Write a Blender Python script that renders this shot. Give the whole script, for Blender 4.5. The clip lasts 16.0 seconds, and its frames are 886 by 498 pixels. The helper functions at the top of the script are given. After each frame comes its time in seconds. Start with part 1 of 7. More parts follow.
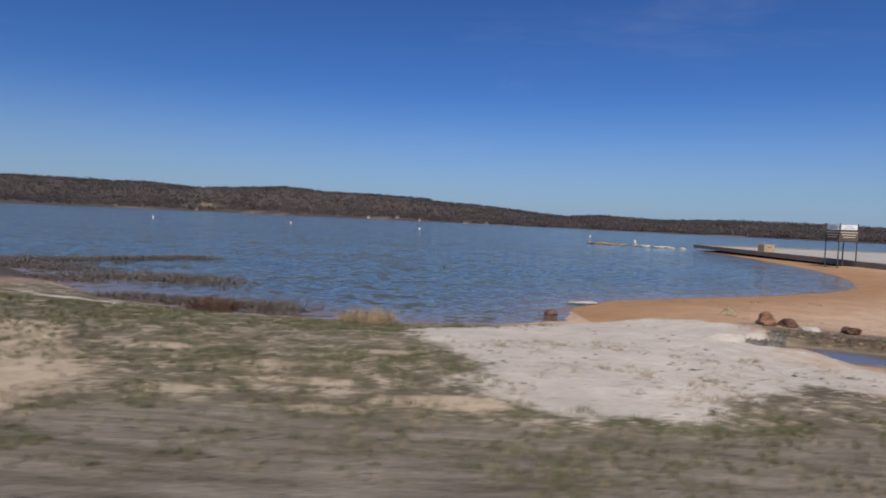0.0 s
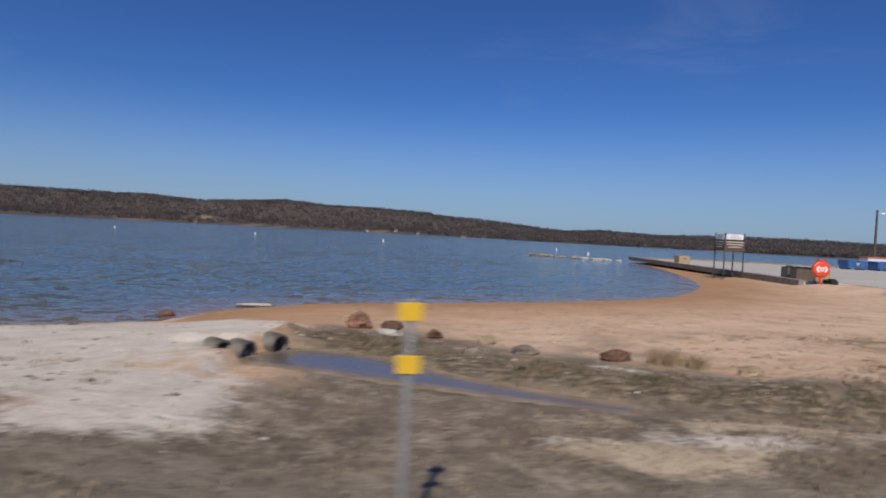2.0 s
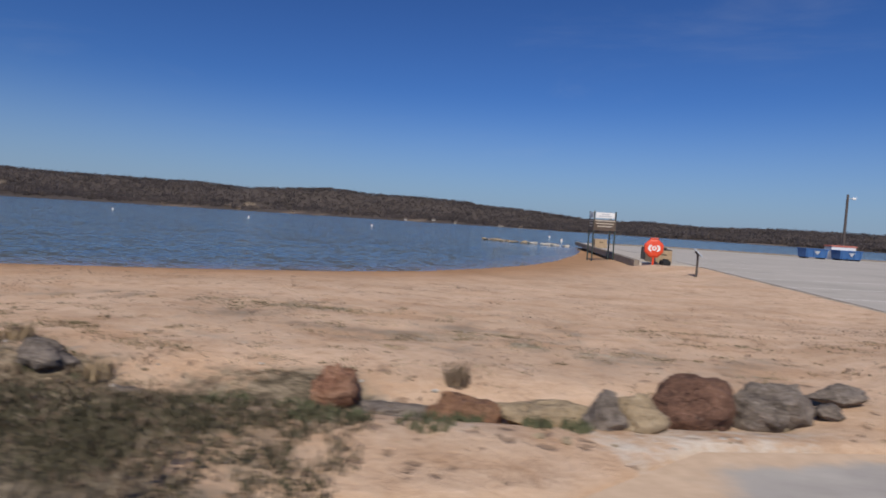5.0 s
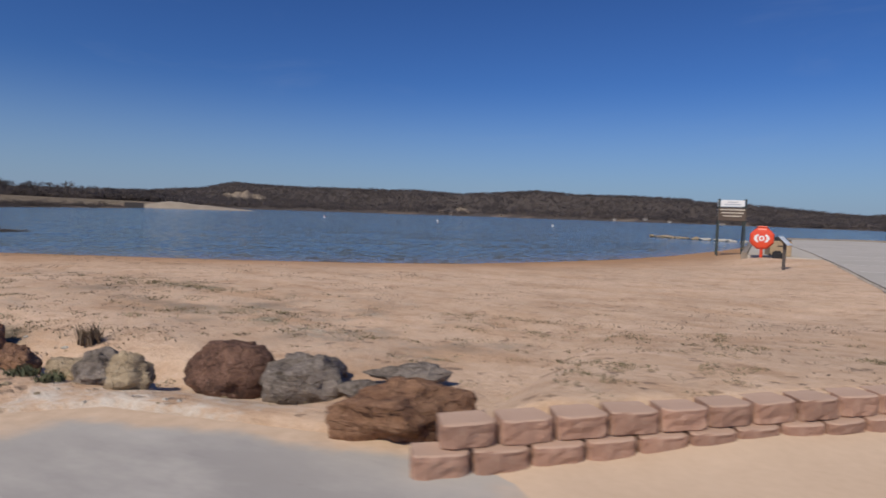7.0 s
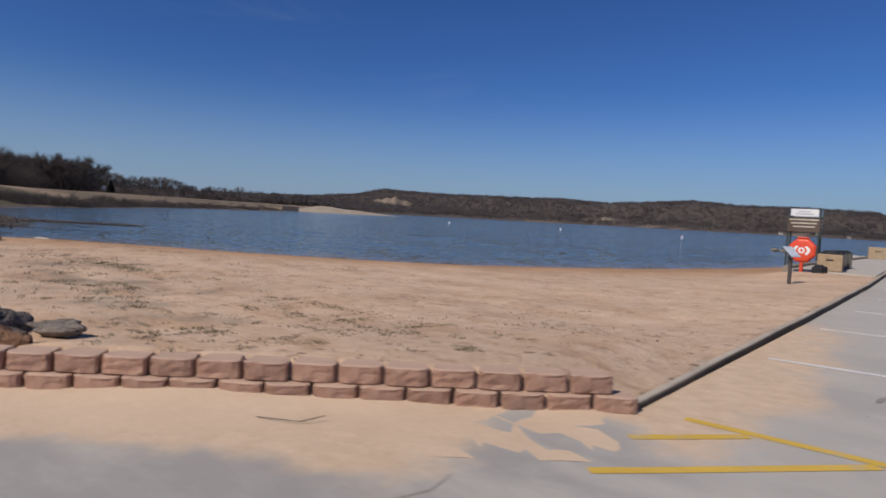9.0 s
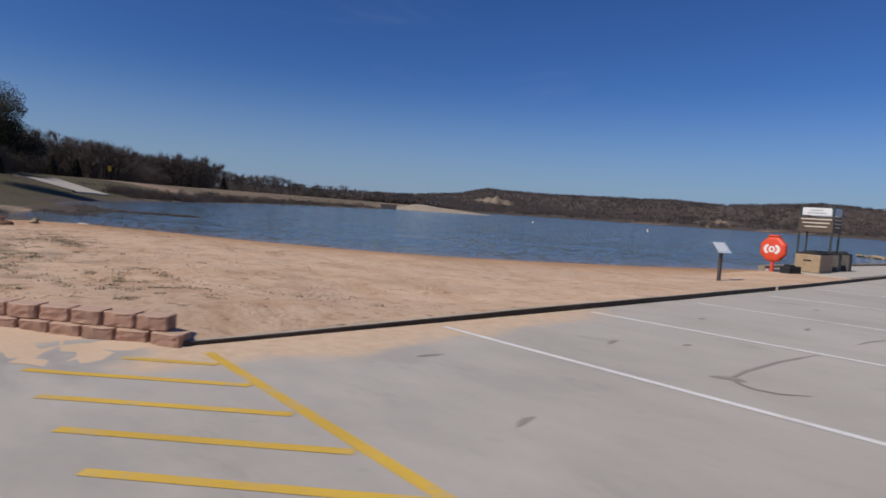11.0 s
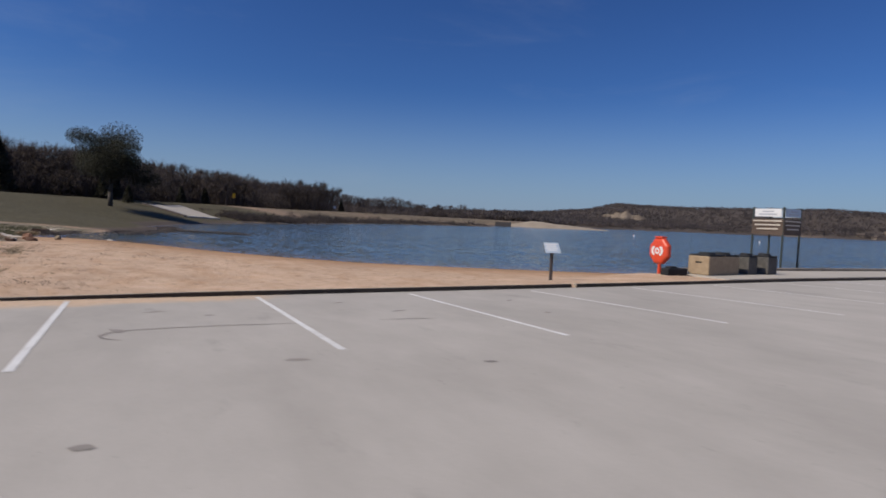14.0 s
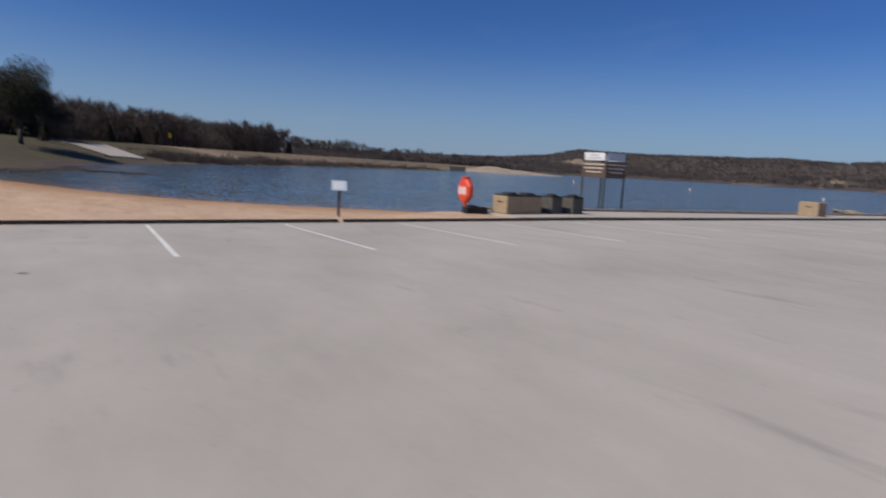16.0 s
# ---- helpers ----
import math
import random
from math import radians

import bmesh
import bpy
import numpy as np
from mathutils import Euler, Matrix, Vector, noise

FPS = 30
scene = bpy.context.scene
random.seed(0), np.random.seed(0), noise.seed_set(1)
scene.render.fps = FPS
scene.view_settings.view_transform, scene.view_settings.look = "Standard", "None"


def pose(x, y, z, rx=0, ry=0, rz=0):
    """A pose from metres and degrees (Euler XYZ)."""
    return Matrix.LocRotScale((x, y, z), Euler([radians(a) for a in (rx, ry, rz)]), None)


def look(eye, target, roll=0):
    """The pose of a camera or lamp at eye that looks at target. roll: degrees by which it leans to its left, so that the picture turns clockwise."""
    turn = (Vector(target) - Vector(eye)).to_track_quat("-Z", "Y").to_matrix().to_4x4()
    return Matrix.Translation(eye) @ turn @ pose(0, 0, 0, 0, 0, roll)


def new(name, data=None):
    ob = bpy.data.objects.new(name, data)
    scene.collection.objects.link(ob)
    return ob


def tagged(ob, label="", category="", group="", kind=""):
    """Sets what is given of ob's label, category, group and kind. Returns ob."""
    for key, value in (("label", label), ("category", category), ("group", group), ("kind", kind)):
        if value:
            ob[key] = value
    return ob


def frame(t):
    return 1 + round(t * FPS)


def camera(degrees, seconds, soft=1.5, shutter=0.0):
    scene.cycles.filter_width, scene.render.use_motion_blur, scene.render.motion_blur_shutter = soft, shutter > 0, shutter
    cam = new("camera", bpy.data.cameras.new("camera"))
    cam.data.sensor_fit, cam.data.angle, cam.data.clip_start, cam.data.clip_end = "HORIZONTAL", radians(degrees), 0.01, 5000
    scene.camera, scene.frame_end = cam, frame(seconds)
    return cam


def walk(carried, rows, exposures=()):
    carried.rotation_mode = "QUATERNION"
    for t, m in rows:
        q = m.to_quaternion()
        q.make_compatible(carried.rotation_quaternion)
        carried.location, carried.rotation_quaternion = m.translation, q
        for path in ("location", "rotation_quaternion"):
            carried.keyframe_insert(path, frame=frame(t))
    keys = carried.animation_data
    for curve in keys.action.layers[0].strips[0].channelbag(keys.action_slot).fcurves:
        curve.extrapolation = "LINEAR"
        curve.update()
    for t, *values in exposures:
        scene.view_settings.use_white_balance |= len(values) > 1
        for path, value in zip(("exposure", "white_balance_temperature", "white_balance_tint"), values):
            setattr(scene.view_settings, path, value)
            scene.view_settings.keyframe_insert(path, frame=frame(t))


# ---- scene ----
cam = camera(72.95, 16.0, soft=1.7, shutter=0.5)
PATH = [
    (0.0, pose(0.000, -0.000, 2.034, 87.28, -2.60, 0.00)),
    (0.5, pose(2.071, 0.372, 1.994, 87.81, -2.38, 0.92)),
    (1.0, pose(4.110, 0.649, 1.973, 87.57, -3.83, -0.07)),
    (1.5, pose(6.167, 0.892, 1.983, 86.69, -4.34, 1.40)),
    (2.0, pose(8.304, 1.235, 1.978, 88.62, -2.98, 0.50)),
    (2.5, pose(10.385, 1.527, 1.983, 89.70, -3.09, 0.46)),
    (3.0, pose(12.512, 1.932, 1.952, 89.84, -4.36, 2.04)),
    (3.5, pose(14.533, 2.379, 1.897, 89.99, -2.28, 0.96)),
    (4.0, pose(16.414, 2.844, 1.855, 89.65, -3.40, 3.47)),
    (4.5, pose(18.136, 3.229, 1.831, 89.55, -3.22, 3.86)),
    (5.0, pose(19.763, 3.540, 1.813, 87.40, -3.66, 4.97)),
    (7.5, pose(26.756, 5.602, 1.745, 85.92, -0.76, 29.84)),
    (8.0, pose(27.927, 6.085, 1.772, 84.50, 0.40, 32.91)),
    (8.5, pose(29.088, 6.655, 1.765, 86.04, -0.68, 34.80)),
    (9.0, pose(30.194, 7.246, 1.765, 86.80, -3.08, 38.79)),
    (11.5, pose(35.654, 10.763, 1.851, 87.05, -3.08, 50.76)),
    (12.0, pose(36.695, 11.660, 1.883, 88.16, -2.84, 52.97)),
    (12.5, pose(37.688, 12.608, 1.902, 87.22, -3.67, 55.15)),
    (13.0, pose(38.702, 13.569, 1.920, 87.97, -4.67, 57.81)),
    (13.5, pose(39.629, 14.693, 1.917, 87.69, -2.90, 60.27)),
    (14.0, pose(40.533, 15.752, 1.925, 87.22, -2.48, 61.28)),
    (14.5, pose(41.345, 16.825, 1.957, 86.28, -3.71, 62.94)),
    (15.0, pose(42.154, 17.843, 1.965, 87.38, -3.03, 63.19)),
    (15.5, pose(42.987, 18.789, 1.981, 85.84, -2.33, 61.80)),
    (16.0, pose(43.949, 19.647, 2.016, 82.12, -3.18, 57.95)),
]
walk(cam, PATH, [(0.0, 0.15), (3.0, 0.08), (7.5, 0.0), (16.0, 0.0)])

SUN_AZ, SUN_EL = 188.0, 46.0      # bearing from +y, clockwise; height

# ---- world and sun ----
world = bpy.data.worlds.new("sky_world")
scene.world = world
world.use_nodes = True
wn = world.node_tree.nodes
wn.clear()
w_out = wn.new("ShaderNodeOutputWorld")
w_bg = wn.new("ShaderNodeBackground")
w_sky = wn.new("ShaderNodeTexSky")
w_sky.sky_type = 'NISHITA'
w_sky.sun_disc = False
w_sky.sun_elevation = radians(SUN_EL)
w_sky.sun_rotation = radians(SUN_AZ)
w_sky.altitude = 100.0
w_sky.air_density = 1.0
w_sky.dust_density = 1.0
w_sky.ozone_density = 2.0
w_bg.inputs["Strength"].default_value = 0.625
w_tint = wn.new("ShaderNodeMix")
w_tint.data_type, w_tint.blend_type = 'RGBA', 'MULTIPLY'
w_tint.inputs[0].default_value = 1.0
w_tint.inputs[7].default_value = (0.060, 0.0895, 0.136, 1.0)
world.node_tree.links.new(w_sky.outputs[0], w_tint.inputs[6])
w_gam = wn.new("ShaderNodeGamma")
w_gam.inputs["Gamma"].default_value = 1.25
world.node_tree.links.new(w_tint.outputs[2], w_gam.inputs["Color"])
# pale haze low over the horizon
w_tc = wn.new("ShaderNodeTexCoord")
w_sep = wn.new("ShaderNodeSeparateXYZ")
world.node_tree.links.new(w_tc.outputs["Generated"], w_sep.inputs[0])
w_map = wn.new("ShaderNodeMapRange")
w_map.interpolation_type = 'SMOOTHSTEP'
for key, value in (("From Min", -0.05), ("From Max", 0.22), ("To Min", 0.74), ("To Max", 0.0)):
    w_map.inputs[key].default_value = value
world.node_tree.links.new(w_sep.outputs[2], w_map.inputs["Value"])
w_haze = wn.new("ShaderNodeMix")
w_haze.data_type = 'RGBA'
w_haze.inputs[7].default_value = (0.485, 0.635, 0.87, 1.0)
world.node_tree.links.new(w_map.outputs[0], w_haze.inputs[0])
world.node_tree.links.new(w_gam.outputs[0], w_haze.inputs[6])
# thin wisps of high cloud
w_mp = wn.new("ShaderNodeMapping")
w_mp.inputs["Scale"].default_value = (1.3, 1.6, 6.5)
w_mp.inputs["Rotation"].default_value = (0.0, 0.22, 0.0)
world.node_tree.links.new(w_tc.outputs["Generated"], w_mp.inputs["Vector"])
w_ns = wn.new("ShaderNodeTexNoise")
for key, value in (("Scale", 1.7), ("Detail", 7.0), ("Roughness", 0.62), ("Distortion", 0.5)):
    w_ns.inputs[key].default_value = value
world.node_tree.links.new(w_mp.outputs[0], w_ns.inputs["Vector"])
w_cm = wn.new("ShaderNodeMapRange")
w_cm.interpolation_type = 'SMOOTHSTEP'
for key, value in (("From Min", 0.52), ("From Max", 0.80), ("To Min", 0.0), ("To Max", 0.085)):
    w_cm.inputs[key].default_value = value
world.node_tree.links.new(w_ns.outputs["Fac"], w_cm.inputs["Value"])
w_cl = wn.new("ShaderNodeMix")
w_cl.data_type = 'RGBA'
w_cl.inputs[7].default_value = (0.62, 0.68, 0.80, 1.0)
world.node_tree.links.new(w_cm.outputs[0], w_cl.inputs[0])
world.node_tree.links.new(w_haze.outputs[2], w_cl.inputs[6])
world.node_tree.links.new(w_cl.outputs[2], w_bg.inputs["Color"])
world.node_tree.links.new(w_bg.outputs[0], w_out.inputs["Surface"])

sun_data = bpy.data.lights.new("sun", 'SUN')
sun_data.energy = 3.75
sun_data.angle = radians(0.55)
sun_data.color = (1.0, 0.905, 0.765)
sun = new("sun", sun_data)
_sa, _se = radians(SUN_AZ), radians(SUN_EL)
sun_dir = Vector((math.sin(_sa) * math.cos(_se), math.cos(_sa) * math.cos(_se), math.sin(_se)))
sun.matrix_world = look(sun_dir * 200, (0, 0, 0))


# ---- material tools ----
def mat_new(name, rough=0.8, metal=0.0, spec=0.5):
    m = bpy.data.materials.new(name)
    m.use_nodes = True
    b = m.node_tree.nodes["Principled BSDF"]
    b.inputs["Roughness"].default_value = rough
    b.inputs["Metallic"].default_value = metal
    b.inputs["Specular IOR Level"].default_value = spec
    return m, m.node_tree.nodes, m.node_tree.links, b


def n_coord(ns, ls, scale=(1, 1, 1), kind="Object"):
    tc = ns.new("ShaderNodeTexCoord")
    mp = ns.new("ShaderNodeMapping")
    mp.inputs["Scale"].default_value = scale
    ls.new(tc.outputs[kind], mp.inputs["Vector"])
    return mp.outputs["Vector"]


def n_noise(ns, ls, vec, scale, detail=5.0, rough=0.6, lac=2.0):
    n = ns.new("ShaderNodeTexNoise")
    n.inputs["Scale"].default_value = scale
    n.inputs["Detail"].default_value = detail
    n.inputs["Roughness"].default_value = rough
    n.inputs["Lacunarity"].default_value = lac
    ls.new(vec, n.inputs["Vector"])
    return n.outputs["Fac"]


def n_ramp(ns, ls, fac, stops):
    r = ns.new("ShaderNodeValToRGB")
    cr = r.color_ramp
    while len(cr.elements) < len(stops):
        cr.elements.new(0.5)
    for e, (pos, col) in zip(cr.elements, stops):
        e.position = pos
        e.color = (*col, 1.0) if len(col) == 3 else col
    ls.new(fac, r.inputs["Fac"])
    return r.outputs["Color"]


def n_mix(ns, ls, fac, a, b, mode='MIX'):
    m = ns.new("ShaderNodeMix")
    m.data_type = 'RGBA'
    m.blend_type = mode
    for sock, v in ((m.inputs[0], fac), (m.inputs[6], a), (m.inputs[7], b)):
        if isinstance(v, (int, float)):
            sock.default_value = v
        elif isinstance(v, tuple):
            sock.default_value = (*v, 1.0)
        else:
            ls.new(v, sock)
    return m.outputs[2]


def n_math(ns, ls, op, a, b=None, clamp=False):
    m = ns.new("ShaderNodeMath")
    m.operation = op
    m.use_clamp = clamp
    for i, v in enumerate((a, b)):
        if v is None:
            continue
        if isinstance(v, (int, float)):
            m.inputs[i].default_value = v
        else:
            ls.new(v, m.inputs[i])
    return m.outputs[0]


def n_bump(ns, ls, b, height, strength=0.4, dist=0.02):
    bp = ns.new("ShaderNodeBump")
    bp.inputs["Strength"].default_value = strength
    bp.inputs["Distance"].default_value = dist
    ls.new(height, bp.inputs["Height"])
    ls.new(bp.outputs["Normal"], b.inputs["Normal"])
    return bp


def plain_mat(name, c1, c2, rough=0.7, scale=8.0, metal=0.0, bump=0.15, bdist=0.004, grime=None, spec=0.5, random_amt=0.0):
    """Two-scale mottled surface: broad tone shifts, fine grain, optional grime colour in blotches."""
    m, ns, ls, b = mat_new(name, rough, metal, spec)
    v = n_coord(ns, ls)
    broad = n_noise(ns, ls, v, scale * 0.25, 4, 0.6)
    fine = n_noise(ns, ls, v, scale * 4, 6, 0.7)
    t = n_math(ns, ls, 'ADD', n_math(ns, ls, 'MULTIPLY', broad, 0.65), n_math(ns, ls, 'MULTIPLY', fine, 0.35))
    col = n_ramp(ns, ls, t, [(0.3, c1), (0.7, c2)])
    if grime:
        g = n_ramp(ns, ls, n_noise(ns, ls, v, scale * 0.6, 6, 0.7), [(0.52, (0, 0, 0)), (0.72, (0.8, 0.8, 0.8))])
        col = n_mix(ns, ls, g, col, grime)
    if random_amt:
        oi = ns.new("ShaderNodeObjectInfo")
        k = n_math(ns, ls, 'ADD', n_math(ns, ls, 'MULTIPLY', oi.outputs["Random"], random_amt), 1.0 - random_amt * 0.5)
        hs = ns.new("ShaderNodeHueSaturation")
        ls.new(k, hs.inputs["Value"])
        ls.new(col, hs.inputs["Color"])
        col = hs.outputs["Color"]
    ls.new(col, b.inputs["Base Color"])
    rr = n_math(ns, ls, 'ADD', n_math(ns, ls, 'MULTIPLY', fine, 0.2), rough - 0.1, True)
    ls.new(rr, b.inputs["Roughness"])
    n_bump(ns, ls, b, t, bump, bdist)
    return m


# ---- mesh tools ----
def part(name, bm, material, parent=None, label="", smooth=False):
    me = bpy.data.meshes.new(name)
    bm.to_mesh(me)
    bm.free()
    if smooth:
        me.shade_smooth()
    me.materials.append(material)
    ob = new(name, me)
    if parent is not None:
        ob.parent = parent
    if label:
        ob["label"] = label
    return ob


def empty(name, m, label, category, group="", kind=""):
    ob = new(name)
    ob.empty_display_size = 0.2
    ob.matrix_world = m
    return tagged(ob, label, category, group, kind)


def bm_box(bm, sx, sy, sz, loc=(0, 0, 0), bev=0.0, rot=None, seg=2):
    """A bevelled box, its base centre at loc."""
    r = bmesh.ops.create_cube(bm, size=1.0)
    vs = r["verts"]
    bmesh.ops.scale(bm, vec=(sx, sy, sz), verts=vs)
    if bev > 0:
        es = list({e for v in vs for e in v.link_edges})
        r2 = bmesh.ops.bevel(bm, geom=es, offset=bev, segments=seg, affect='EDGES', profile=0.5)
        vs = list({v for f in r2["faces"] for v in f.verts} | {v for v in vs if v.is_valid})
    bmesh.ops.translate(bm, vec=(0, 0, sz / 2), verts=vs)
    if rot is not None:
        bmesh.ops.transform(bm, matrix=rot, verts=vs)
    bmesh.ops.translate(bm, vec=loc, verts=vs)
    return vs


def bm_tube(bm, p0, p1, r0, r1, n=8, caps=True):
    p0, p1 = Vector(p0), Vector(p1)
    d = p1 - p0
    r = bmesh.ops.create_cone(bm, cap_ends=caps, segments=n, radius1=r0, radius2=r1, depth=d.length)
    q = Vector((0, 0, 1)).rotation_difference(d.normalized()).to_matrix().to_4x4()
    bmesh.ops.transform(bm, matrix=Matrix.Translation((p0 + p1) / 2) @ q, verts=r["verts"])
    return r["verts"]


def bm_lathe(bm, prof, n=24, m=Matrix.Identity(4)):
    """Turns a profile of (radius, z) round z."""
    rings = []
    for rad, z in prof:
        rings.append([bm.verts.new(m @ Vector((rad * math.cos(2 * math.pi * k / n), rad * math.sin(2 * math.pi * k / n), z))) for k in range(n)])
    for a, b in zip(rings, rings[1:]):
        for k in range(n):
            bm.faces.new((a[k], a[(k + 1) % n], b[(k + 1) % n], b[k]))
    return rings


def poly_sd(px, py, pts):
    """Signed distance to a closed outline, positive inside."""
    d = np.full(px.shape, 1e9)
    inside = np.zeros(px.shape, bool)
    n = len(pts)
    for i in range(n):
        ax, ay = pts[i]
        bx, by = pts[(i + 1) % n]
        ex, ey = bx - ax, by - ay
        t = np.clip(((px - ax) * ex + (py - ay) * ey) / (ex * ex + ey * ey + 1e-12), 0, 1)
        d = np.minimum(d, np.hypot(px - ax - t * ex, py - ay - t * ey))
        if ey != 0:
            cross = ((ay > py) != (by > py)) & (px < ex * (py - ay) / ey + ax)
            inside ^= cross
    return np.where(inside, d, -d)


def line_d(px, py, pts):
    """Distance to an open line."""
    d = np.full(px.shape, 1e9)
    for (ax, ay), (bx, by) in zip(pts, pts[1:]):
        ex, ey = bx - ax, by - ay
        t = np.clip(((px - ax) * ex + (py - ay) * ey) / (ex * ex + ey * ey), 0, 1)
        d = np.minimum(d, np.hypot(px - ax - t * ex, py - ay - t * ey))
    return d


_rng = np.random.RandomState(5)
_perm = _rng.rand(512, 512)


def vnoise(px, py, s):
    """Smooth value noise, about -1 to 1, with cells of s metres."""
    u, v = px / s + 300.3, py / s + 200.7
    i, j = np.floor(u).astype(int), np.floor(v).astype(int)
    a, b = u - i, v - j
    a, b = a * a * (3 - 2 * a), b * b * (3 - 2 * b)
    g = lambda p, q: _perm[p % 512, q % 512]
    return 2 * ((g(i, j) * (1 - a) + g(i + 1, j) * a) * (1 - b) + (g(i, j + 1) * (1 - a) + g(i + 1, j + 1) * a) * b) - 1


def fnoise(px, py, s, octaves=4):
    out, k = 0.0, 1.0
    for o in range(octaves):
        out = out + k * vnoise(px + 17 * o, py - 31 * o, s / 2 ** o)
        k *= 0.5
    return out / 1.9


def sstep(a, b, x):
    t = np.clip((x - a) / (b - a), 0, 1)
    return t * t * (3 - 2 * t)


# ---- the lake's outline and the lie of the land ----
NEAR_SHORE = [(-28, 18.5), (-20, 19.5), (-13.8, 18.8), (-9.5, 15.0), (-7.4, 13.2), (-5.4, 12.3), (-2.8, 11.8), (-0.9, 11.5), (1.1, 11.9), (2.7, 12.8),
              (3.3, 14.9), (4.8, 16.7), (7.1, 18.0), (11.2, 20.1), (14.8, 22.5), (17.3, 24.8), (19.4, 28.2), (21.4, 32.2), (23.3, 38.0),
              (25.2, 46.0), (26.6, 53.0), (27.7, 60.0), (28.3, 67.6)]
FAR_SHORE = [(74, 67.6), (90, 62), (150, 80), (300, 330), (240, 416), (171, 470), (97, 551), (0, 720), (-139, 790), (-274, 752), (-375, 650),
             (-398, 475), (-339, 339), (-260, 270), (-222, 226), (-205, 205), (-222, 180), (-165, 150), (-140, 110), (-118, 82), (-73, 46), (-61, 33), (-42, 24)]
LAKE = NEAR_SHORE + FAR_SHORE
KERB = [(28.50, 11.95), (28.78, 18.0), (29.12, 27.0), (29.35, 38.0), (29.5, 52.0), (29.6, 67.3)]
WALL_A, WALL_B = (24.02, 8.06), (28.56, 11.90)
LOT = [(18.6, 6.6), (20.3, 7.05), (21.4, 8.1), (23.1, 8.45), (24.35, 8.72), WALL_B] + KERB + [(74, 67.3), (74, -22), (18.6, -22)]
PUDDLE = [(6.55, 10.35), (7.5, 9.95), (8.4, 9.15), (9.3, 8.62), (10.2, 8.25), (11.0, 8.0), (10.4, 7.72), (9.2, 8.08), (8.3, 8.42), (7.4, 8.72), (6.7, 8.95), (6.0, 9.15), (5.4, 9.3), (5.1, 9.45), (5.1, 9.6), (5.55, 9.68), (5.75, 10.1), (5.9, 10.35)]
PUDDLE_Z = 0.12
RAMP = [(-62.0, 20.0), (-71.5, 25.6), (-61.0, 30.6), (-52.5, 25.0)]
SKYLINE = [(-60, 1.0), (-45, 1.1), (-35, 1.17), (-32, 1.27), (-25, 1.34), (-19, 1.12), (-13.5, 1.34), (-10.4, 1.12), (-6, 1.5), (-0.8, 1.93), (4, 2.1),
           (12, 2.2), (15.8, 2.5), (19, 2.2), (23.5, 1.95), (27, 2.15), (38, 2.03), (42, 2.13), (44.3, 2.2), (46.5, 1.6), (50.9, 1.15), (57, 1.0), (65, 1.0), (80, 1.0), (130, 1.0)]


def lot_z(x, y):
    return 0.30 + np.clip(x - 28.9, 0, 6.5) * 0.023 + np.minimum(x - 28.9, 0) * 0.004 + np.minimum(y - 15, 20) * 0.007


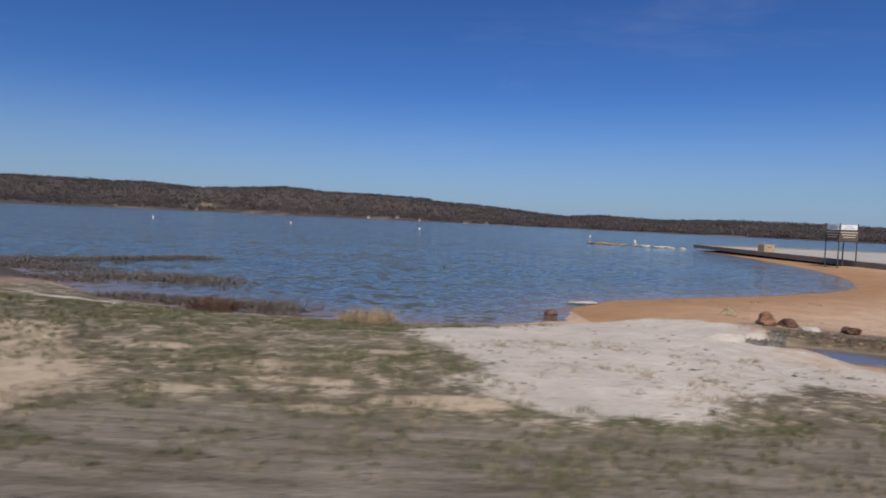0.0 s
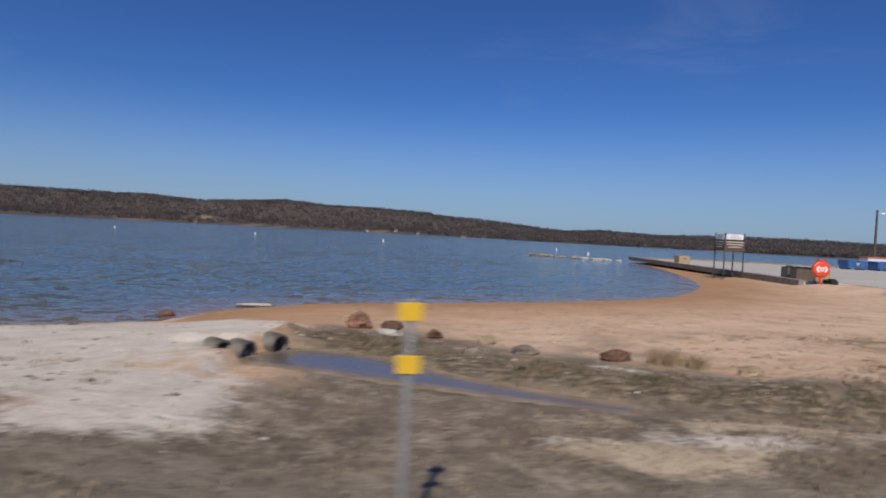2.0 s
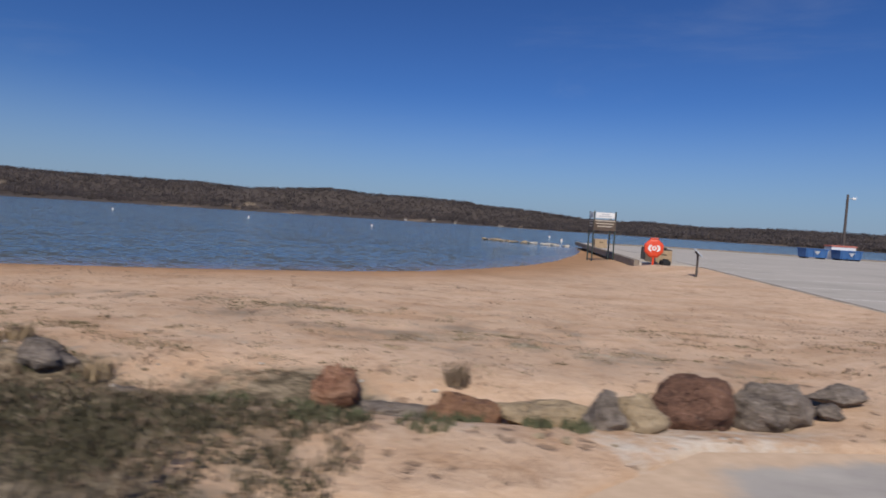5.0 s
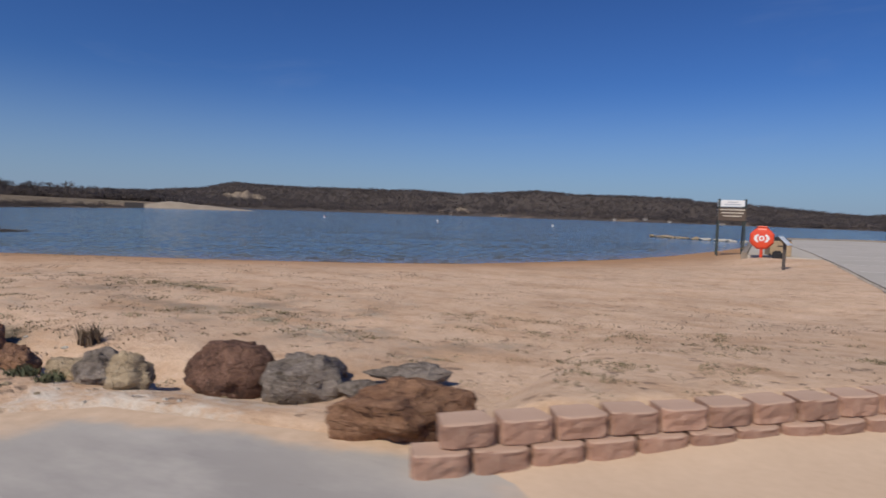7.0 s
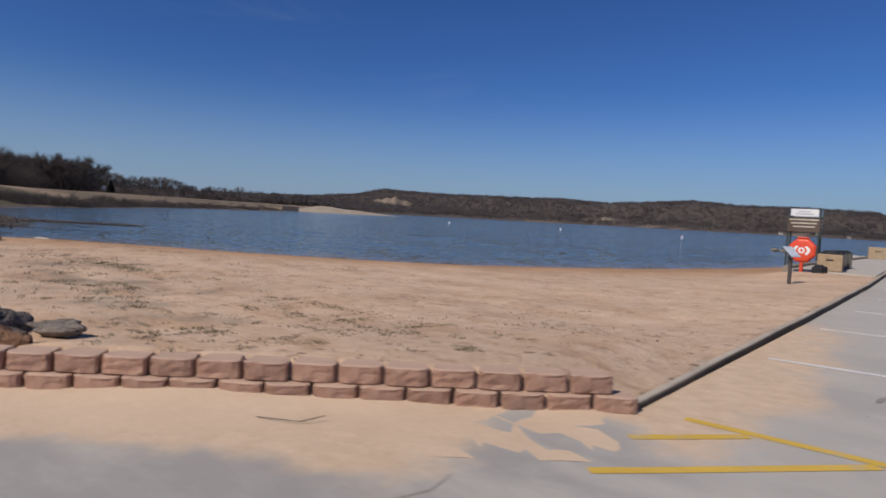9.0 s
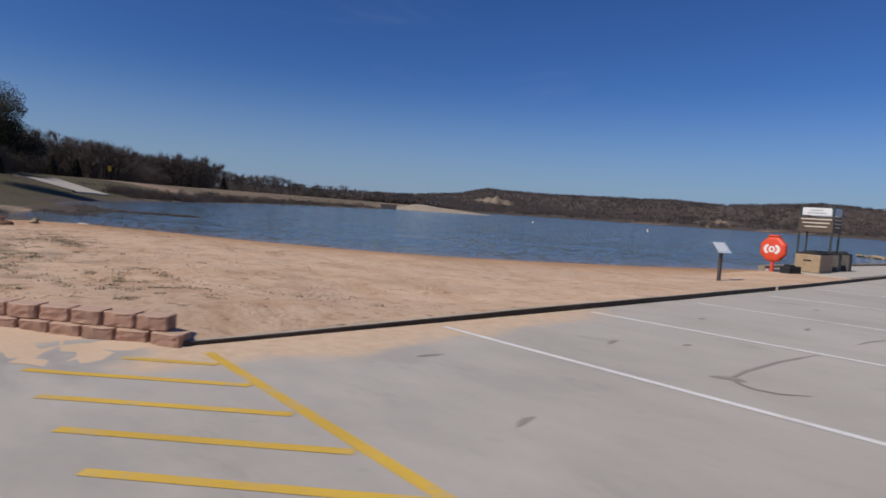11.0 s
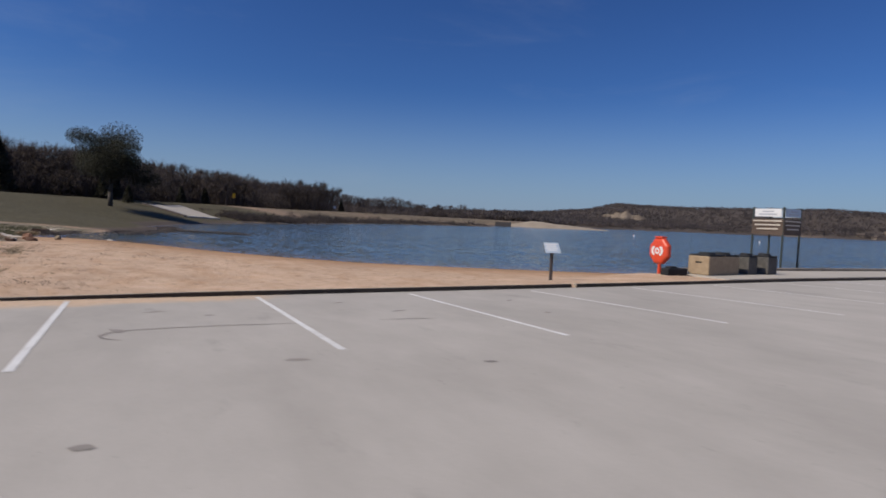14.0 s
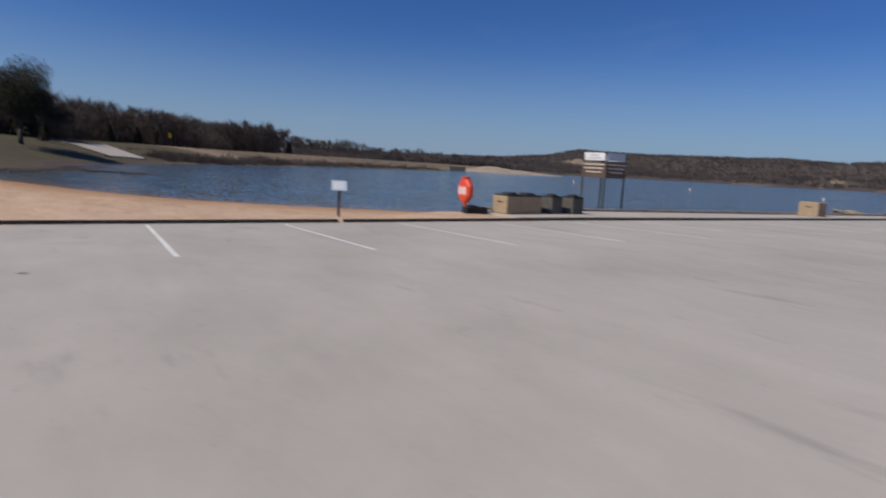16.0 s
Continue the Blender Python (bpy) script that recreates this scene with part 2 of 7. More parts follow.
def land_z(px, py):
    """Height of the ground sheet."""
    s = -poly_sd(px, py, LAKE)                     # metres from the water's edge, positive on land
    base = 0.50 - 0.009 * np.clip(px, -25, 25)
    base = base + 0.05 * fnoise(px, py, 5.0) + 0.02 * fnoise(px + 40, py, 1.1)
    base = base + np.clip(px - 26, 0, 60) * 0.004
    base = base + 0.03 * fnoise(px * 0.7, py * 1.2, 0.42, 3) * (px > 5) * (py > 9.2)
    h = base * (1 - np.exp(-np.clip(s, 0, None) * 0.115 / 0.42))
    # dirt bank between the ditch and the beach
    low = sstep(5.6, 7.2, px) * sstep(15.2, 12.2, px) * sstep(17.0, 13.5, py)
    h = h + (np.minimum(h, 0.155 + 0.02 * fnoise(px, py, 1.6) + 0.02 * np.clip(px - 8, 0, 4)) - h) * low
    ridge = line_d(px, py, [(6.9, 11.4), (8.4, 10.2), (10.2, 9.1), (12.2, 8.8), (14.4, 8.9)])
    h = h + 0.05 * np.exp(-(ridge / 0.55) ** 2) * (1 + 1.3 * fnoise(px, py, 0.6))
    rim = line_d(px, py, [(4.6, 9.75), (5.25, 9.85), (5.68, 10.35), (5.8, 11.0)])
    h = np.maximum(h, 0.40 * np.exp(-(rim / 0.42) ** 2) + 0.03 * fnoise(px, py, 0.5))
    # ditch and puddle
    pd = poly_sd(px, py, PUDDLE)
    near = (py < 8.95 - (px - 7.2) * 0.27) & (px > 5.6) & (px < 15)
    h = np.where(near, np.minimum(h, 0.13 + 0.05 * sstep(8.8, 10.6, px) + 0.10 * np.clip(-pd, 0, 9) + 0.02 * fnoise(px, py, 0.9)), h)
    h = np.where(pd > -0.8, h + (-0.02 - h + PUDDLE_Z * 0.0) * sstep(-0.2, 0.12, pd), h)
    ditch = line_d(px, py, [(10.5, 7.9), (12.0, 7.7), (14.0, 7.8), (17.0, 8.6), (19.5, 8.75), (22.3, 9.0)])
    h = h + (0.07 + 0.07 * sstep(13.5, 11.5, px) + 0.02 * fnoise(px, py, 0.7) - h) * 0.95 * np.exp(-(ditch / 0.5) ** 2)
    # the bank on the bay's far side
    left = sstep(-8, -40, px) * sstep(-1, 19.0, s)
    h = h + left * (2.0 + 0.012 * np.clip(s, 0, 150)) * (1 + 0.06 * fnoise(px, py, 14))
    # beneath the lot
    ld = poly_sd(px, py, LOT)
    h = np.where(ld > -0.06, np.minimum(h, lot_z(px, py) - 0.16), h)
    # ground eased down to the lot by the boulders
    ease = sstep(1.1, 0.1, -ld) * (ld < 0) * (px < 23.9) * (px > 18.0) * (py > 5)
    h = np.where(ld < -0.06, h + (lot_z(px, py) + 0.012 - h) * ease, h)
    # sand behind the block wall and the lot's kerb
    kr = line_d(px, py, [(24.3, 8.3), WALL_B] + KERB[:4])
    back = sstep(1.6 + 2.6 * sstep(16, 22, py), 0.2, kr) * (ld < -0.06)
    h = np.where(ld < -0.06, h * (1 - back) + np.maximum(h, lot_z(px, py) + 0.028 + 0.04 * sstep(12, 17, py)) * back, h)
    wd = line_d(px, py, [(24.75, 8.75), WALL_B])
    heap = (0.532 - 0.255 * sstep(0.25, 5.0, wd)) * (wd < 5.0) * sstep(23.4, 24.6, px)
    heap = h + np.maximum(heap - h, 0) * sstep(0.10, 1.0, line_d(px, py, KERB[:2]))
    h = np.where(ld < -0.06, heap, h)
    # sand heaped round the start of the walk
    heap = np.exp(-(((px - 27.6) / 1.5) ** 2 + ((py - 30.6) / 1.6) ** 2)) * (ld < -0.02)
    h = h + np.maximum(0.50 - h, 0) * np.clip(heap * 1.3, 0, 1)
    # hills
    ox, oy = px - 20.0, py - 8.0
    dist = np.hypot(ox, oy)
    az = np.degrees(np.arctan2(-ox, oy))
    el = np.interp(az, [a for a, e in SKYLINE], [e for a, e in SKYLINE])
    ridge_h = np.tan(np.radians(el)) * dist + 1.95 - 6.5
    grow = sstep(0, 330, s) * sstep(260, 520, dist) * sstep(5, 40, py)
    roll = 1 + 0.05 * fnoise(px, py, 120, 3)
    fall = 1 - 0.75 * sstep(380, 900, s)
    h = np.where(dist > 240, h + np.clip(ridge_h - 1, 0, 200) * grow * roll * fall, h)
    # lake bed
    h = np.where(s < 0, np.maximum(-0.03 + s * 0.07, -2.5), h)
    return h


def near_z(x, y):
    return float(land_z(np.array([float(x)]), np.array([float(y)]))[0])


def spread(lo, hi, fine_lo, fine_hi, step, grow=1.075, cap=45.0):
    mid = list(np.arange(fine_lo, fine_hi, step))
    up, down, st = [fine_hi], [fine_lo], step
    while up[-1] < hi:
        st = min(st * grow, cap)
        up.append(up[-1] + st)
    st = step
    while down[-1] > lo:
        st = min(st * grow, cap)
        down.append(down[-1] - st)
    return np.array(down[:0:-1] + mid + up)


# ---- materials of the setting ----
def make_ground_mat():
    m, ns, ls, b = mat_new("ground_cover", 0.95, 0.0, 0.25)
    v = n_coord(ns, ls)
    at = ns.new("ShaderNodeAttribute")
    at.attribute_name = "cover_a"
    sa = ns.new("ShaderNodeSeparateColor")
    ls.new(at.outputs["Color"], sa.inputs[0])
    at2 = ns.new("ShaderNodeAttribute")
    at2.attribute_name = "cover_b"
    sb = ns.new("ShaderNodeSeparateColor")
    ls.new(at2.outputs["Color"], sb.inputs[0])
    big = n_noise(ns, ls, v, 0.55, 5, 0.6)
    mid = n_noise(ns, ls, v, 2.6, 6, 0.68)
    fine = n_noise(ns, ls, v, 14.0, 6, 0.7)
    grit = n_noise(ns, ls, v, 70.0, 3, 0.7)

    def mask(src, sharp=0.16, wob=0.55):
        k = n_math(ns, ls, 'ADD', src, n_math(ns, ls, 'MULTIPLY', n_math(ns, ls, 'SUBTRACT', mid, 0.5), wob))
        k = n_math(ns, ls, 'ADD', k, n_math(ns, ls, 'MULTIPLY', n_math(ns, ls, 'SUBTRACT', fine, 0.5), wob * 0.6))
        mr = ns.new("ShaderNodeMapRange")
        mr.interpolation_type = 'SMOOTHSTEP'
        mr.inputs["From Min"].default_value = 0.5 - sharp
        mr.inputs["From Max"].default_value = 0.5 + sharp
        ls.new(k, mr.inputs["Value"])
        return mr.outputs["Result"]

    tone = n_math(ns, ls, 'ADD', n_math(ns, ls, 'MULTIPLY', mid, 0.6), n_math(ns, ls, 'MULTIPLY', fine, 0.4))
    sand = n_ramp(ns, ls, tone, [(0.28, (0.42, 0.28, 0.185)), (0.45, (0.585, 0.41, 0.283)), (0.70, (0.70, 0.525, 0.388))])
    patch = n_ramp(ns, ls, n_noise(ns, ls, n_coord(ns, ls, (0.7, 1.4, 1.0)), 0.9, 5, 0.65), [(0.48, (0, 0, 0)), (0.64, (0.6, 0.6, 0.6))])
    sand = n_mix(ns, ls, patch, sand, (0.50, 0.315, 0.19))
    # blotchy darkening multiplied into the sand, without relief of its own
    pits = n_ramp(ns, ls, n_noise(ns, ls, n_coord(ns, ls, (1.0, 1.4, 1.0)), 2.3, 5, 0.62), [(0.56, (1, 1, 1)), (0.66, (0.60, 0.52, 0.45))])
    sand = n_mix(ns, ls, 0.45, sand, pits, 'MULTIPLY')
    # trodden hollows, the shade in them put into the colour as dark brown
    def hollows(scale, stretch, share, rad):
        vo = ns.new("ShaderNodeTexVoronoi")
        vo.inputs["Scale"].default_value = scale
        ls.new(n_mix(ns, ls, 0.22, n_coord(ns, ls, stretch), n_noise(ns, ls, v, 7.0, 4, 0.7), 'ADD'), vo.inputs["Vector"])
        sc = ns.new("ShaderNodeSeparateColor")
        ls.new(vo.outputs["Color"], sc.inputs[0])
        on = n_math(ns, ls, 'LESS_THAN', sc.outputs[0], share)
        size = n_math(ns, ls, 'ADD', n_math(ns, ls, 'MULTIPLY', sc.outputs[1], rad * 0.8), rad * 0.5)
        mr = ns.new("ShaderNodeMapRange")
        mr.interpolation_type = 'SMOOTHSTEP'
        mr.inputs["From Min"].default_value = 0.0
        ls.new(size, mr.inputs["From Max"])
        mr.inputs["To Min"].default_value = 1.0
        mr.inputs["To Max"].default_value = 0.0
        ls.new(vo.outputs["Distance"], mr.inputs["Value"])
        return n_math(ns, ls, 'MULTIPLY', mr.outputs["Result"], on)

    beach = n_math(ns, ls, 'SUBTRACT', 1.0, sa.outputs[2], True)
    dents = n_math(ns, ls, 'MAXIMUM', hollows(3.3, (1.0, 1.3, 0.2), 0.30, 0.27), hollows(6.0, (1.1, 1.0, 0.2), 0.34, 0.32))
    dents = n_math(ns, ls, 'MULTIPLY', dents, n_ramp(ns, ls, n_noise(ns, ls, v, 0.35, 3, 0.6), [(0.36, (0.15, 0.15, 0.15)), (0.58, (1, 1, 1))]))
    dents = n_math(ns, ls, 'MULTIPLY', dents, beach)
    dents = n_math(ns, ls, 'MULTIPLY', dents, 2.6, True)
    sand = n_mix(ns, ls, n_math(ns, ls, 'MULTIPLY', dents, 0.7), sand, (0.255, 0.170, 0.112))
    damp = n_ramp(ns, ls, tone, [(0.3, (0.34, 0.185, 0.09)), (0.7, (0.47, 0.28, 0.15))])
    white = n_ramp(ns, ls, tone, [(0.25, (0.32, 0.27, 0.215)), (0.42, (0.54, 0.475, 0.40)), (0.7, (0.72, 0.645, 0.56))])
    dirt = n_ramp(ns, ls, tone, [(0.34, (0.080, 0.063, 0.045)), (0.49, (0.180, 0.142, 0.103)), (0.64, (0.38, 0.315, 0.24))])
    gr = n_math(ns, ls, 'ADD', n_math(ns, ls, 'MULTIPLY', mid, 0.55), n_math(ns, ls, 'MULTIPLY', fine, 0.45))
    grass = n_ramp(ns, ls, gr, [(0.38, (0.082, 0.086, 0.038)), (0.49, (0.162, 0.142, 0.086)), (0.54, (0.29, 0.24, 0.168)), (0.59, (0.50, 0.41, 0.30))])
    turf = n_ramp(ns, ls, gr, [(0.32, (0.055, 0.052, 0.027)), (0.52, (0.092, 0.080, 0.048)), (0.72, (0.20, 0.16, 0.11))])
    leaf = n_ramp(ns, ls, tone, [(0.3, (0.066, 0.053, 0.045)), (0.7, (0.120, 0.096, 0.080))])
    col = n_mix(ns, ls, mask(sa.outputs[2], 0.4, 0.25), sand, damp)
    col = n_mix(ns, ls, mask(sb.outputs[0], 0.25, 0.9), col, dirt)
    col = n_mix(ns, ls, mask(sa.outputs[0], 0.14, 1.0), col, grass)
    col = n_mix(ns, ls, mask(sb.outputs[1], 0.25, 0.7), col, turf)
    col = n_mix(ns, ls, mask(sa.outputs[1], 0.16, 0.8), col, white)
    col = n_mix(ns, ls, mask(sb.outputs[2], 0.3, 0.5), col, leaf)
    # packed gravel of the verge, streaked along the road
    at3 = ns.new("ShaderNodeAttribute")
    at3.attribute_name = "cover_c"
    s3 = ns.new("ShaderNodeSeparateColor")
    ls.new(at3.outputs["Color"], s3.inputs[0])
    run = n_noise(ns, ls, n_coord(ns, ls, (0.35, 2.2, 1.0)), 2.4, 6, 0.66)
    stones = n_noise(ns, ls, v, 34.0, 4, 0.75)
    gt = n_math(ns, ls, 'ADD', n_math(ns, ls, 'MULTIPLY', run, 0.55), n_math(ns, ls, 'MULTIPLY', stones, 0.45))
    gravel = n_ramp(ns, ls, gt, [(0.36, (0.098, 0.082, 0.058)), (0.47, (0.178, 0.150, 0.112)), (0.60, (0.30, 0.258, 0.205))])
    col = n_mix(ns, ls, mask(s3.outputs[0], 0.35, 0.7), col, gravel)
    # bleached dry sand among the verge grass
    ochre = n_ramp(ns, ls, tone, [(0.3, (0.36, 0.275, 0.185)), (0.65, (0.62, 0.50, 0.36))])
    col = n_mix(ns, ls, mask(s3.outputs[1], 0.22, 0.9), col, ochre)
    # matted dead growth on the bank
    mat_t = n_noise(ns, ls, n_coord(ns, ls, (0.8, 1.6, 1.0)), 5.0, 6, 0.72)
    matted = n_ramp(ns, ls, mat_t, [(0.36, (0.058, 0.047, 0.030)), (0.48, (0.132, 0.104, 0.070)), (0.60, (0.29, 0.232, 0.162))])
    col = n_mix(ns, ls, mask(s3.outputs[2], 0.25, 1.0), col, matted)
    # broad tone drift and grit
    drift = n_ramp(ns, ls, big, [(0.3, (0.86, 0.86, 0.86)), (0.7, (1.08, 1.08, 1.08))])
    col = n_mix(ns, ls, 1.0, col, drift, 'MULTIPLY')
    speck = n_ramp(ns, ls, grit, [(0.3, (0.72, 0.72, 0.72)), (0.55, (1.03, 1.03, 1.03))])
    col = n_mix(ns, ls, 0.7, col, speck, 'MULTIPLY')
    ls.new(col, b.inputs["Base Color"])
    hgt = n_math(ns, ls, 'ADD', n_math(ns, ls, 'MULTIPLY', mid, 0.75), n_math(ns, ls, 'MULTIPLY', fine, 0.5))
    hgt = n_math(ns, ls, 'SUBTRACT', hgt, n_math(ns, ls, 'MULTIPLY', dents, 0.5))
    n_bump(ns, ls, b, hgt, 0.7, 0.08)
    return m


def make_water_mat():
    m, ns, ls, b = mat_new("lake_water", 0.10, 0.0, 0.5)
    b.inputs["IOR"].default_value = 1.333
    v = n_coord(ns, ls, (1.5, 2.1, 1.0))
    v2 = n_coord(ns, ls, (0.8, 1.1, 1.0))
    tone = n_noise(ns, ls, n_coord(ns, ls, (0.25, 1.0, 1.0)), 0.045, 4, 0.6)
    sh = ns.new("ShaderNodeAttribute")
    sh.attribute_name = "shallow"
    deep = n_ramp(ns, ls, tone, [(0.3, (0.058, 0.090, 0.114)), (0.7, (0.094, 0.132, 0.158))])
    ls.new(n_mix(ns, ls, n_math(ns, ls, 'MULTIPLY', sh.outputs["Fac"], 0.85), deep, (0.25, 0.175, 0.135)), b.inputs["Base Color"])
    acc = None
    for vec, sc, det, amp in ((v, 1.25, 4, 0.62), (v2, 0.35, 3, 0.22), (v, 4.0, 3, 0.40)):
        nt = ns.new("ShaderNodeTexNoise")
        nt.inputs["Scale"].default_value = sc
        nt.inputs["Detail"].default_value = det
        ls.new(vec, nt.inputs["Vector"])
        sub = ns.new("ShaderNodeVectorMath")
        sub.operation = 'SUBTRACT'
        sub.inputs[1].default_value = (0.5, 0.5, 0.5)
        ls.new(nt.outputs["Color"], sub.inputs[0])
        mul = ns.new("ShaderNodeVectorMath")
        mul.operation = 'MULTIPLY'
        mul.inputs[1].default_value = (amp * 1.25, amp * 1.5, 0.0)
        ls.new(sub.outputs[0], mul.inputs[0])
        add = ns.new("ShaderNodeVectorMath")
        add.operation = 'ADD'
        ls.new(mul.outputs[0], add.inputs[0])
        if acc is None:
            add.inputs[1].default_value = (0, 0, 1)
        else:
            ls.new(acc, add.inputs[1])
        acc = add.outputs[0]
    nrm = ns.new("ShaderNodeVectorMath")
    nrm.operation = 'NORMALIZE'
    ls.new(acc, nrm.inputs[0])
    ls.new(nrm.outputs[0], b.inputs["Normal"])
    return m


def make_concrete_mat(name, c_lo, c_hi, sandy=True):
    m, ns, ls, b = mat_new(name, 0.85, 0.0, 0.3)
    v = n_coord(ns, ls)
    vs = n_coord(ns, ls, (0.5, 1.0, 1.0))
    big = n_noise(ns, ls, v, 0.22, 5, 0.6)
    mid = n_noise(ns, ls, vs, 1.4, 6, 0.65)
    fine = n_noise(ns, ls, v, 30.0, 5, 0.7)
    t = n_math(ns, ls, 'ADD', n_math(ns, ls, 'MULTIPLY', big, 0.45), n_math(ns, ls, 'MULTIPLY', mid, 0.4))
    t = n_math(ns, ls, 'ADD', t, n_math(ns, ls, 'MULTIPLY', fine, 0.15))
    col = n_ramp(ns, ls, t, [(0.32, c_lo), (0.68, c_hi)])
    # tyre marks and old stains
    st = n_ramp(ns, ls, n_noise(ns, ls, n_coord(ns, ls, (0.35, 1.3, 1.0)), 0.8, 5, 0.6, 2.2), [(0.62, (0, 0, 0)), (0.74, (0.45, 0.45, 0.45))])
    col = n_mix(ns, ls, st, col, tuple(x * 0.55 for x in c_lo))
    sp = n_ramp(ns, ls, n_noise(ns, ls, v, 5.0, 4, 0.75), [(0.66, (0, 0, 0)), (0.74, (0.5, 0.5, 0.5))])
    col = n_mix(ns, ls, sp, col, tuple(x * 0.6 for x in c_lo))
    if sandy:
        smear = n_ramp(ns, ls, n_noise(ns, ls, n_coord(ns, ls, (0.9, 2.2, 1.0)), 0.75, 5, 0.6), [(0.64, (0, 0, 0)), (0.72, (0.28, 0.28, 0.28))])
        col = n_mix(ns, ls, smear, col, tuple(x * 0.62 for x in c_lo))
        tar = n_ramp(ns, ls, n_noise(ns, ls, n_coord(ns, ls, (0.55, 0.9, 1.0)), 0.55, 6, 0.62), [(0.50, (0, 0, 0)), (0.70, (0.26, 0.26, 0.26))])
        col = n_mix(ns, ls, tar, col, tuple(x * 0.72 for x in c_lo))
        at = ns.new("ShaderNodeAttribute")
        at.attribute_name = "cover_a"
        sc = ns.new("ShaderNodeSeparateColor")
        ls.new(at.outputs["Color"], sc.inputs[0])
        edge = n_noise(ns, ls, v, 1.3, 6, 0.62)
        k = n_math(ns, ls, 'ADD', sc.outputs[0], n_math(ns, ls, 'MULTIPLY', n_math(ns, ls, 'SUBTRACT', edge, 0.5), 0.9))
        mr = ns.new("ShaderNodeMapRange")
        mr.interpolation_type = 'SMOOTHSTEP'
        mr.inputs["From Min"].default_value = 0.32
        mr.inputs["From Max"].default_value = 0.66
        ls.new(k, mr.inputs["Value"])
        sd = n_ramp(ns, ls, n_noise(ns, ls, v, 6.0, 6, 0.7), [(0.3, (0.50, 0.36, 0.245)), (0.7, (0.63, 0.475, 0.34))])
        wet = n_math(ns, ls, 'MULTIPLY', sc.outputs[1], n_ramp(ns, ls, n_noise(ns, ls, n_coord(ns, ls, (0.8, 1.5, 1.0)), 1.1, 6, 0.62), [(0.36, (0.2, 0.2, 0.2)), (0.56, (1, 1, 1))]))
        col = n_mix(ns, ls, wet, col, (0.225, 0.208, 0.20))
        col = n_mix(ns, ls, mr.outputs["Result"], col, sd)
    ls.new(col, b.inputs["Base Color"])
    n_bump(ns, ls, b, n_math(ns, ls, 'ADD', mid, fine), 0.12, 0.01)
    return m


M_GROUND = make_ground_mat()
M_WATER = make_water_mat()


def make_puddle_mat():
    m, ns, ls, b = mat_new("silty_water", 0.14, 0.0, 0.5)
    b.inputs["IOR"].default_value = 1.333
    sh = ns.new("ShaderNodeAttribute")
    sh.attribute_name = "shallow"
    v = n_coord(ns, ls)
    murk = n_ramp(ns, ls, n_noise(ns, ls, v, 3.0, 5, 0.65), [(0.35, (0.20, 0.145, 0.075)), (0.65, (0.34, 0.26, 0.165))])
    k = n_math(ns, ls, 'ADD', sh.outputs["Fac"], n_math(ns, ls, 'MULTIPLY', n_math(ns, ls, 'SUBTRACT', n_noise(ns, ls, v, 4.0, 5, 0.65), 0.5), 0.5), True)
    ls.new(n_mix(ns, ls, k, (0.12, 0.105, 0.105), murk), b.inputs["Base Color"])
    ls.new(n_math(ns, ls, 'ADD', n_math(ns, ls, 'MULTIPLY', k, 0.45), 0.12), b.inputs["Roughness"])
    n_bump(ns, ls, b, n_noise(ns, ls, v, 6.0, 3, 0.6), 0.04, 0.01)
    return m


M_PUDDLE = make_puddle_mat()
M_LOT = make_concrete_mat("lot_concrete", (0.360, 0.332, 0.297), (0.489, 0.453, 0.410))
M_WALK = make_concrete_mat("walk_concrete", (0.38, 0.345, 0.30), (0.50, 0.455, 0.40), False)
M_EDGE = plain_mat("stained_edge_concrete", (0.15, 0.122, 0.097), (0.31, 0.26, 0.21), 0.9, 5.0, bump=0.3, bdist=0.01, grime=(0.11, 0.09, 0.07))
M_KERB = plain_mat("kerb_concrete", (0.33, 0.28, 0.225), (0.50, 0.43, 0.35), 0.9, 5.0, bump=0.3, bdist=0.01, grime=(0.26, 0.21, 0.16))
# dark brown with the shade of the kerb's lot side put into it
M_KERBSHADE = plain_mat("shaded_kerb_face", (0.035, 0.027, 0.020), (0.085, 0.066, 0.050), 0.9, 6.0, bump=0.3, bdist=0.006)
M_BLOCK = plain_mat("split_face_block", (0.25, 0.128, 0.085), (0.47, 0.30, 0.22), 0.92, 13.0, bump=1.0, bdist=0.022, grime=(0.45, 0.335, 0.25), random_amt=0.3)


def dust_tops(m, colour, amount):
    """Blown sand lying on upward faces."""
    ns, ls = m.node_tree.nodes, m.node_tree.links
    b = ns["Principled BSDF"]
    geo = ns.new("ShaderNodeNewGeometry")
    sep = ns.new("ShaderNodeSeparateXYZ")
    ls.new(geo.outputs["True Normal"], sep.inputs[0])
    mr = ns.new("ShaderNodeMapRange")
    mr.interpolation_type = 'SMOOTHSTEP'
    for key, value in (("From Min", 0.35), ("From Max", 0.8), ("To Min", 0.0), ("To Max", amount)):
        mr.inputs[key].default_value = value
    ls.new(sep.outputs[2], mr.inputs["Value"])
    old = b.inputs["Base Color"].links[0].from_socket
    ls.new(n_mix(ns, ls, mr.outputs["Result"], old, colour), b.inputs["Base Color"])


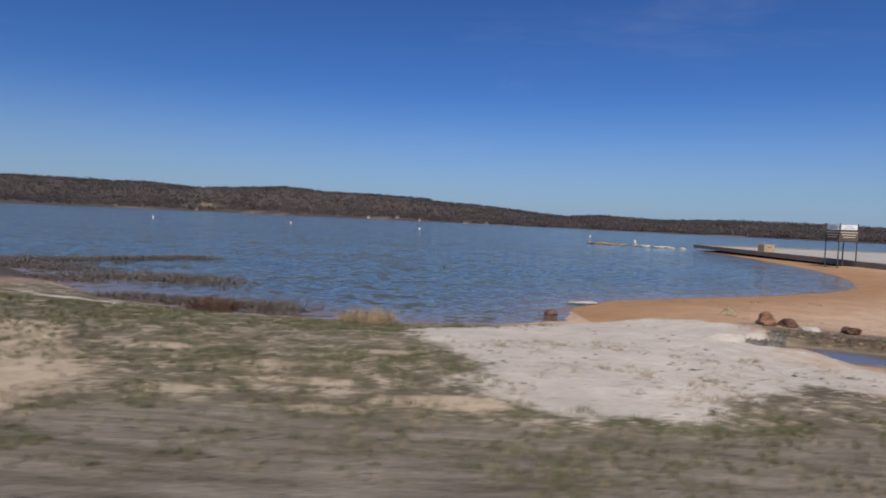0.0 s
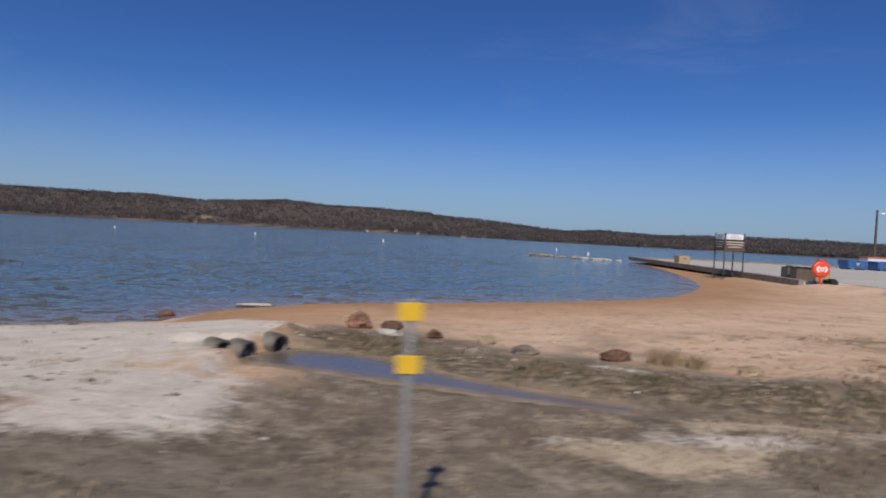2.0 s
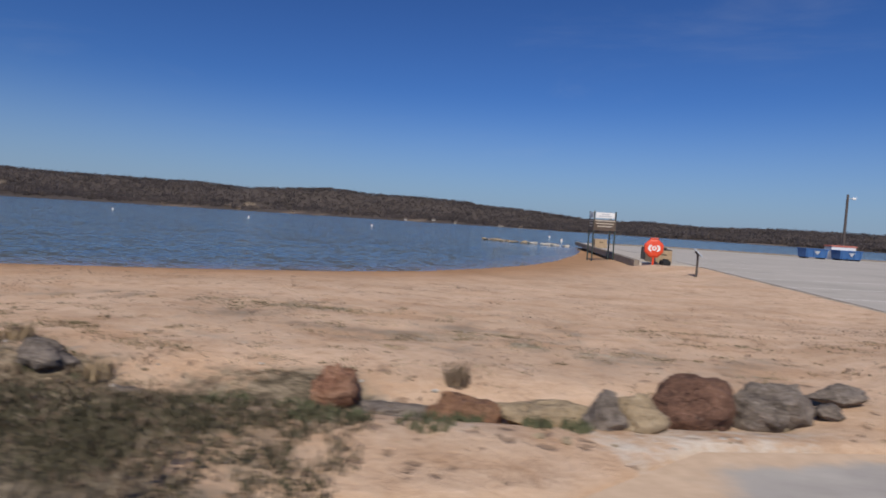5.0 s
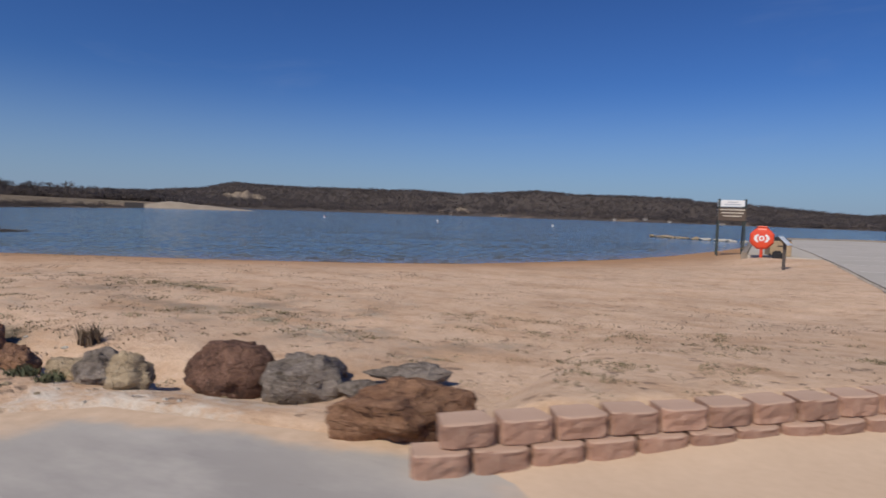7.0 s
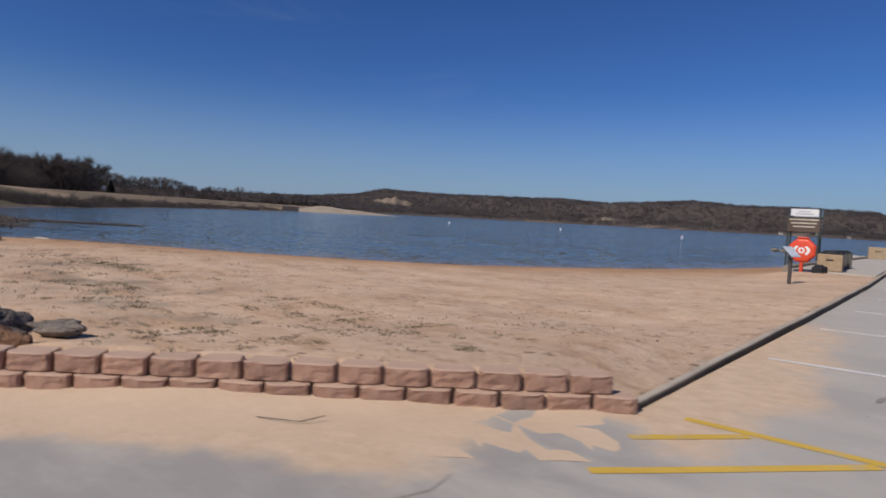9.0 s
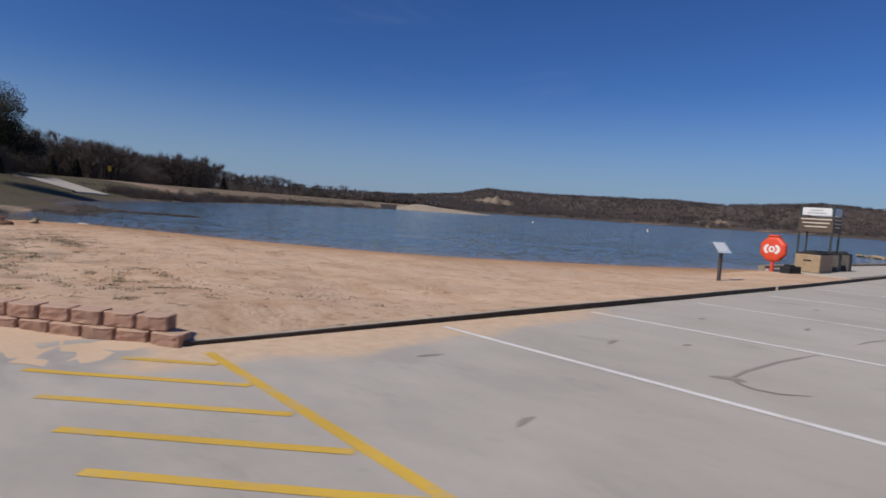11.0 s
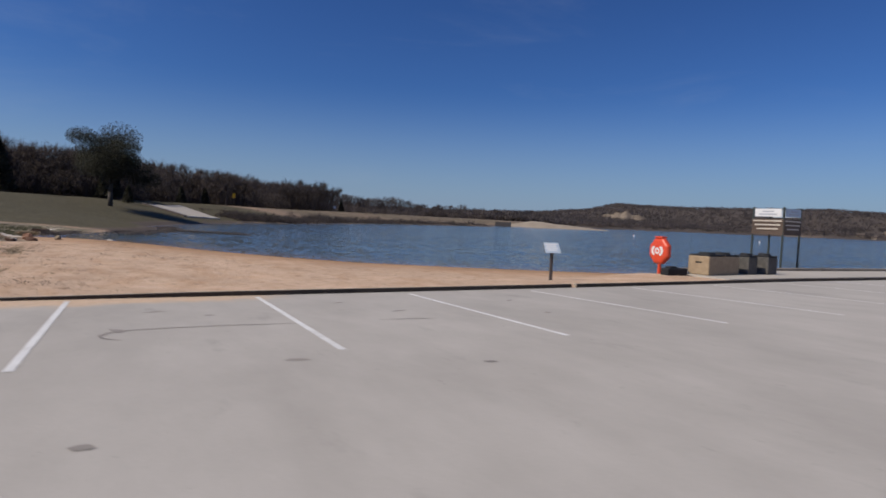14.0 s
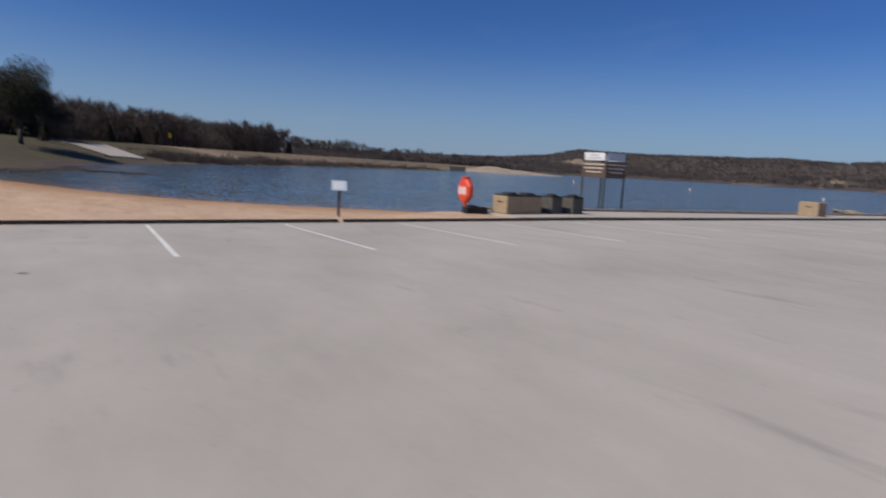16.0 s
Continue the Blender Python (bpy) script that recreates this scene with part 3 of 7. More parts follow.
dust_tops(M_BLOCK, (0.53, 0.37, 0.275), 0.70)
M_WHITELINE = plain_mat("worn_white_paint", (0.62, 0.605, 0.58), (0.80, 0.79, 0.77), 0.7, 6.0, grime=(0.52, 0.495, 0.465))
M_YELLOWLINE = plain_mat("worn_yellow_paint", (0.52, 0.33, 0.05), (0.68, 0.44, 0.06), 0.7, 6.0, grime=(0.44, 0.38, 0.28))
M_STEEL = plain_mat("dark_green_steel", (0.030, 0.040, 0.036), (0.06, 0.075, 0.066), 0.5, 12.0)
M_POST = plain_mat("brown_post_paint", (0.055, 0.045, 0.04), (0.10, 0.08, 0.07), 0.6, 10.0)
M_RED = plain_mat("orange_red_plastic", (0.62, 0.055, 0.022), (0.72, 0.085, 0.03), 0.42, 3.0, bump=0.04)
M_WHITE = plain_mat("white_sheet", (0.66, 0.66, 0.66), (0.78, 0.78, 0.77), 0.5, 5.0, bump=0.03)
M_PANELGREY = plain_mat("grey_sign_face", (0.36, 0.43, 0.52), (0.52, 0.60, 0.68), 0.4, 9.0, bump=0.03)
M_INK = plain_mat("grey_print", (0.36, 0.38, 0.42), (0.46, 0.48, 0.52), 0.6, 9.0, bump=0.02)
M_BOARD = plain_mat("brown_slat", (0.065, 0.045, 0.034), (0.13, 0.09, 0.066), 0.75, 8.0)
M_LETTER = plain_mat("cream_print", (0.50, 0.44, 0.36), (0.64, 0.58, 0.49), 0.7, 9.0)
M_TAN = plain_mat("exposed_aggregate", (0.28, 0.20, 0.122), (0.43, 0.32, 0.205), 0.9, 24.0, bump=0.5, bdist=0.006)
M_TANDARK = plain_mat("dark_aggregate", (0.06, 0.056, 0.05), (0.13, 0.118, 0.105), 0.9, 24.0, bump=0.5, bdist=0.006)
M_BLACK = plain_mat("black_plastic", (0.014, 0.014, 0.016), (0.036, 0.036, 0.038), 0.7, 10.0, spec=0.2)
M_BLUE = plain_mat("blue_painted_steel", (0.03, 0.10, 0.27), (0.055, 0.15, 0.36), 0.45, 4.0)
M_GALV = plain_mat("galvanised_steel", (0.20, 0.20, 0.20), (0.34, 0.34, 0.34), 0.5, 14.0, metal=0.3)
M_YELLOW = plain_mat("yellow_reflector", (0.62, 0.38, 0.02), (0.75, 0.47, 0.03), 0.4, 9.0, bump=0.03)
M_PIPE = plain_mat("weathered_corrugated_pipe", (0.035, 0.031, 0.027), (0.17, 0.152, 0.13), 0.7, 9.0, bump=0.3, bdist=0.006, grime=(0.3, 0.26, 0.21))
M_BUOY = plain_mat("white_buoy_plastic", (0.68, 0.68, 0.66), (0.8, 0.8, 0.78), 0.5, 6.0)
M_TWIG = plain_mat("dry_grass_stems", (0.24, 0.17, 0.10), (0.40, 0.30, 0.185), 0.9, 20.0, bump=0.0)
M_TURF = plain_mat("dark_olive_turf", (0.050, 0.046, 0.025), (0.112, 0.095, 0.055), 0.9, 20.0, bump=0.0)
M_GREEN = plain_mat("fresh_green_weed", (0.062, 0.070, 0.034), (0.125, 0.128, 0.068), 0.9, 20.0, bump=0.0)
M_WEED = plain_mat("dull_green_weed", (0.072, 0.075, 0.034), (0.155, 0.146, 0.074), 0.9, 20.0, bump=0.0)
M_PATCHWEED = plain_mat("olive_beach_weed", (0.115, 0.095, 0.050), (0.215, 0.172, 0.098), 0.95, 20.0, bump=0.0)
M_BEACHWEED = plain_mat("bleached_beach_weed", (0.22, 0.178, 0.105), (0.37, 0.30, 0.19), 0.95, 20.0, bump=0.0)
M_STRAW = plain_mat("grey_straw", (0.19, 0.15, 0.10), (0.34, 0.275, 0.195), 0.95, 20.0, bump=0.0)
M_DEBRIS = plain_mat("dark_plant_litter", (0.115, 0.084, 0.056), (0.235, 0.172, 0.115), 0.95, 20.0, bump=0.0)
M_BARK = plain_mat("grey_brown_bark", (0.04, 0.034, 0.028), (0.095, 0.08, 0.067), 0.95, 6.0, bump=0.3, bdist=0.02)


def twig_shader(m, ns, ls, b, col, share=0.5):
    """Thin leafless crowns let light through: part diffuse, part translucent."""
    tr = ns.new("ShaderNodeBsdfTranslucent")
    mx = ns.new("ShaderNodeMixShader")
    mx.inputs[0].default_value = share
    ls.new(col, b.inputs["Base Color"])
    ls.new(col, tr.inputs["Color"])
    ls.new(b.outputs[0], mx.inputs[1])
    ls.new(tr.outputs[0], mx.inputs[2])
    ls.new(mx.outputs[0], m.node_tree.nodes["Material Output"].inputs["Surface"])


def make_twig_mat():
    m, ns, ls, b = mat_new("bare_twigs", 0.95, 0.0, 0.1)
    v = n_coord(ns, ls)
    t = n_math(ns, ls, 'ADD', n_math(ns, ls, 'MULTIPLY', n_noise(ns, ls, v, 0.08, 4, 0.6), 0.6), n_math(ns, ls, 'MULTIPLY', n_noise(ns, ls, v, 0.7, 4, 0.6), 0.4))
    twig_shader(m, ns, ls, b, n_ramp(ns, ls, t, [(0.36, (0.074, 0.062, 0.058)), (0.50, (0.122, 0.102, 0.094)), (0.64, (0.185, 0.152, 0.135))]))
    return m


M_TWIGS = make_twig_mat()


def make_woods_mat():
    """Leafless hillside woods: stands of brown and grey, a few dark evergreens, uneven from crown to crown."""
    m, ns, ls, b = mat_new("far_bare_woods", 0.95, 0.0, 0.2)
    v = n_coord(ns, ls)
    stand = n_noise(ns, ls, v, 0.022, 5, 0.62)
    crown = n_noise(ns, ls, v, 0.13, 4, 0.6)
    geo = ns.new("ShaderNodeNewGeometry")
    t = n_math(ns, ls, 'ADD', n_math(ns, ls, 'MULTIPLY', stand, 0.5), n_math(ns, ls, 'MULTIPLY', crown, 0.4))
    t = n_math(ns, ls, 'ADD', t, n_math(ns, ls, 'MULTIPLY', geo.outputs["Random Per Island"], 0.1))
    col = n_ramp(ns, ls, t, [(0.38, (0.085, 0.073, 0.071)), (0.47, (0.130, 0.110, 0.103)), (0.54, (0.168, 0.140, 0.129)), (0.62, (0.225, 0.182, 0.152))])
    ever = n_ramp(ns, ls, n_noise(ns, ls, v, 0.09, 5, 0.7), [(0.60, (0, 0, 0)), (0.68, (0.85, 0.85, 0.85))])
    twig_shader(m, ns, ls, b, n_mix(ns, ls, ever, col, (0.072, 0.068, 0.055)))
    return m


def make_leaf_mat():
    m, ns, ls, b = mat_new("evergreen_leaf", 0.9, 0.0, 0.15)
    v = n_coord(ns, ls)
    twig_shader(m, ns, ls, b, n_ramp(ns, ls, n_noise(ns, ls, v, 0.9, 5, 0.65), [(0.36, (0.040, 0.040, 0.030)), (0.64, (0.082, 0.079, 0.058))]), 0.45)
    return m


M_CEDAR = make_leaf_mat()
M_WOODS = make_woods_mat()


# weed patches on the upper beach: centre and half widths
WEEDS = [(15.5, 13.0, 0.55, 0.14), (16.6, 12.8, 0.8, 0.17), (13.7, 11.7, 0.25, 0.14), (13.9, 10.2, 0.3, 0.16), (14.5, 10.25, 0.32, 0.2), (14.4, 9.8, 0.25, 0.12), (12.6, 10.7, 0.3, 0.16),
         (16.4, 9.6, 0.45, 0.15), (16.9, 10.25, 0.3, 0.1), (17.6, 9.45, 0.3, 0.12), (18.7, 10.4, 0.22, 0.1), (19.7, 9.7, 0.3, 0.12), (15.0, 9.25, 0.35, 0.2), (20.2, 11.2, 0.6, 0.25), (21.1, 11.0, 0.5, 0.2),
         (22.9, 11.7, 0.25, 0.09), (23.5, 12.47, 0.3, 0.1), (25.3, 12.95, 0.3, 0.1), (19.6, 11.6, 0.6, 0.3), (17.3, 13.05, 0.9, 0.22), (18.2, 12.0, 0.3, 0.12), (12.9, 12.6, 0.4, 0.14), (11.2, 11.6, 0.35, 0.15), (19.0, 13.0, 0.4, 0.12), (23.0, 10.6, 0.3, 0.12), (10.4, 12.5, 0.35, 0.13)]


# ---- ground sheet ----
def make_ground():
    xs = spread(-2600, 2600, -9.0, 31.0, 0.13)
    ys = spread(-1500, 2600, 3.2, 28.0, 0.13)
    X, Y = np.meshgrid(xs, ys)
    px, py = X.ravel(), Y.ravel()
    pz = land_z(px, py)
    nx, ny = len(xs), len(ys)
    idx = np.arange(nx * ny).reshape(ny, nx)
    quads = np.stack([idx[:-1, :-1], idx[:-1, 1:], idx[1:, 1:], idx[1:, :-1]], -1).reshape(-1, 4)
    me = bpy.data.meshes.new("ground")
    me.vertices.add(len(px))
    me.vertices.foreach_set("co", np.stack([px, py, pz], 1).astype(np.float32).ravel())
    me.loops.add(quads.size)
    me.loops.foreach_set("vertex_index", quads.ravel().astype(np.int32))
    me.polygons.add(len(quads))
    me.polygons.foreach_set("loop_start", np.arange(0, quads.size, 4, dtype=np.int32))
    me.polygons.foreach_set("use_smooth", np.ones(len(quads), bool))
    me.update()
    me.validate()
    s = -poly_sd(px, py, LAKE)
    soft = lambda pts, w: np.clip(0.5 + poly_sd(px, py, pts) / w, 0, 1)
    n1, n2 = fnoise(px, py, 2.2), fnoise(px + 9, py + 5, 0.7)
    # grass flats by the road, thinning towards the beach
    meadow = soft([(-60, -40), (4.6, -40), (4.9, 6.3), (3.6, 9.5), (2.2, 11.9), (-1, 11.6), (-6, 12.6), (-14, 18), (-60, 20)], 1.2)
    verge = soft([(4.0, -40), (19.2, -40), (19.0, 6.4), (17.6, 7.0), (14, 6.9), (12, 6.1), (9, 6.3), (6.2, 5.2), (4.4, 5.2)], 1.0)
    grass = np.maximum(meadow * (0.66 + 0.36 * n1), verge * (0.42 + 0.36 * n1))
    strip = soft([(13.5, 7.2), (14.3, 6.4), (16.2, 5.7), (17.8, 6.1), (18.4, 7.0), (18.5, 7.8), (17.9, 8.1), (16.4, 8.0), (15.2, 8.1), (14.0, 7.9)], 1.5) * np.clip(1.0 + 0.5 * n1 + 0.3 * n2, 0, 1)
    white = soft([(-0.3, 8.6), (0.45, 7.0), (0.1, 6.0), (0.9, 5.15), (2.3, 5.0), (3.0, 5.6), (4.2, 6.5), (4.6, 6.2), (4.6, 5.4), (5.4, 5.4), (6.5, 5.9), (6.4, 6.8),
                  (6.5, 7.8), (5.6, 9.4), (5.7, 10.9), (6.1, 11.7), (4.6, 12.6), (2.5, 12.0), (0.6, 11.2), (-0.6, 10.2)], 0.9)
    rubble = soft([(4.7, 7.2), (6.8, 7.2), (6.4, 9.4), (5.2, 9.4), (4.2, 8.2)], 1.0)
    white = white * np.clip(0.82 + 0.30 * n1 + 0.12 * n2, 0, 1) * (1 - 0.38 * rubble)
    white = np.maximum(white, soft([(8.9, 6.0), (10.6, 6.2), (12.0, 6.65), (11.6, 7.05), (10.4, 7.05), (9.2, 6.7)], 1.0) * (0.68 + 0.5 * n2))
    white = np.maximum(white, soft([(-9, 12.6), (-6.3, 12.0), (-5.2, 11.4), (-8, 11.8)], 0.8) * 0.8)
    dirt = soft([(4.7, 4.6), (8.8, 4.4), (12, 4.4), (14.5, 5.5), (15.6, 7.6), (16, 8.8), (13, 9.3), (11, 10.3), (9.2, 11.3), (7.9, 12.4), (6.2, 12.2), (5.5, 11), (6.5, 8.5)], 1.4)
    weedy = soft([(8, 10.5), (14, 9.0), (22, 9.5), (25, 11.5), (20, 14.5), (14, 14.5), (9, 13.5)], 2.5)
    dirt = np.maximum(dirt * (0.85 + 0.3 * n2), weedy * (0.30 + 0.42 * n2))
    dirt = np.maximum(dirt, verge * (0.95 + 0.25 * n1))
    dirt = np.maximum(dirt, np.clip(0.5 + (5.1 - py) / 1.2, 0, 1) * (px < 19) * 0.72)
    patches = np.zeros_like(px)
    for cx, cy, wx, wy in WEEDS:
        patches = np.maximum(patches, np.exp(-((px - cx) / wx) ** 2 - ((py - cy) / wy) ** 2))
    grass_patch = patches * (0.45 + 0.5 * n2)
    upper = soft([(7.5, 13.5), (9, 11.0), (13, 9.0), (18, 8.6), (24, 9.4), (25, 11.8), (20, 14.2), (13, 15.5)], 3.5)
    white = np.maximum(white, upper * (0.12 + 0.36 * n2 + 0.25 * n1))
    bank = line_d(px, py, [(5.6, 12.0), (6.9, 11.7), (8.4, 10.8), (10.2, 9.7), (12.2, 9.1), (14.6, 8.7), (17.0, 8.4)])
    white = np.maximum(white, np.exp(-(bank / 1.0) ** 2) * (0.22 + 0.75 * fnoise(px - 20, py, 0.7)))
    white = np.maximum(white, soft([(18.2, 8.4), (21.0, 7.3), (24.2, 8.2), (23.6, 8.9), (21.5, 9.2), (18.4, 9.2)], 0.7) * (0.36 + 0.6 * n2))
    kd = line_d(px, py, KERB[:3])
    white = np.maximum(white, sstep(0.5, 0.1, kd) * 0.40)
    dirt = np.maximum(dirt, meadow * 0.85)
    dirt = np.maximum(dirt, np.clip(0.5 + (6.3 - py) / 1.2, 0, 1) * (px < 6) * 0.8)
    damp = np.clip(1.0 - s / 7.5, 0, 1) * (px > 3.2) * (s > -3)
    damp = np.maximum(damp, soft(PUDDLE, 1.0) * 0.6)
    left = sstep(-8.5, -12.5, px)
    grass = np.maximum(np.maximum(grass, grass_patch) * (1 - left), 0.0)
    turf = np.maximum(strip, left * sstep(0.3, 2.5, s) * sstep(90, 50, np.hypot(px + 25, py - 12)) * 0.97)
    woods = sstep(40, 62, np.hypot(px + 10, py - 8)) * (s > 3) * (1 - turf) * (px < 60)
    woods = np.maximum(woods, sstep(150, 250, np.hypot(px, py)) * (s > -60))
    dirt = np.maximum(dirt * (1 - left), left * (s > -1) * (1 - woods) * 0.9)
    # quarried scars and pale cuttings on the far hills
    scar = np.exp(-(((px + 523) / 30) ** 2 + ((py - 582) / 24) ** 2))
    scar = np.maximum(scar, np.exp(-(((px + 318) / 26) ** 2 + ((py - 806) / 34) ** 2)))
    pale = soft([(-228, 226), (-205, 206), (-170, 168), (-150, 160), (-185, 215), (-235, 262)], 14)
    field = soft([(-150, 125), (-120, 90), (-200, 120), (-260, 175), (-225, 195), (-180, 165)], 16)
    by_ramp = sstep(-16, -9, poly_sd(px, py, RAMP)) * (s > 0.5)
    woods = woods * (1 - np.clip(scar * 1.6 + pale + field + by_ramp, 0, 1))
    turf = np.maximum(turf, by_ramp * 0.75)
    white = np.maximum(white, np.clip(pale * 0.8, 0, 1))
    dirt = np.where(field > 0.3, 0.55, dirt)
    beachfar = (np.hypot(px, py) > 200) & (s > -2) & (s < 14)
    woods = np.where(left > 0.2, np.maximum(woods, (s > -50) * left * (1 - turf)), woods)
    bare = beachfar & (fnoise(px, py, 45) > 0.12)
    woods = np.where(bare, woods * 0.3, woods)
    dirt = np.where(bare, 0.9, dirt)
    gravel = sstep(5.3, 4.3, py + 0.35 * n1) * sstep(19.5, 18.0, px) * 0.95
    gravel = np.maximum(gravel, soft([(4.6, 4.0), (8.6, 4.0), (12.5, 4.2), (13.5, 5.8), (12.0, 6.2), (8.8, 5.6), (6.5, 5.6), (5.0, 5.0)], 1.6) * 0.75)
    gravel = gravel * (px > -40)
    ochre = soft([(-9, 8.2), (-5.3, 8.5), (-4.5, 7.2), (-3.5, 6.2), (-3.1, 5.7), (-3.2, 5.0), (-3.0, 4.4), (-5, 4.3), (-9, 5.5)], 0.9) * 0.9
    for cx, cy, wx, wy in ((-3.4, 7.25, 0.6, 0.25), (-1.9, 6.6, 0.6, 0.22), (-1.3, 5.9, 0.7, 0.2), (0.1, 5.35, 0.8, 0.28), (-0.6, 7.6, 0.5, 0.2), (-2.3, 5.35, 0.5, 0.15), (-0.9, 5.0, 0.45, 0.15)):
        ochre = np.maximum(ochre, 0.95 * np.exp(-((px - cx) / wx) ** 2 - ((py - cy) / wy) ** 2))
    ochre = np.maximum(ochre, soft([(9.2, 6.35), (9.75, 6.65), (11.2, 6.5), (11.0, 6.05), (10.0, 5.85)], 0.5) * 0.95)
    far_bank = sstep(-78, -100, px) * (s > 1.5) * sstep(75, 50, s) * (np.hypot(px, py) < 330) * np.clip(0.72 + 0.5 * fnoise(px, py, 11), 0, 1)
    flow = soft([(9.6, 7.5), (10.5, 7.3), (11.2, 7.75), (12.4, 7.7), (13.4, 7.4), (13.4, 7.0), (11.0, 6.9), (9.8, 7.1)], 0.7)
    ochre = np.maximum(ochre, flow * 0.7)
    matted = np.exp(-(line_d(px, py, [(6.4, 10.9), (7.6, 10.5), (8.6, 9.7), (9.6, 9.2), (11.0, 8.75), (12.6, 8.3), (14.2, 8.3), (15.6, 8.5), (17.2, 8.5), (18.2, 8.75)]) / 0.75) ** 2) * (0.8 + 0.5 * n2)
    matted = np.maximum(matted, soft([(14.2, 5.6), (17.2, 5.2), (18.6, 6.2), (17.6, 6.9), (15.5, 6.7), (14.0, 6.8)], 1.0) * (0.75 + 0.3 * n1))
    woods = woods * (1 - 0.8 * np.clip(far_bank, 0, 1))
    matted = np.maximum(matted, far_bank)
    for name, chans in (("cover_a", (grass, white, damp)), ("cover_b", (dirt, turf, woods)), ("cover_c", (gravel, ochre, matted))):
        at = me.attributes.new(name, 'FLOAT_COLOR', 'POINT')
        d = np.ones((len(px), 4), np.float32)
        for k in range(3):
            d[:, k] = np.clip(chans[k], 0, 1)
        at.data.foreach_set("color", d.ravel())
    me.materials.append(M_GROUND)
    return tagged(new("ground", me), "sandy lake shore with patchy winter grass and wooded hills", "ground", kind="structure")


make_ground()


def make_lake():
    """The water sheet, finer along the near beach, with the depth of silt-laden shallows on its points."""
    xs, ys = spread(-1300, 1300, -12.0, 30.0, 0.5, 1.12, 90.0), spread(4, 2600, 9.0, 40.0, 0.5, 1.12, 90.0)
    X, Y = np.meshgrid(xs, ys)
    px, py = X.ravel(), Y.ravel()
    nx, ny = len(xs), len(ys)
    idx = np.arange(nx * ny).reshape(ny, nx)
    quads = np.stack([idx[:-1, :-1], idx[:-1, 1:], idx[1:, 1:], idx[1:, :-1]], -1).reshape(-1, 4)
    me = bpy.data.meshes.new("lake_water")
    me.from_pydata(np.stack([px, py, np.zeros_like(px)], 1).tolist(), [], quads.tolist())
    me.update()
    depth = poly_sd(px, py, LAKE)
    at = me.attributes.new("shallow", 'FLOAT', 'POINT')
    at.data.foreach_set("value", (np.exp(-np.clip(depth, 0, None) / 1.5) * (np.hypot(px, py) < 120)).astype(np.float32))
    me.materials.append(M_WATER)
    return tagged(new("lake_water", me), "rippled blue lake water under a clear sky", "water", kind="structure")


make_lake()


def make_puddle():
    """Standing water in the ditch, thin and silty at its rim."""
    xs, ys = np.arange(4.6, 12.0, 0.12), np.arange(7.0, 11.3, 0.12)
    X, Y = np.meshgrid(xs, ys)
    px, py = X.ravel(), Y.ravel()
    d = poly_sd(px, py, PUDDLE)
    nx, ny = len(xs), len(ys)
    idx = np.arange(nx * ny).reshape(ny, nx)
    quads = np.stack([idx[:-1, :-1], idx[:-1, 1:], idx[1:, 1:], idx[1:, :-1]], -1).reshape(-1, 4)
    quads = quads[(d[quads] > -0.55).all(1)]
    used = np.unique(quads)
    back = np.zeros(nx * ny, int)
    back[used] = np.arange(len(used))
    me = bpy.data.meshes.new("puddle_water")
    me.from_pydata(np.stack([px, py, np.full_like(px, PUDDLE_Z)], 1)[used].tolist(), [], back[quads].tolist())
    me.update()
    at = me.attributes.new("shallow", 'FLOAT', 'POINT')
    at.data.foreach_set("value", np.exp(-np.clip(d[used], 0, None) / 0.14).astype(np.float32))
    me.materials.append(M_PUDDLE)
    return tagged(new("puddle_water", me), "still silty puddle in a ditch below drain pipes", "water", kind="structure")


make_puddle()


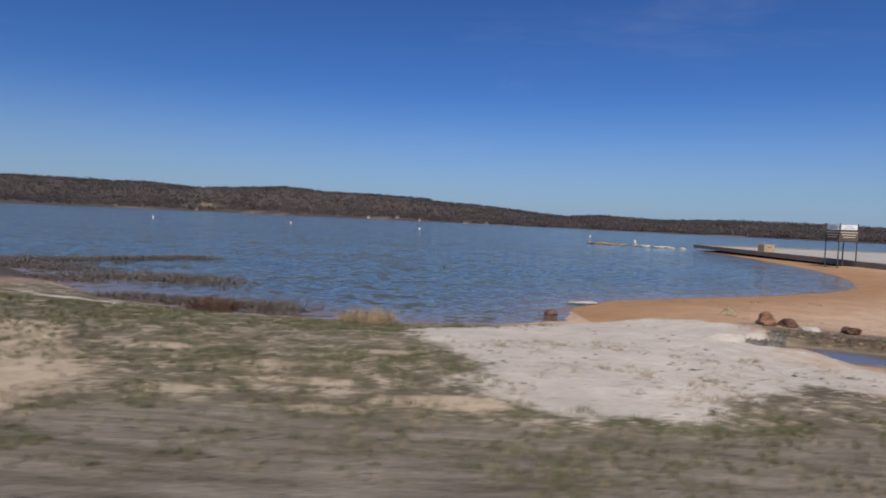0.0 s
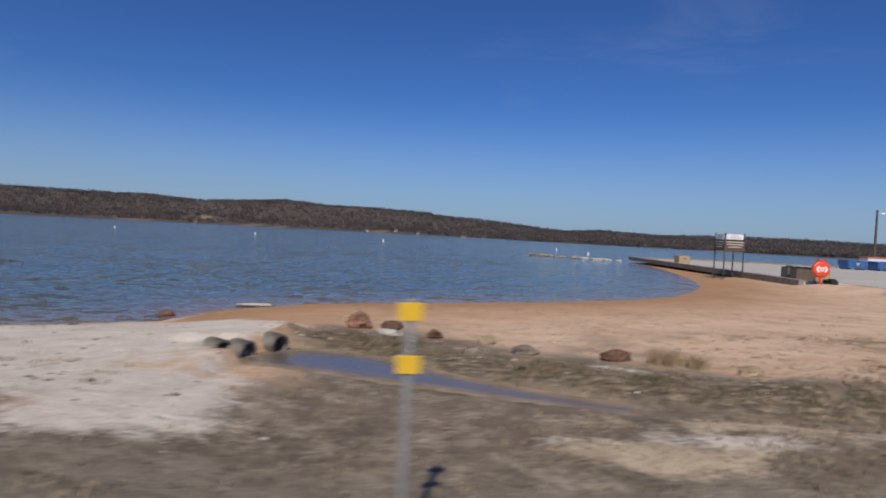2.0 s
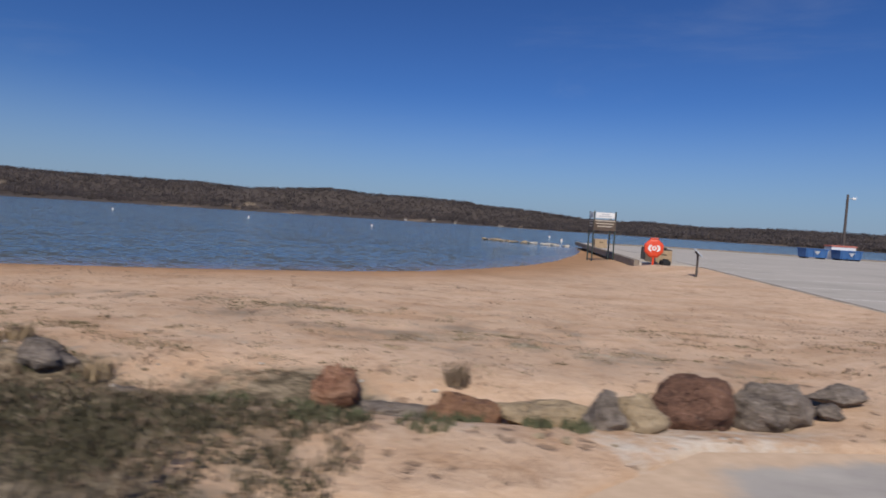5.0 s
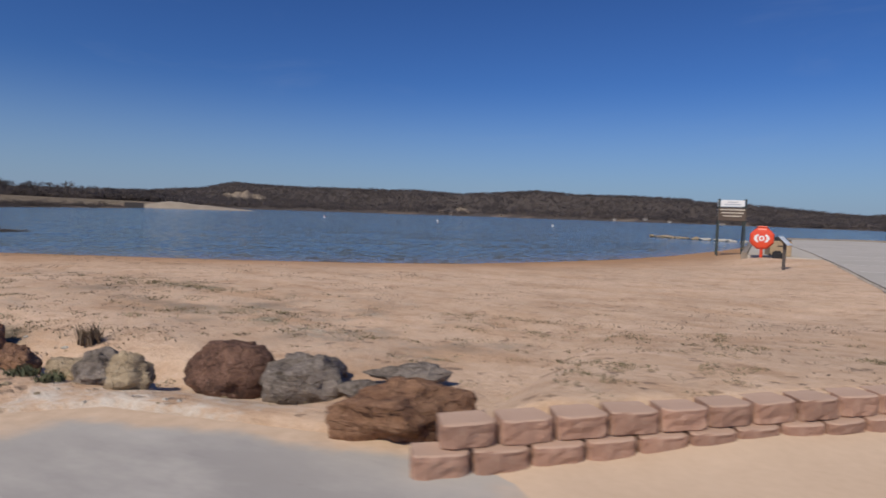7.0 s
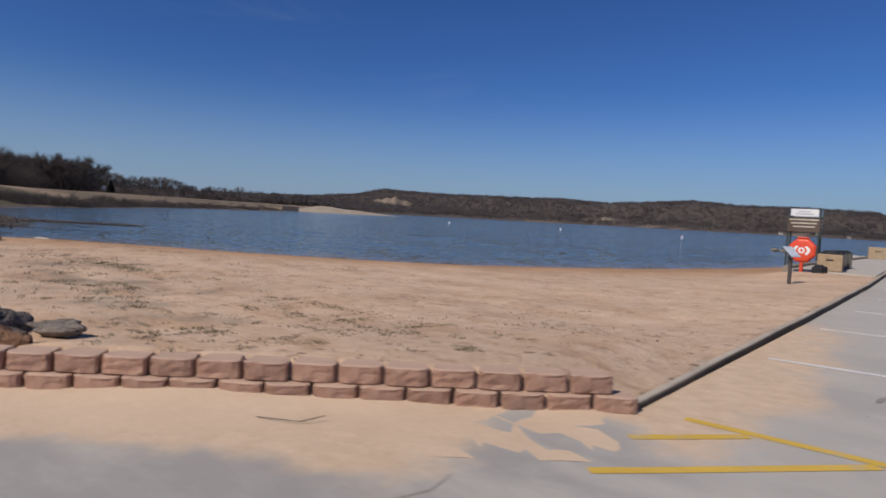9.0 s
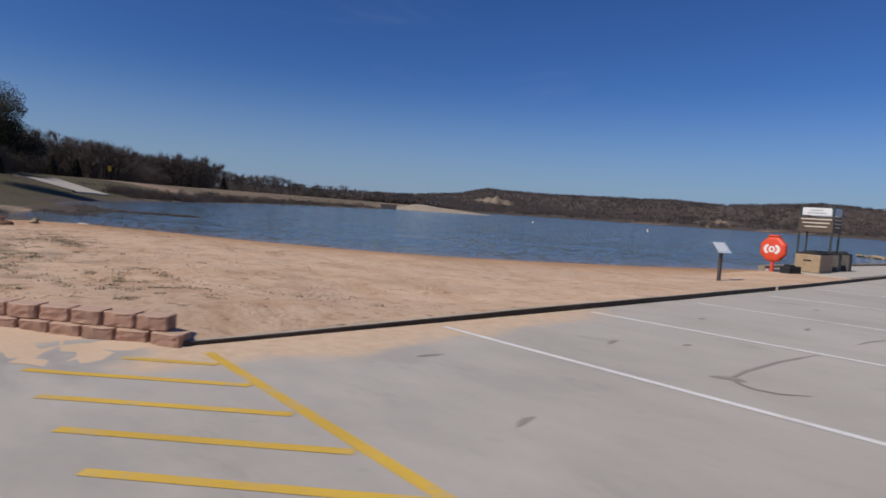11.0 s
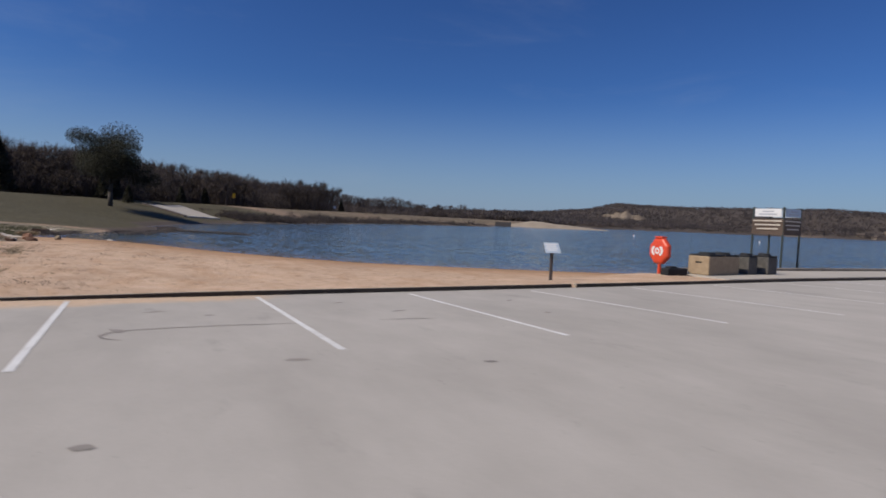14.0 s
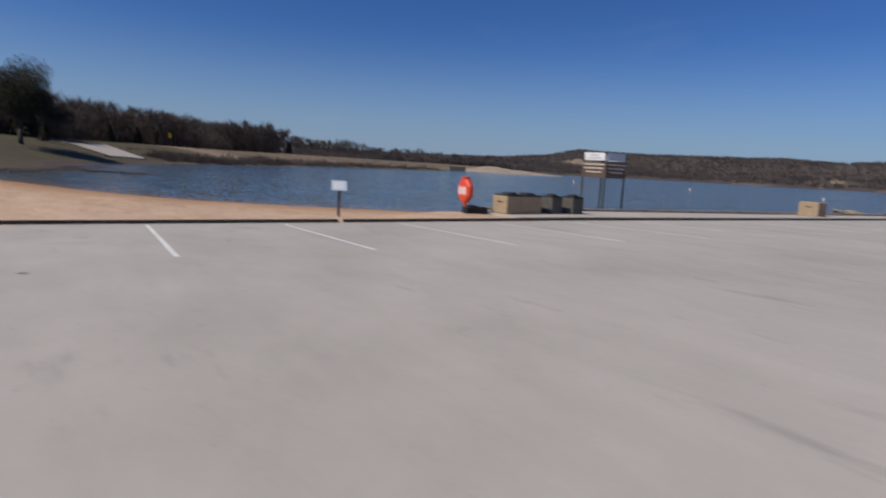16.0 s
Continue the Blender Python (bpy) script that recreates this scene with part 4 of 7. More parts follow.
# ---- parking lot, kerbs, paint ----
def make_lot():
    bm = bmesh.new()
    xs = np.concatenate([np.arange(18, 40, 0.25), np.arange(40, 76, 1.5)])
    ys = np.concatenate([np.arange(-23, 4, 1.5), np.arange(4, 30, 0.25), np.arange(30, 69, 1.5)])
    f = bm.faces.new([bm.verts.new((x, y, 0)) for x, y in LOT])
    if f.normal.z < 0:
        f.normal_flip()
    for k, vals in ((0, xs), (1, ys)):
        for c in vals:
            co, no = [0, 0, 0], [0, 0, 0]
            co[k], no[k] = c, 1
            bmesh.ops.bisect_plane(bm, geom=bm.verts[:] + bm.edges[:] + bm.faces[:], plane_co=co, plane_no=no)
    for vt in bm.verts:
        vt.co.z = float(lot_z(vt.co.x, vt.co.y))
    r = bmesh.ops.extrude_face_region(bm, geom=bm.faces[:])
    for g in r["geom"]:
        if isinstance(g, bmesh.types.BMVert):
            g.co.z -= 0.12
    bmesh.ops.recalc_face_normals(bm, faces=bm.faces[:])
    ob = part("parking_lot", bm, M_LOT)
    me = ob.data
    co = np.empty(len(me.vertices) * 3, np.float32)
    me.vertices.foreach_get("co", co)
    co = co.reshape(-1, 3).astype(float)
    x, y = co[:, 0], co[:, 1]
    k = np.clip(0.5 + poly_sd(x, y, [(24.4, 8.4), (24.75, 7.85), (25.63, 8.30), (26.67, 9.06), (27.27, 9.36), (27.85, 9.62), (28.15, 10.3), (28.38, 11.2), (28.56, 11.9)]) / 1.3, 0, 1)
    k = np.maximum(k, sstep(1.9, 0.1, line_d(x, y, KERB[:2] + [(28.95, 21.0)])) * sstep(23, 14, y) * 0.8)
    k = np.maximum(k, sstep(1.3, 0.1, line_d(x, y, [(18.5, 6.6), (20.3, 7.05), (20.8, 7.5)])) * 0.8)
    k = np.maximum(k, sstep(0.55, 0.0, line_d(x, y, [(20.3, 7.05), (21.4, 8.1), (23.1, 8.45), (24.35, 8.72)])) * 0.8)
    k = k * (1 - 0.8 * np.exp(-(((x - 28.3) / 0.6) ** 2 + ((y - 11.0) / 0.6) ** 2)))
    d = np.zeros((len(x), 4), np.float32)
    d[:, 0] = k
    stain = sstep(1.6, 0.2, line_d(x, y, [(22.6, 7.5), (24.6, 7.0), (27.0, 8.6), (28.6, 10.4)]))
    stain = np.maximum(stain, np.exp(-(((x - 28.4) / 0.7) ** 2 + ((y - 11.0) / 0.6) ** 2)))
    stain = np.maximum(stain, 0.7 * np.exp(-(((x - 30.2) / 1.3) ** 2 + ((y - 13.6) / 0.8) ** 2)))
    stain = np.maximum(stain, 1.0 * np.exp(-(((x - 22.9) / 1.6) ** 2 + ((y - 7.6) / 0.8) ** 2)))
    # broad patch: mostly lens corner falloff put into the colour, partly stained concrete
    stain = np.maximum(stain, 0.45 * sstep(-1.5, 1.0, poly_sd(x, y, [(28.9, 9.5), (29.4, 13.5), (33, 13), (36, 9), (34, 5), (29, 7)])))
    d[:, 1] = np.clip(stain, 0, 1) * 0.55
    d[:, 3] = 1
    at = me.attributes.new("cover_a", 'FLOAT_COLOR', 'POINT')
    at.data.foreach_set("color", d.ravel())
    return tagged(ob, "pale concrete parking lot with blown sand along its edge", "pavement", kind="structure")


make_lot()


def strip_mesh(name, path, width, base, height, mat, bev=0.02, taper=0.0):
    """A kerb along a line: rounded top, its base following the lot."""
    bm = bmesh.new()
    prof = [(-width / 2, -0.25), (-width / 2 + taper, height - bev), (-width / 2 + taper + bev, height), (width / 2 - taper - bev, height), (width / 2 - taper, height - bev), (width / 2, -0.25)]
    rows = []
    for i, (x, y) in enumerate(path):
        a = Vector(path[max(i - 1, 0)])
        b = Vector(path[min(i + 1, len(path) - 1)])
        d = (b - a).normalized()
        nrm = Vector((d.y, -d.x))
        rows.append([bm.verts.new((x + nrm.x * u, y + nrm.y * u, base(x, y) + w)) for u, w in prof])
    for r0, r1 in zip(rows, rows[1:]):
        for k in range(len(prof) - 1):
            bm.faces.new((r0[k], r0[k + 1], r1[k + 1], r1[k]))
    for r in (rows[0], rows[-1]):
        bm.faces.new(r)
    bmesh.ops.recalc_face_normals(bm, faces=bm.faces[:])
    return part(name, bm, mat)


def resample(path, step):
    out = []
    for (ax, ay), (bx, by) in zip(path, path[1:]):
        n = max(1, int(math.hypot(bx - ax, by - ay) / step))
        out += [(ax + (bx - ax) * k / n, ay + (by - ay) * k / n) for k in range(n)]
    return out + [path[-1]]


kpath = resample(KERB, 0.4)
kpath = [(x - 0.085 + 0.006 * math.sin(y * 2.1) + 0.008 * math.sin(y * 0.7), y) for x, y in kpath]
k_cut = [i for i, p in enumerate(kpath) if p[1] > 26.1][0]
kerb_base = lambda x, y: float(lot_z(x, y) - 0.035 - 0.048 * (1 - sstep(12.0, 19.0, y)))
for seg in (kpath[:k_cut], [(kpath[k_cut][0], kpath[k_cut][1] - 0.25)] + kpath[k_cut:]):
    kb = tagged(strip_mesh("kerb", seg, 0.10, kerb_base, 0.122, M_KERB), "weathered concrete kerb between the beach and the lot", "kerb", "kerbs", kind="structure")
    # added strip, no real board: its dark colour deepens the shaded kerb face
    face = strip_mesh("kerb_shade_strip", [(x + 0.064, y) for x, y in seg], 0.026, kerb_base, 0.126, M_KERBSHADE, 0.006)
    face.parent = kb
    face["label"] = "dark strip added for the kerb's shaded lot-side face"
far_kerb = resample([(29.6, 67.35), (74, 67.35)], 3.0)
tagged(strip_mesh("kerb", far_kerb, 0.2, lambda x, y: float(lot_z(x, y)), 0.14, M_EDGE), "weathered concrete kerb along the water", "kerb", "kerbs", kind="structure")

# raised walk along the water and its retaining edge
WALK_W = [(26.40, 31.9), (26.75, 38.5), (27.4, 50.0), (28.35, 67.2)]
walk_z = lambda x, y: float(lot_z(29.2, y)) + 0.10
bm = bmesh.new()
wl = resample(WALK_W, 1.5)
rows = []
for x, y in wl:
    kx = float(np.interp(y, [p[1] for p in KERB], [p[0] for p in KERB])) - 0.17
    z = walk_z(x, y)
    rows.append([bm.verts.new(c) for c in ((x + 0.1, y, z - 0.3), (x + 0.1, y, z), (kx, y, z), (kx, y, z - 0.3))])
for a, b2 in zip(rows, rows[1:]):
    for k in range(3):
        bm.faces.new((a[k], a[k + 1], b2[k + 1], b2[k]))
bm.faces.new(rows[0])
bm.faces.new(rows[-1])
bmesh.ops.recalc_face_normals(bm, faces=bm.faces[:])
tagged(part("walkway", bm, M_WALK), "pale concrete walk between the lot and the water", "pavement", kind="structure")
tagged(strip_mesh("retaining_edge", wl, 0.24, lambda x, y: walk_z(x, y) - 0.02, 0.12, M_EDGE, 0.03), "stained concrete retaining edge above the beach", "retaining wall", kind="structure")


def paint_strip(name, p0, p1, w, mat, label, group):
    p0, p1 = Vector(p0), Vector(p1)
    d = (p1 - p0)
    n = Vector((-d.y, d.x)).normalized() * w / 2
    bm = bmesh.new()
    rows = []
    k = max(2, int(d.length / 0.25))
    for i in range(k + 1):
        c = p0 + d * i / k
        j = 0.06 * w * math.sin(i * 12.9 + p0.x)
        row = []
        for sgn in (1, -1):
            q = c + n * (sgn + j)
            row.append(bm.verts.new((q.x, q.y, float(lot_z(q.x, q.y)) + 0.004)))
        rows.append(row)
    for a, b2 in zip(rows, rows[1:]):
        bm.faces.new((a[1], b2[1], b2[0], a[0]))
    return tagged(part(name, bm, mat), label, "road marking", group, kind="structure")


stall = [((28.89, 15.09), (34.14, 14.95)), ((29.05, 18.13), (34.28, 17.99)), ((29.28, 21.18), (34.47, 21.03)), ((29.46, 24.21), (34.51, 24.24)), ((29.46, 27.4), (34.62, 27.34))]
for k in range(1, 9):
    stall.append(((29.50 + 0.03 * k, 27.4 + 3.06 * k), (34.66 + 0.03 * k, 27.36 + 3.06 * k)))
for a, b2 in stall:
    paint_strip("stall_line", a, b2, 0.085, M_WHITELINE, "worn white painted stall line on concrete", "stall lines")
paint_strip("hatch_line", (28.85, 12.08), (33.6, 11.93), 0.10, M_YELLOWLINE, "worn yellow painted hatch border on concrete", "hatch lines")
for a, b2 in (((28.68, 11.36), (29.35, 12.02)), ((28.72, 10.62), (30.15, 12.03)), ((29.55, 10.6), (30.95, 11.98)), ((30.35, 10.6), (31.75, 11.97)), ((31.1, 10.6), (32.5, 11.95)), ((31.9, 10.6), (33.3, 11.94))):
    b2 = (a[0] + (b2[0] - a[0]) * 0.955, a[1] + (b2[1] - a[1]) * 0.955)
    paint_strip("hatch_line", a, b2, 0.09, M_YELLOWLINE, "worn yellow painted hatch stripe on concrete", "hatch lines")


def floor_mark(name, pts, w, label):
    """A thin dark mark on the concrete along a line."""
    bm = bmesh.new()
    rows = []
    for i, (x, y) in enumerate(pts):
        a, b2 = Vector(pts[max(i - 1, 0)]), Vector(pts[min(i + 1, len(pts) - 1)])
        d = (b2 - a).normalized()
        k = w * (0.25 if i in (0, len(pts) - 1) else 1.0)
        rows.append([bm.verts.new((x - d.y * k * sg, y + d.x * k * sg, float(lot_z(x, y)) + 0.004)) for sg in (0.5, -0.5)])
    for a, b2 in zip(rows, rows[1:]):
        bm.faces.new((a[1], b2[1], b2[0], a[0]))
    return tagged(part(name, bm, M_MARK), label, "mark", kind="structure")


M_MARK = plain_mat("rubber_mark", (0.19, 0.17, 0.152), (0.33, 0.295, 0.265), 0.85, 7.0)
floor_mark("tyre_mark", [(32.9, 15.85), (32.7, 15.66), (32.5, 15.62), (32.32, 15.72), (32.2, 15.9), (32.17, 16.3), (32.2, 17.1), (32.33, 18.0)], 0.045, "curved dark tyre mark on pale concrete")
floor_mark("tyre_mark", [(32.4, 19.2), (32.43, 19.6), (32.55, 20.1)], 0.04, "short dark tyre mark on pale concrete")
floor_mark("oil_stain", [(32.05, 15.72), (32.15, 15.8), (32.28, 15.84), (32.36, 15.83)], 0.13, "small dark oil stain on pale concrete")
floor_mark("crack", [(34.7, 12.6), (35.0, 13.35), (35.2, 13.85), (35.45, 14.46), (35.56, 14.56), (35.7, 14.62)], 0.013, "thin dark crack in pale concrete")
srnd = random.Random(19)
for sx, sy in ((30.6, 16.3), (31.2, 17.0), (30.3, 19.3), (31.6, 19.9), (30.0, 13.9), (31.9, 13.2), (33.1, 12.7), (30.9, 22.6), (32.6, 22.2), (34.6, 17.4), (35.4, 19.2), (36.4, 15.6)):
    ln, ang = srnd.uniform(0.12, 0.4), srnd.uniform(-0.5, 0.5) + 1.57
    floor_mark("oil_stain", [(sx + ln * (t - 0.5) * math.cos(ang) + srnd.uniform(-0.02, 0.02), sy + ln * (t - 0.5) * math.sin(ang)) for t in (0, 0.3, 0.65, 1.0)], srnd.uniform(0.05, 0.11), "small dark smudge on pale concrete")
floor_mark("crack", [(27.6, 8.6), (27.9, 9.1), (28.0, 9.2), (28.2, 9.75), (28.15, 10.0)], 0.011, "thin dark crack in pale concrete")


# ---- block wall ----
def make_block(seed):
    """Split-face concrete block, its back at y = 0.22, rough face towards -y, base at z = 0."""
    rnd = random.Random(seed)
    bm = bmesh.new()
    w, h = 0.172, 0.15
    cols = [-1.0, -0.9, -0.55, -0.15, 0.25, 0.6, 0.9, 1.0]
    levels = [0.0, 0.012, 0.045, 0.085, 0.12, 0.142, 0.15]
    off = Vector((seed * 7.3, 0, seed * 3.1))
    grid = []
    for li, z in enumerate(levels):
        edge = 0.012 if li in (0, len(levels) - 1) else 0.0
        row = []
        for u in cols:
            n = noise.fractal(Vector((u * 1.6, z * 14, 0)) + off, 1.0, 2.0, 3)
            side = 0.030 if abs(u) == 1.0 else (0.006 if abs(u) == 0.9 else -0.008)
            row.append(bm.verts.new((u * w * (1 - edge * 1.2) + rnd.uniform(-0.004, 0.004), side + edge + n * 0.014 + rnd.uniform(-0.004, 0.004), z + (n * 0.005 if edge else 0))))
        row.append(bm.verts.new((w * 0.82, 0.22, z)))
        row.append(bm.verts.new((-w * 0.82, 0.22, z)))
        grid.append(row)
    n = len(grid[0])
    for a, b in zip(grid, grid[1:]):
        for k in range(n):
            bm.faces.new((a[k], a[(k + 1) % n], b[(k + 1) % n], b[k]))
    bm.faces.new(grid[-1])
    bm.faces.new(list(reversed(grid[0])))
    bmesh.ops.recalc_face_normals(bm, faces=bm.faces[:])
    me = bpy.data.meshes.new("block")
    bm.to_mesh(me)
    bm.free()
    me.materials.append(M_BLOCK)
    return me


block_meshes = [make_block(s) for s in range(6)]
wall_dir = (Vector(WALL_B) - Vector(WALL_A))
wall_len = wall_dir.length
wall_dir.normalize()
wall_ang = math.degrees(math.atan2(wall_dir.y, wall_dir.x))
block_wall = empty("block_wall", pose(WALL_A[0], WALL_A[1], 0.216, 0, 0, wall_ang), "low two-course wall of reddish split-face concrete blocks in sand", "retaining wall")
n_blocks = 16
pitch = wall_len / n_blocks
wrnd = random.Random(3)
for course in range(2):
    for k in range(n_blocks - course):
        b = new("block", block_meshes[wrnd.randrange(6)])
        b.parent = block_wall
        u = (k + 0.5 + 0.5 * course) * pitch
        z = 0.0 + 0.035 * (u / wall_len) + course * 0.152
        b.matrix_local = pose(u, 0.03 + 0.06 * course + wrnd.uniform(-0.010, 0.010), z, wrnd.uniform(-1, 1), wrnd.uniform(-1.2, 1.2), wrnd.uniform(-2.5, 2.5))

# sand drifted against the wall's foot
bm = bmesh.new()
rows = []
for i in range(41):
    u = i / 40
    p = Vector(WALL_A) + wall_dir * wall_len * u
    nrm = Vector((wall_dir.y, -wall_dir.x))
    amp = 0.070 * (0.12 + 0.85 * math.exp(-((u - 0.42) / 0.21) ** 2) + 0.12 * math.sin(u * 21))
    row = []
    for dd, hh in ((-0.12, 1.0), (0.0, 0.95), (0.12, 0.62), (0.3, 0.28), (0.6, 0.08), (0.95, -0.10)):
        q = p + nrm * dd
        drop = 0.06 * max(0.0, 1 - u / 0.12) + 0.03 * max(0.0, (u - 0.93) / 0.07)
        row.append(bm.verts.new((q.x, q.y, float(lot_z(q.x, q.y)) + amp * hh - drop + 0.005 * math.sin(u * 50 + dd * 9))))
    rows.append(row)
for a, b2 in zip(rows, rows[1:]):
    for k in range(5):
        bm.faces.new((a[k], b2[k], b2[k + 1], a[k + 1]))
bmesh.ops.recalc_face_normals(bm, faces=bm.faces[:])
M_DRIFT = plain_mat("drifted_sand", (0.50, 0.36, 0.245), (0.63, 0.475, 0.34), 0.95, 4.0, bump=0.2, bdist=0.02)
tagged(part("sand_drift", bm, M_DRIFT, smooth=True), "smooth tan sand drifted against the block wall", "sand", kind="structure")


# ---- boulders ----
def rock_mat(name, c1, c2, stain, bands=0.35):
    """Weathered stone: bedding bands, blotches, dark cracks, pale speckle and grit."""
    m, ns, ls, b = mat_new(name, 0.92, 0.0, 0.25)
    v = n_coord(ns, ls)
    vb = n_coord(ns, ls, (1.2, 1.2, 9.0))
    band = n_noise(ns, ls, vb, 1.3, 5, 0.6)
    blot = n_noise(ns, ls, v, 4.0, 6, 0.68)
    fine = n_noise(ns, ls, v, 32.0, 5, 0.75)
    t = n_math(ns, ls, 'ADD', n_math(ns, ls, 'MULTIPLY', band, bands), n_math(ns, ls, 'MULTIPLY', blot, 0.75 - bands))
    t = n_math(ns, ls, 'ADD', t, n_math(ns, ls, 'MULTIPLY', fine, 0.25))
    mid = tuple((p + q) * 0.5 for p, q in zip(c1, c2))
    col = n_ramp(ns, ls, t, [(0.36, stain), (0.44, c1), (0.52, mid), (0.62, c2)])
    vo = ns.new("ShaderNodeTexVoronoi")
    vo.feature = 'DISTANCE_TO_EDGE'
    vo.inputs["Scale"].default_value = 5.5
    wob = n_mix(ns, ls, 0.16, v, n_noise(ns, ls, v, 6.0, 4, 0.6), 'ADD')
    ls.new(wob, vo.inputs["Vector"])
    crack = n_ramp(ns, ls, vo.outputs["Distance"], [(0.0, (0.45, 0.45, 0.45)), (0.045, (1, 1, 1))])
    col = n_mix(ns, ls, 0.55, col, crack, 'MULTIPLY')
    sp = n_ramp(ns, ls, n_noise(ns, ls, v, 22.0, 3, 0.8), [(0.60, (0, 0, 0)), (0.70, (0.55, 0.55, 0.55))])
    col = n_mix(ns, ls, sp, col, tuple(min(0.62, p * 1.35 + 0.06) for p in c2))
    ls.new(col, b.inputs["Base Color"])
    hgt = n_math(ns, ls, 'ADD', n_math(ns, ls, 'MULTIPLY', band, bands * 2.0), n_math(ns, ls, 'MULTIPLY', blot, 0.7))
    hgt = n_math(ns, ls, 'ADD', hgt, n_math(ns, ls, 'MULTIPLY', fine, 0.25))
    hgt = n_math(ns, ls, 'ADD', hgt, n_math(ns, ls, 'MULTIPLY', crack, 0.25))
    n_bump(ns, ls, b, hgt, 1.0, 0.07)
    return m


R_BROWN = rock_mat("red_brown_stone", (0.105, 0.056, 0.040), (0.23, 0.13, 0.09), (0.055, 0.038, 0.03), 0.15)
R_GREY = rock_mat("grey_stone", (0.135, 0.11, 0.092), (0.32, 0.27, 0.23), (0.07, 0.056, 0.046))
R_ORANGE = rock_mat("rusty_sandstone", (0.19, 0.098, 0.057), (0.37, 0.215, 0.13), (0.09, 0.056, 0.042))
R_TAN = rock_mat("tan_sandstone", (0.31, 0.235, 0.15), (0.47, 0.37, 0.25), (0.19, 0.15, 0.11))
R_RED = rock_mat("red_sandstone", (0.24, 0.115, 0.07), (0.42, 0.25, 0.165), (0.11, 0.065, 0.05), 0.5)
R_PALE = rock_mat("pale_limestone", (0.46, 0.42, 0.37), (0.62, 0.58, 0.52), (0.3, 0.26, 0.22))
M_SLOT = plain_mat("dark_slot", (0.01, 0.01, 0.01), (0.02, 0.02, 0.02), 0.8, 9.0)


def boulder(x, y, sx, sy, sz, mat, label, seed, rz=0.0, z=None, facets=7, sink=0.25, rough=0.18, strata=0.05):
    rnd = random.Random(seed)
    bm = bmesh.new()
    bmesh.ops.create_icosphere(bm, subdivisions=4, radius=0.5)
    planes = []
    for k in range(facets):
        d = Vector((rnd.uniform(-1, 1), rnd.uniform(-1, 1), rnd.uniform(-0.5, 1.0))).normalized()
        planes.append((d, rnd.uniform(0.27, 0.42)))
    off = Vector((seed * 3.7, seed * 1.3, seed * 5.1))
    for v in bm.verts:
        for d, lim in planes:
            e = v.co.dot(d) - lim
            if e > 0:
                v.co -= d * e * 0.85
        n = noise.fractal(v.co * 2.3 + off, 1.0, 2.0, 4)
        n2 = noise.fractal(v.co * 9.0 + off, 0.9, 2.0, 3)
        led = v.co.z * 5.0 + n * 1.6 + seed
        led = (led - math.floor(led))
        v.co += v.co.normalized() * (n * rough * 0.7 + n2 * 0.032 - strata * led * led)
    bmesh.ops.scale(bm, vec=(sx * 1.08, sy * 1.08, sz * 1.25), verts=bm.verts[:])
    ob = part("boulder", bm, mat, smooth=True)
    gz = near_z(x, y) if z is None else z
    ob.matrix_world = pose(x, y, gz + sz * (0.5 - sink), rnd.uniform(-6, 6), rnd.uniform(-6, 6), rz)
    return tagged(ob, label, "rock", "shore boulders")


boulder(21.60, 9.15, 0.84, 0.70, 0.54, R_BROWN, "rounded red-brown boulder with a dark underside", 11, 20, z=0.05, sink=0.05, strata=0.015)
boulder(22.34, 9.25, 0.74, 0.62, 0.54, R_GREY, "pitted grey boulder beside a red-brown one", 12, 10, z=0.07, sink=0.05)
boulder(23.60, 8.72, 1.05, 0.60, 0.40, R_ORANGE, "long rust-orange sandstone slab against the block wall", 13, 52, z=0.26, sink=0.2, facets=7)
boulder(23.15, 9.60, 0.7, 0.32, 0.15, R_GREY, "thin grey stone slab half sunk in sand", 14, 25, z=0.34, sink=0.3)
boulder(22.95, 9.30, 0.42, 0.26, 0.13, R_GREY, "small grey stone between boulders", 15, 60, sink=0.3)
boulder(18.38, 8.82, 0.46, 0.40, 0.40, R_RED, "angular layered red sandstone rock", 16, 10, facets=8, sink=0.15, strata=0.06)
boulder(6.5, 13.4, 0.36, 0.30, 0.22, R_TAN, "tan rock near the shore", 31, 20)
boulder(19.02, 8.55, 0.82, 0.4, 0.22, R_GREY, "flat blue-grey stone slab in sand", 17, 8)
boulder(19.60, 8.45, 0.55, 0.4, 0.32, R_ORANGE, "low rusty orange rock in sand", 18, -15)
boulder(20.28, 8.72, 0.95, 0.45, 0.3, R_TAN, "long tan sandstone rock", 20, 12)
boulder(20.78, 8.50, 0.36, 0.34, 0.38, R_GREY, "upright pale grey rock", 21, 40)
boulder(21.08, 8.55, 0.42, 0.36, 0.36, R_TAN, "blocky tan sandstone rock", 22, 5, facets=9)
boulder(15.62, 8.80, 0.62, 0.42, 0.28, R_GREY, "mottled grey boulder on a dirt bank", 23, 0)
boulder(10.95, 10.35, 0.48, 0.34, 0.20, R_BROWN, "round brown rock on a dirt bank", 24, 0)
boulder(6.74, 12.25, 0.50, 0.40, 0.34, R_RED, "pinkish red sandstone boulder near the shore", 26, 15, facets=8)
boulder(7.30, 12.45, 0.50, 0.36, 0.22, R_BROWN, "dark brown rock near the shore", 27, 40)
boulder(7.30, 11.75, 0.5, 0.34, 0.12, R_PALE, "flat pale limestone slab", 28, 10)
boulder(8.16, 11.75, 0.40, 0.30, 0.18, R_BROWN, "dark brown rock by the ditch", 29, 75)
boulder(9.6, 10.55, 0.4, 0.3, 0.16, R_GREY, "small grey rock on a dirt bank", 30, 20)
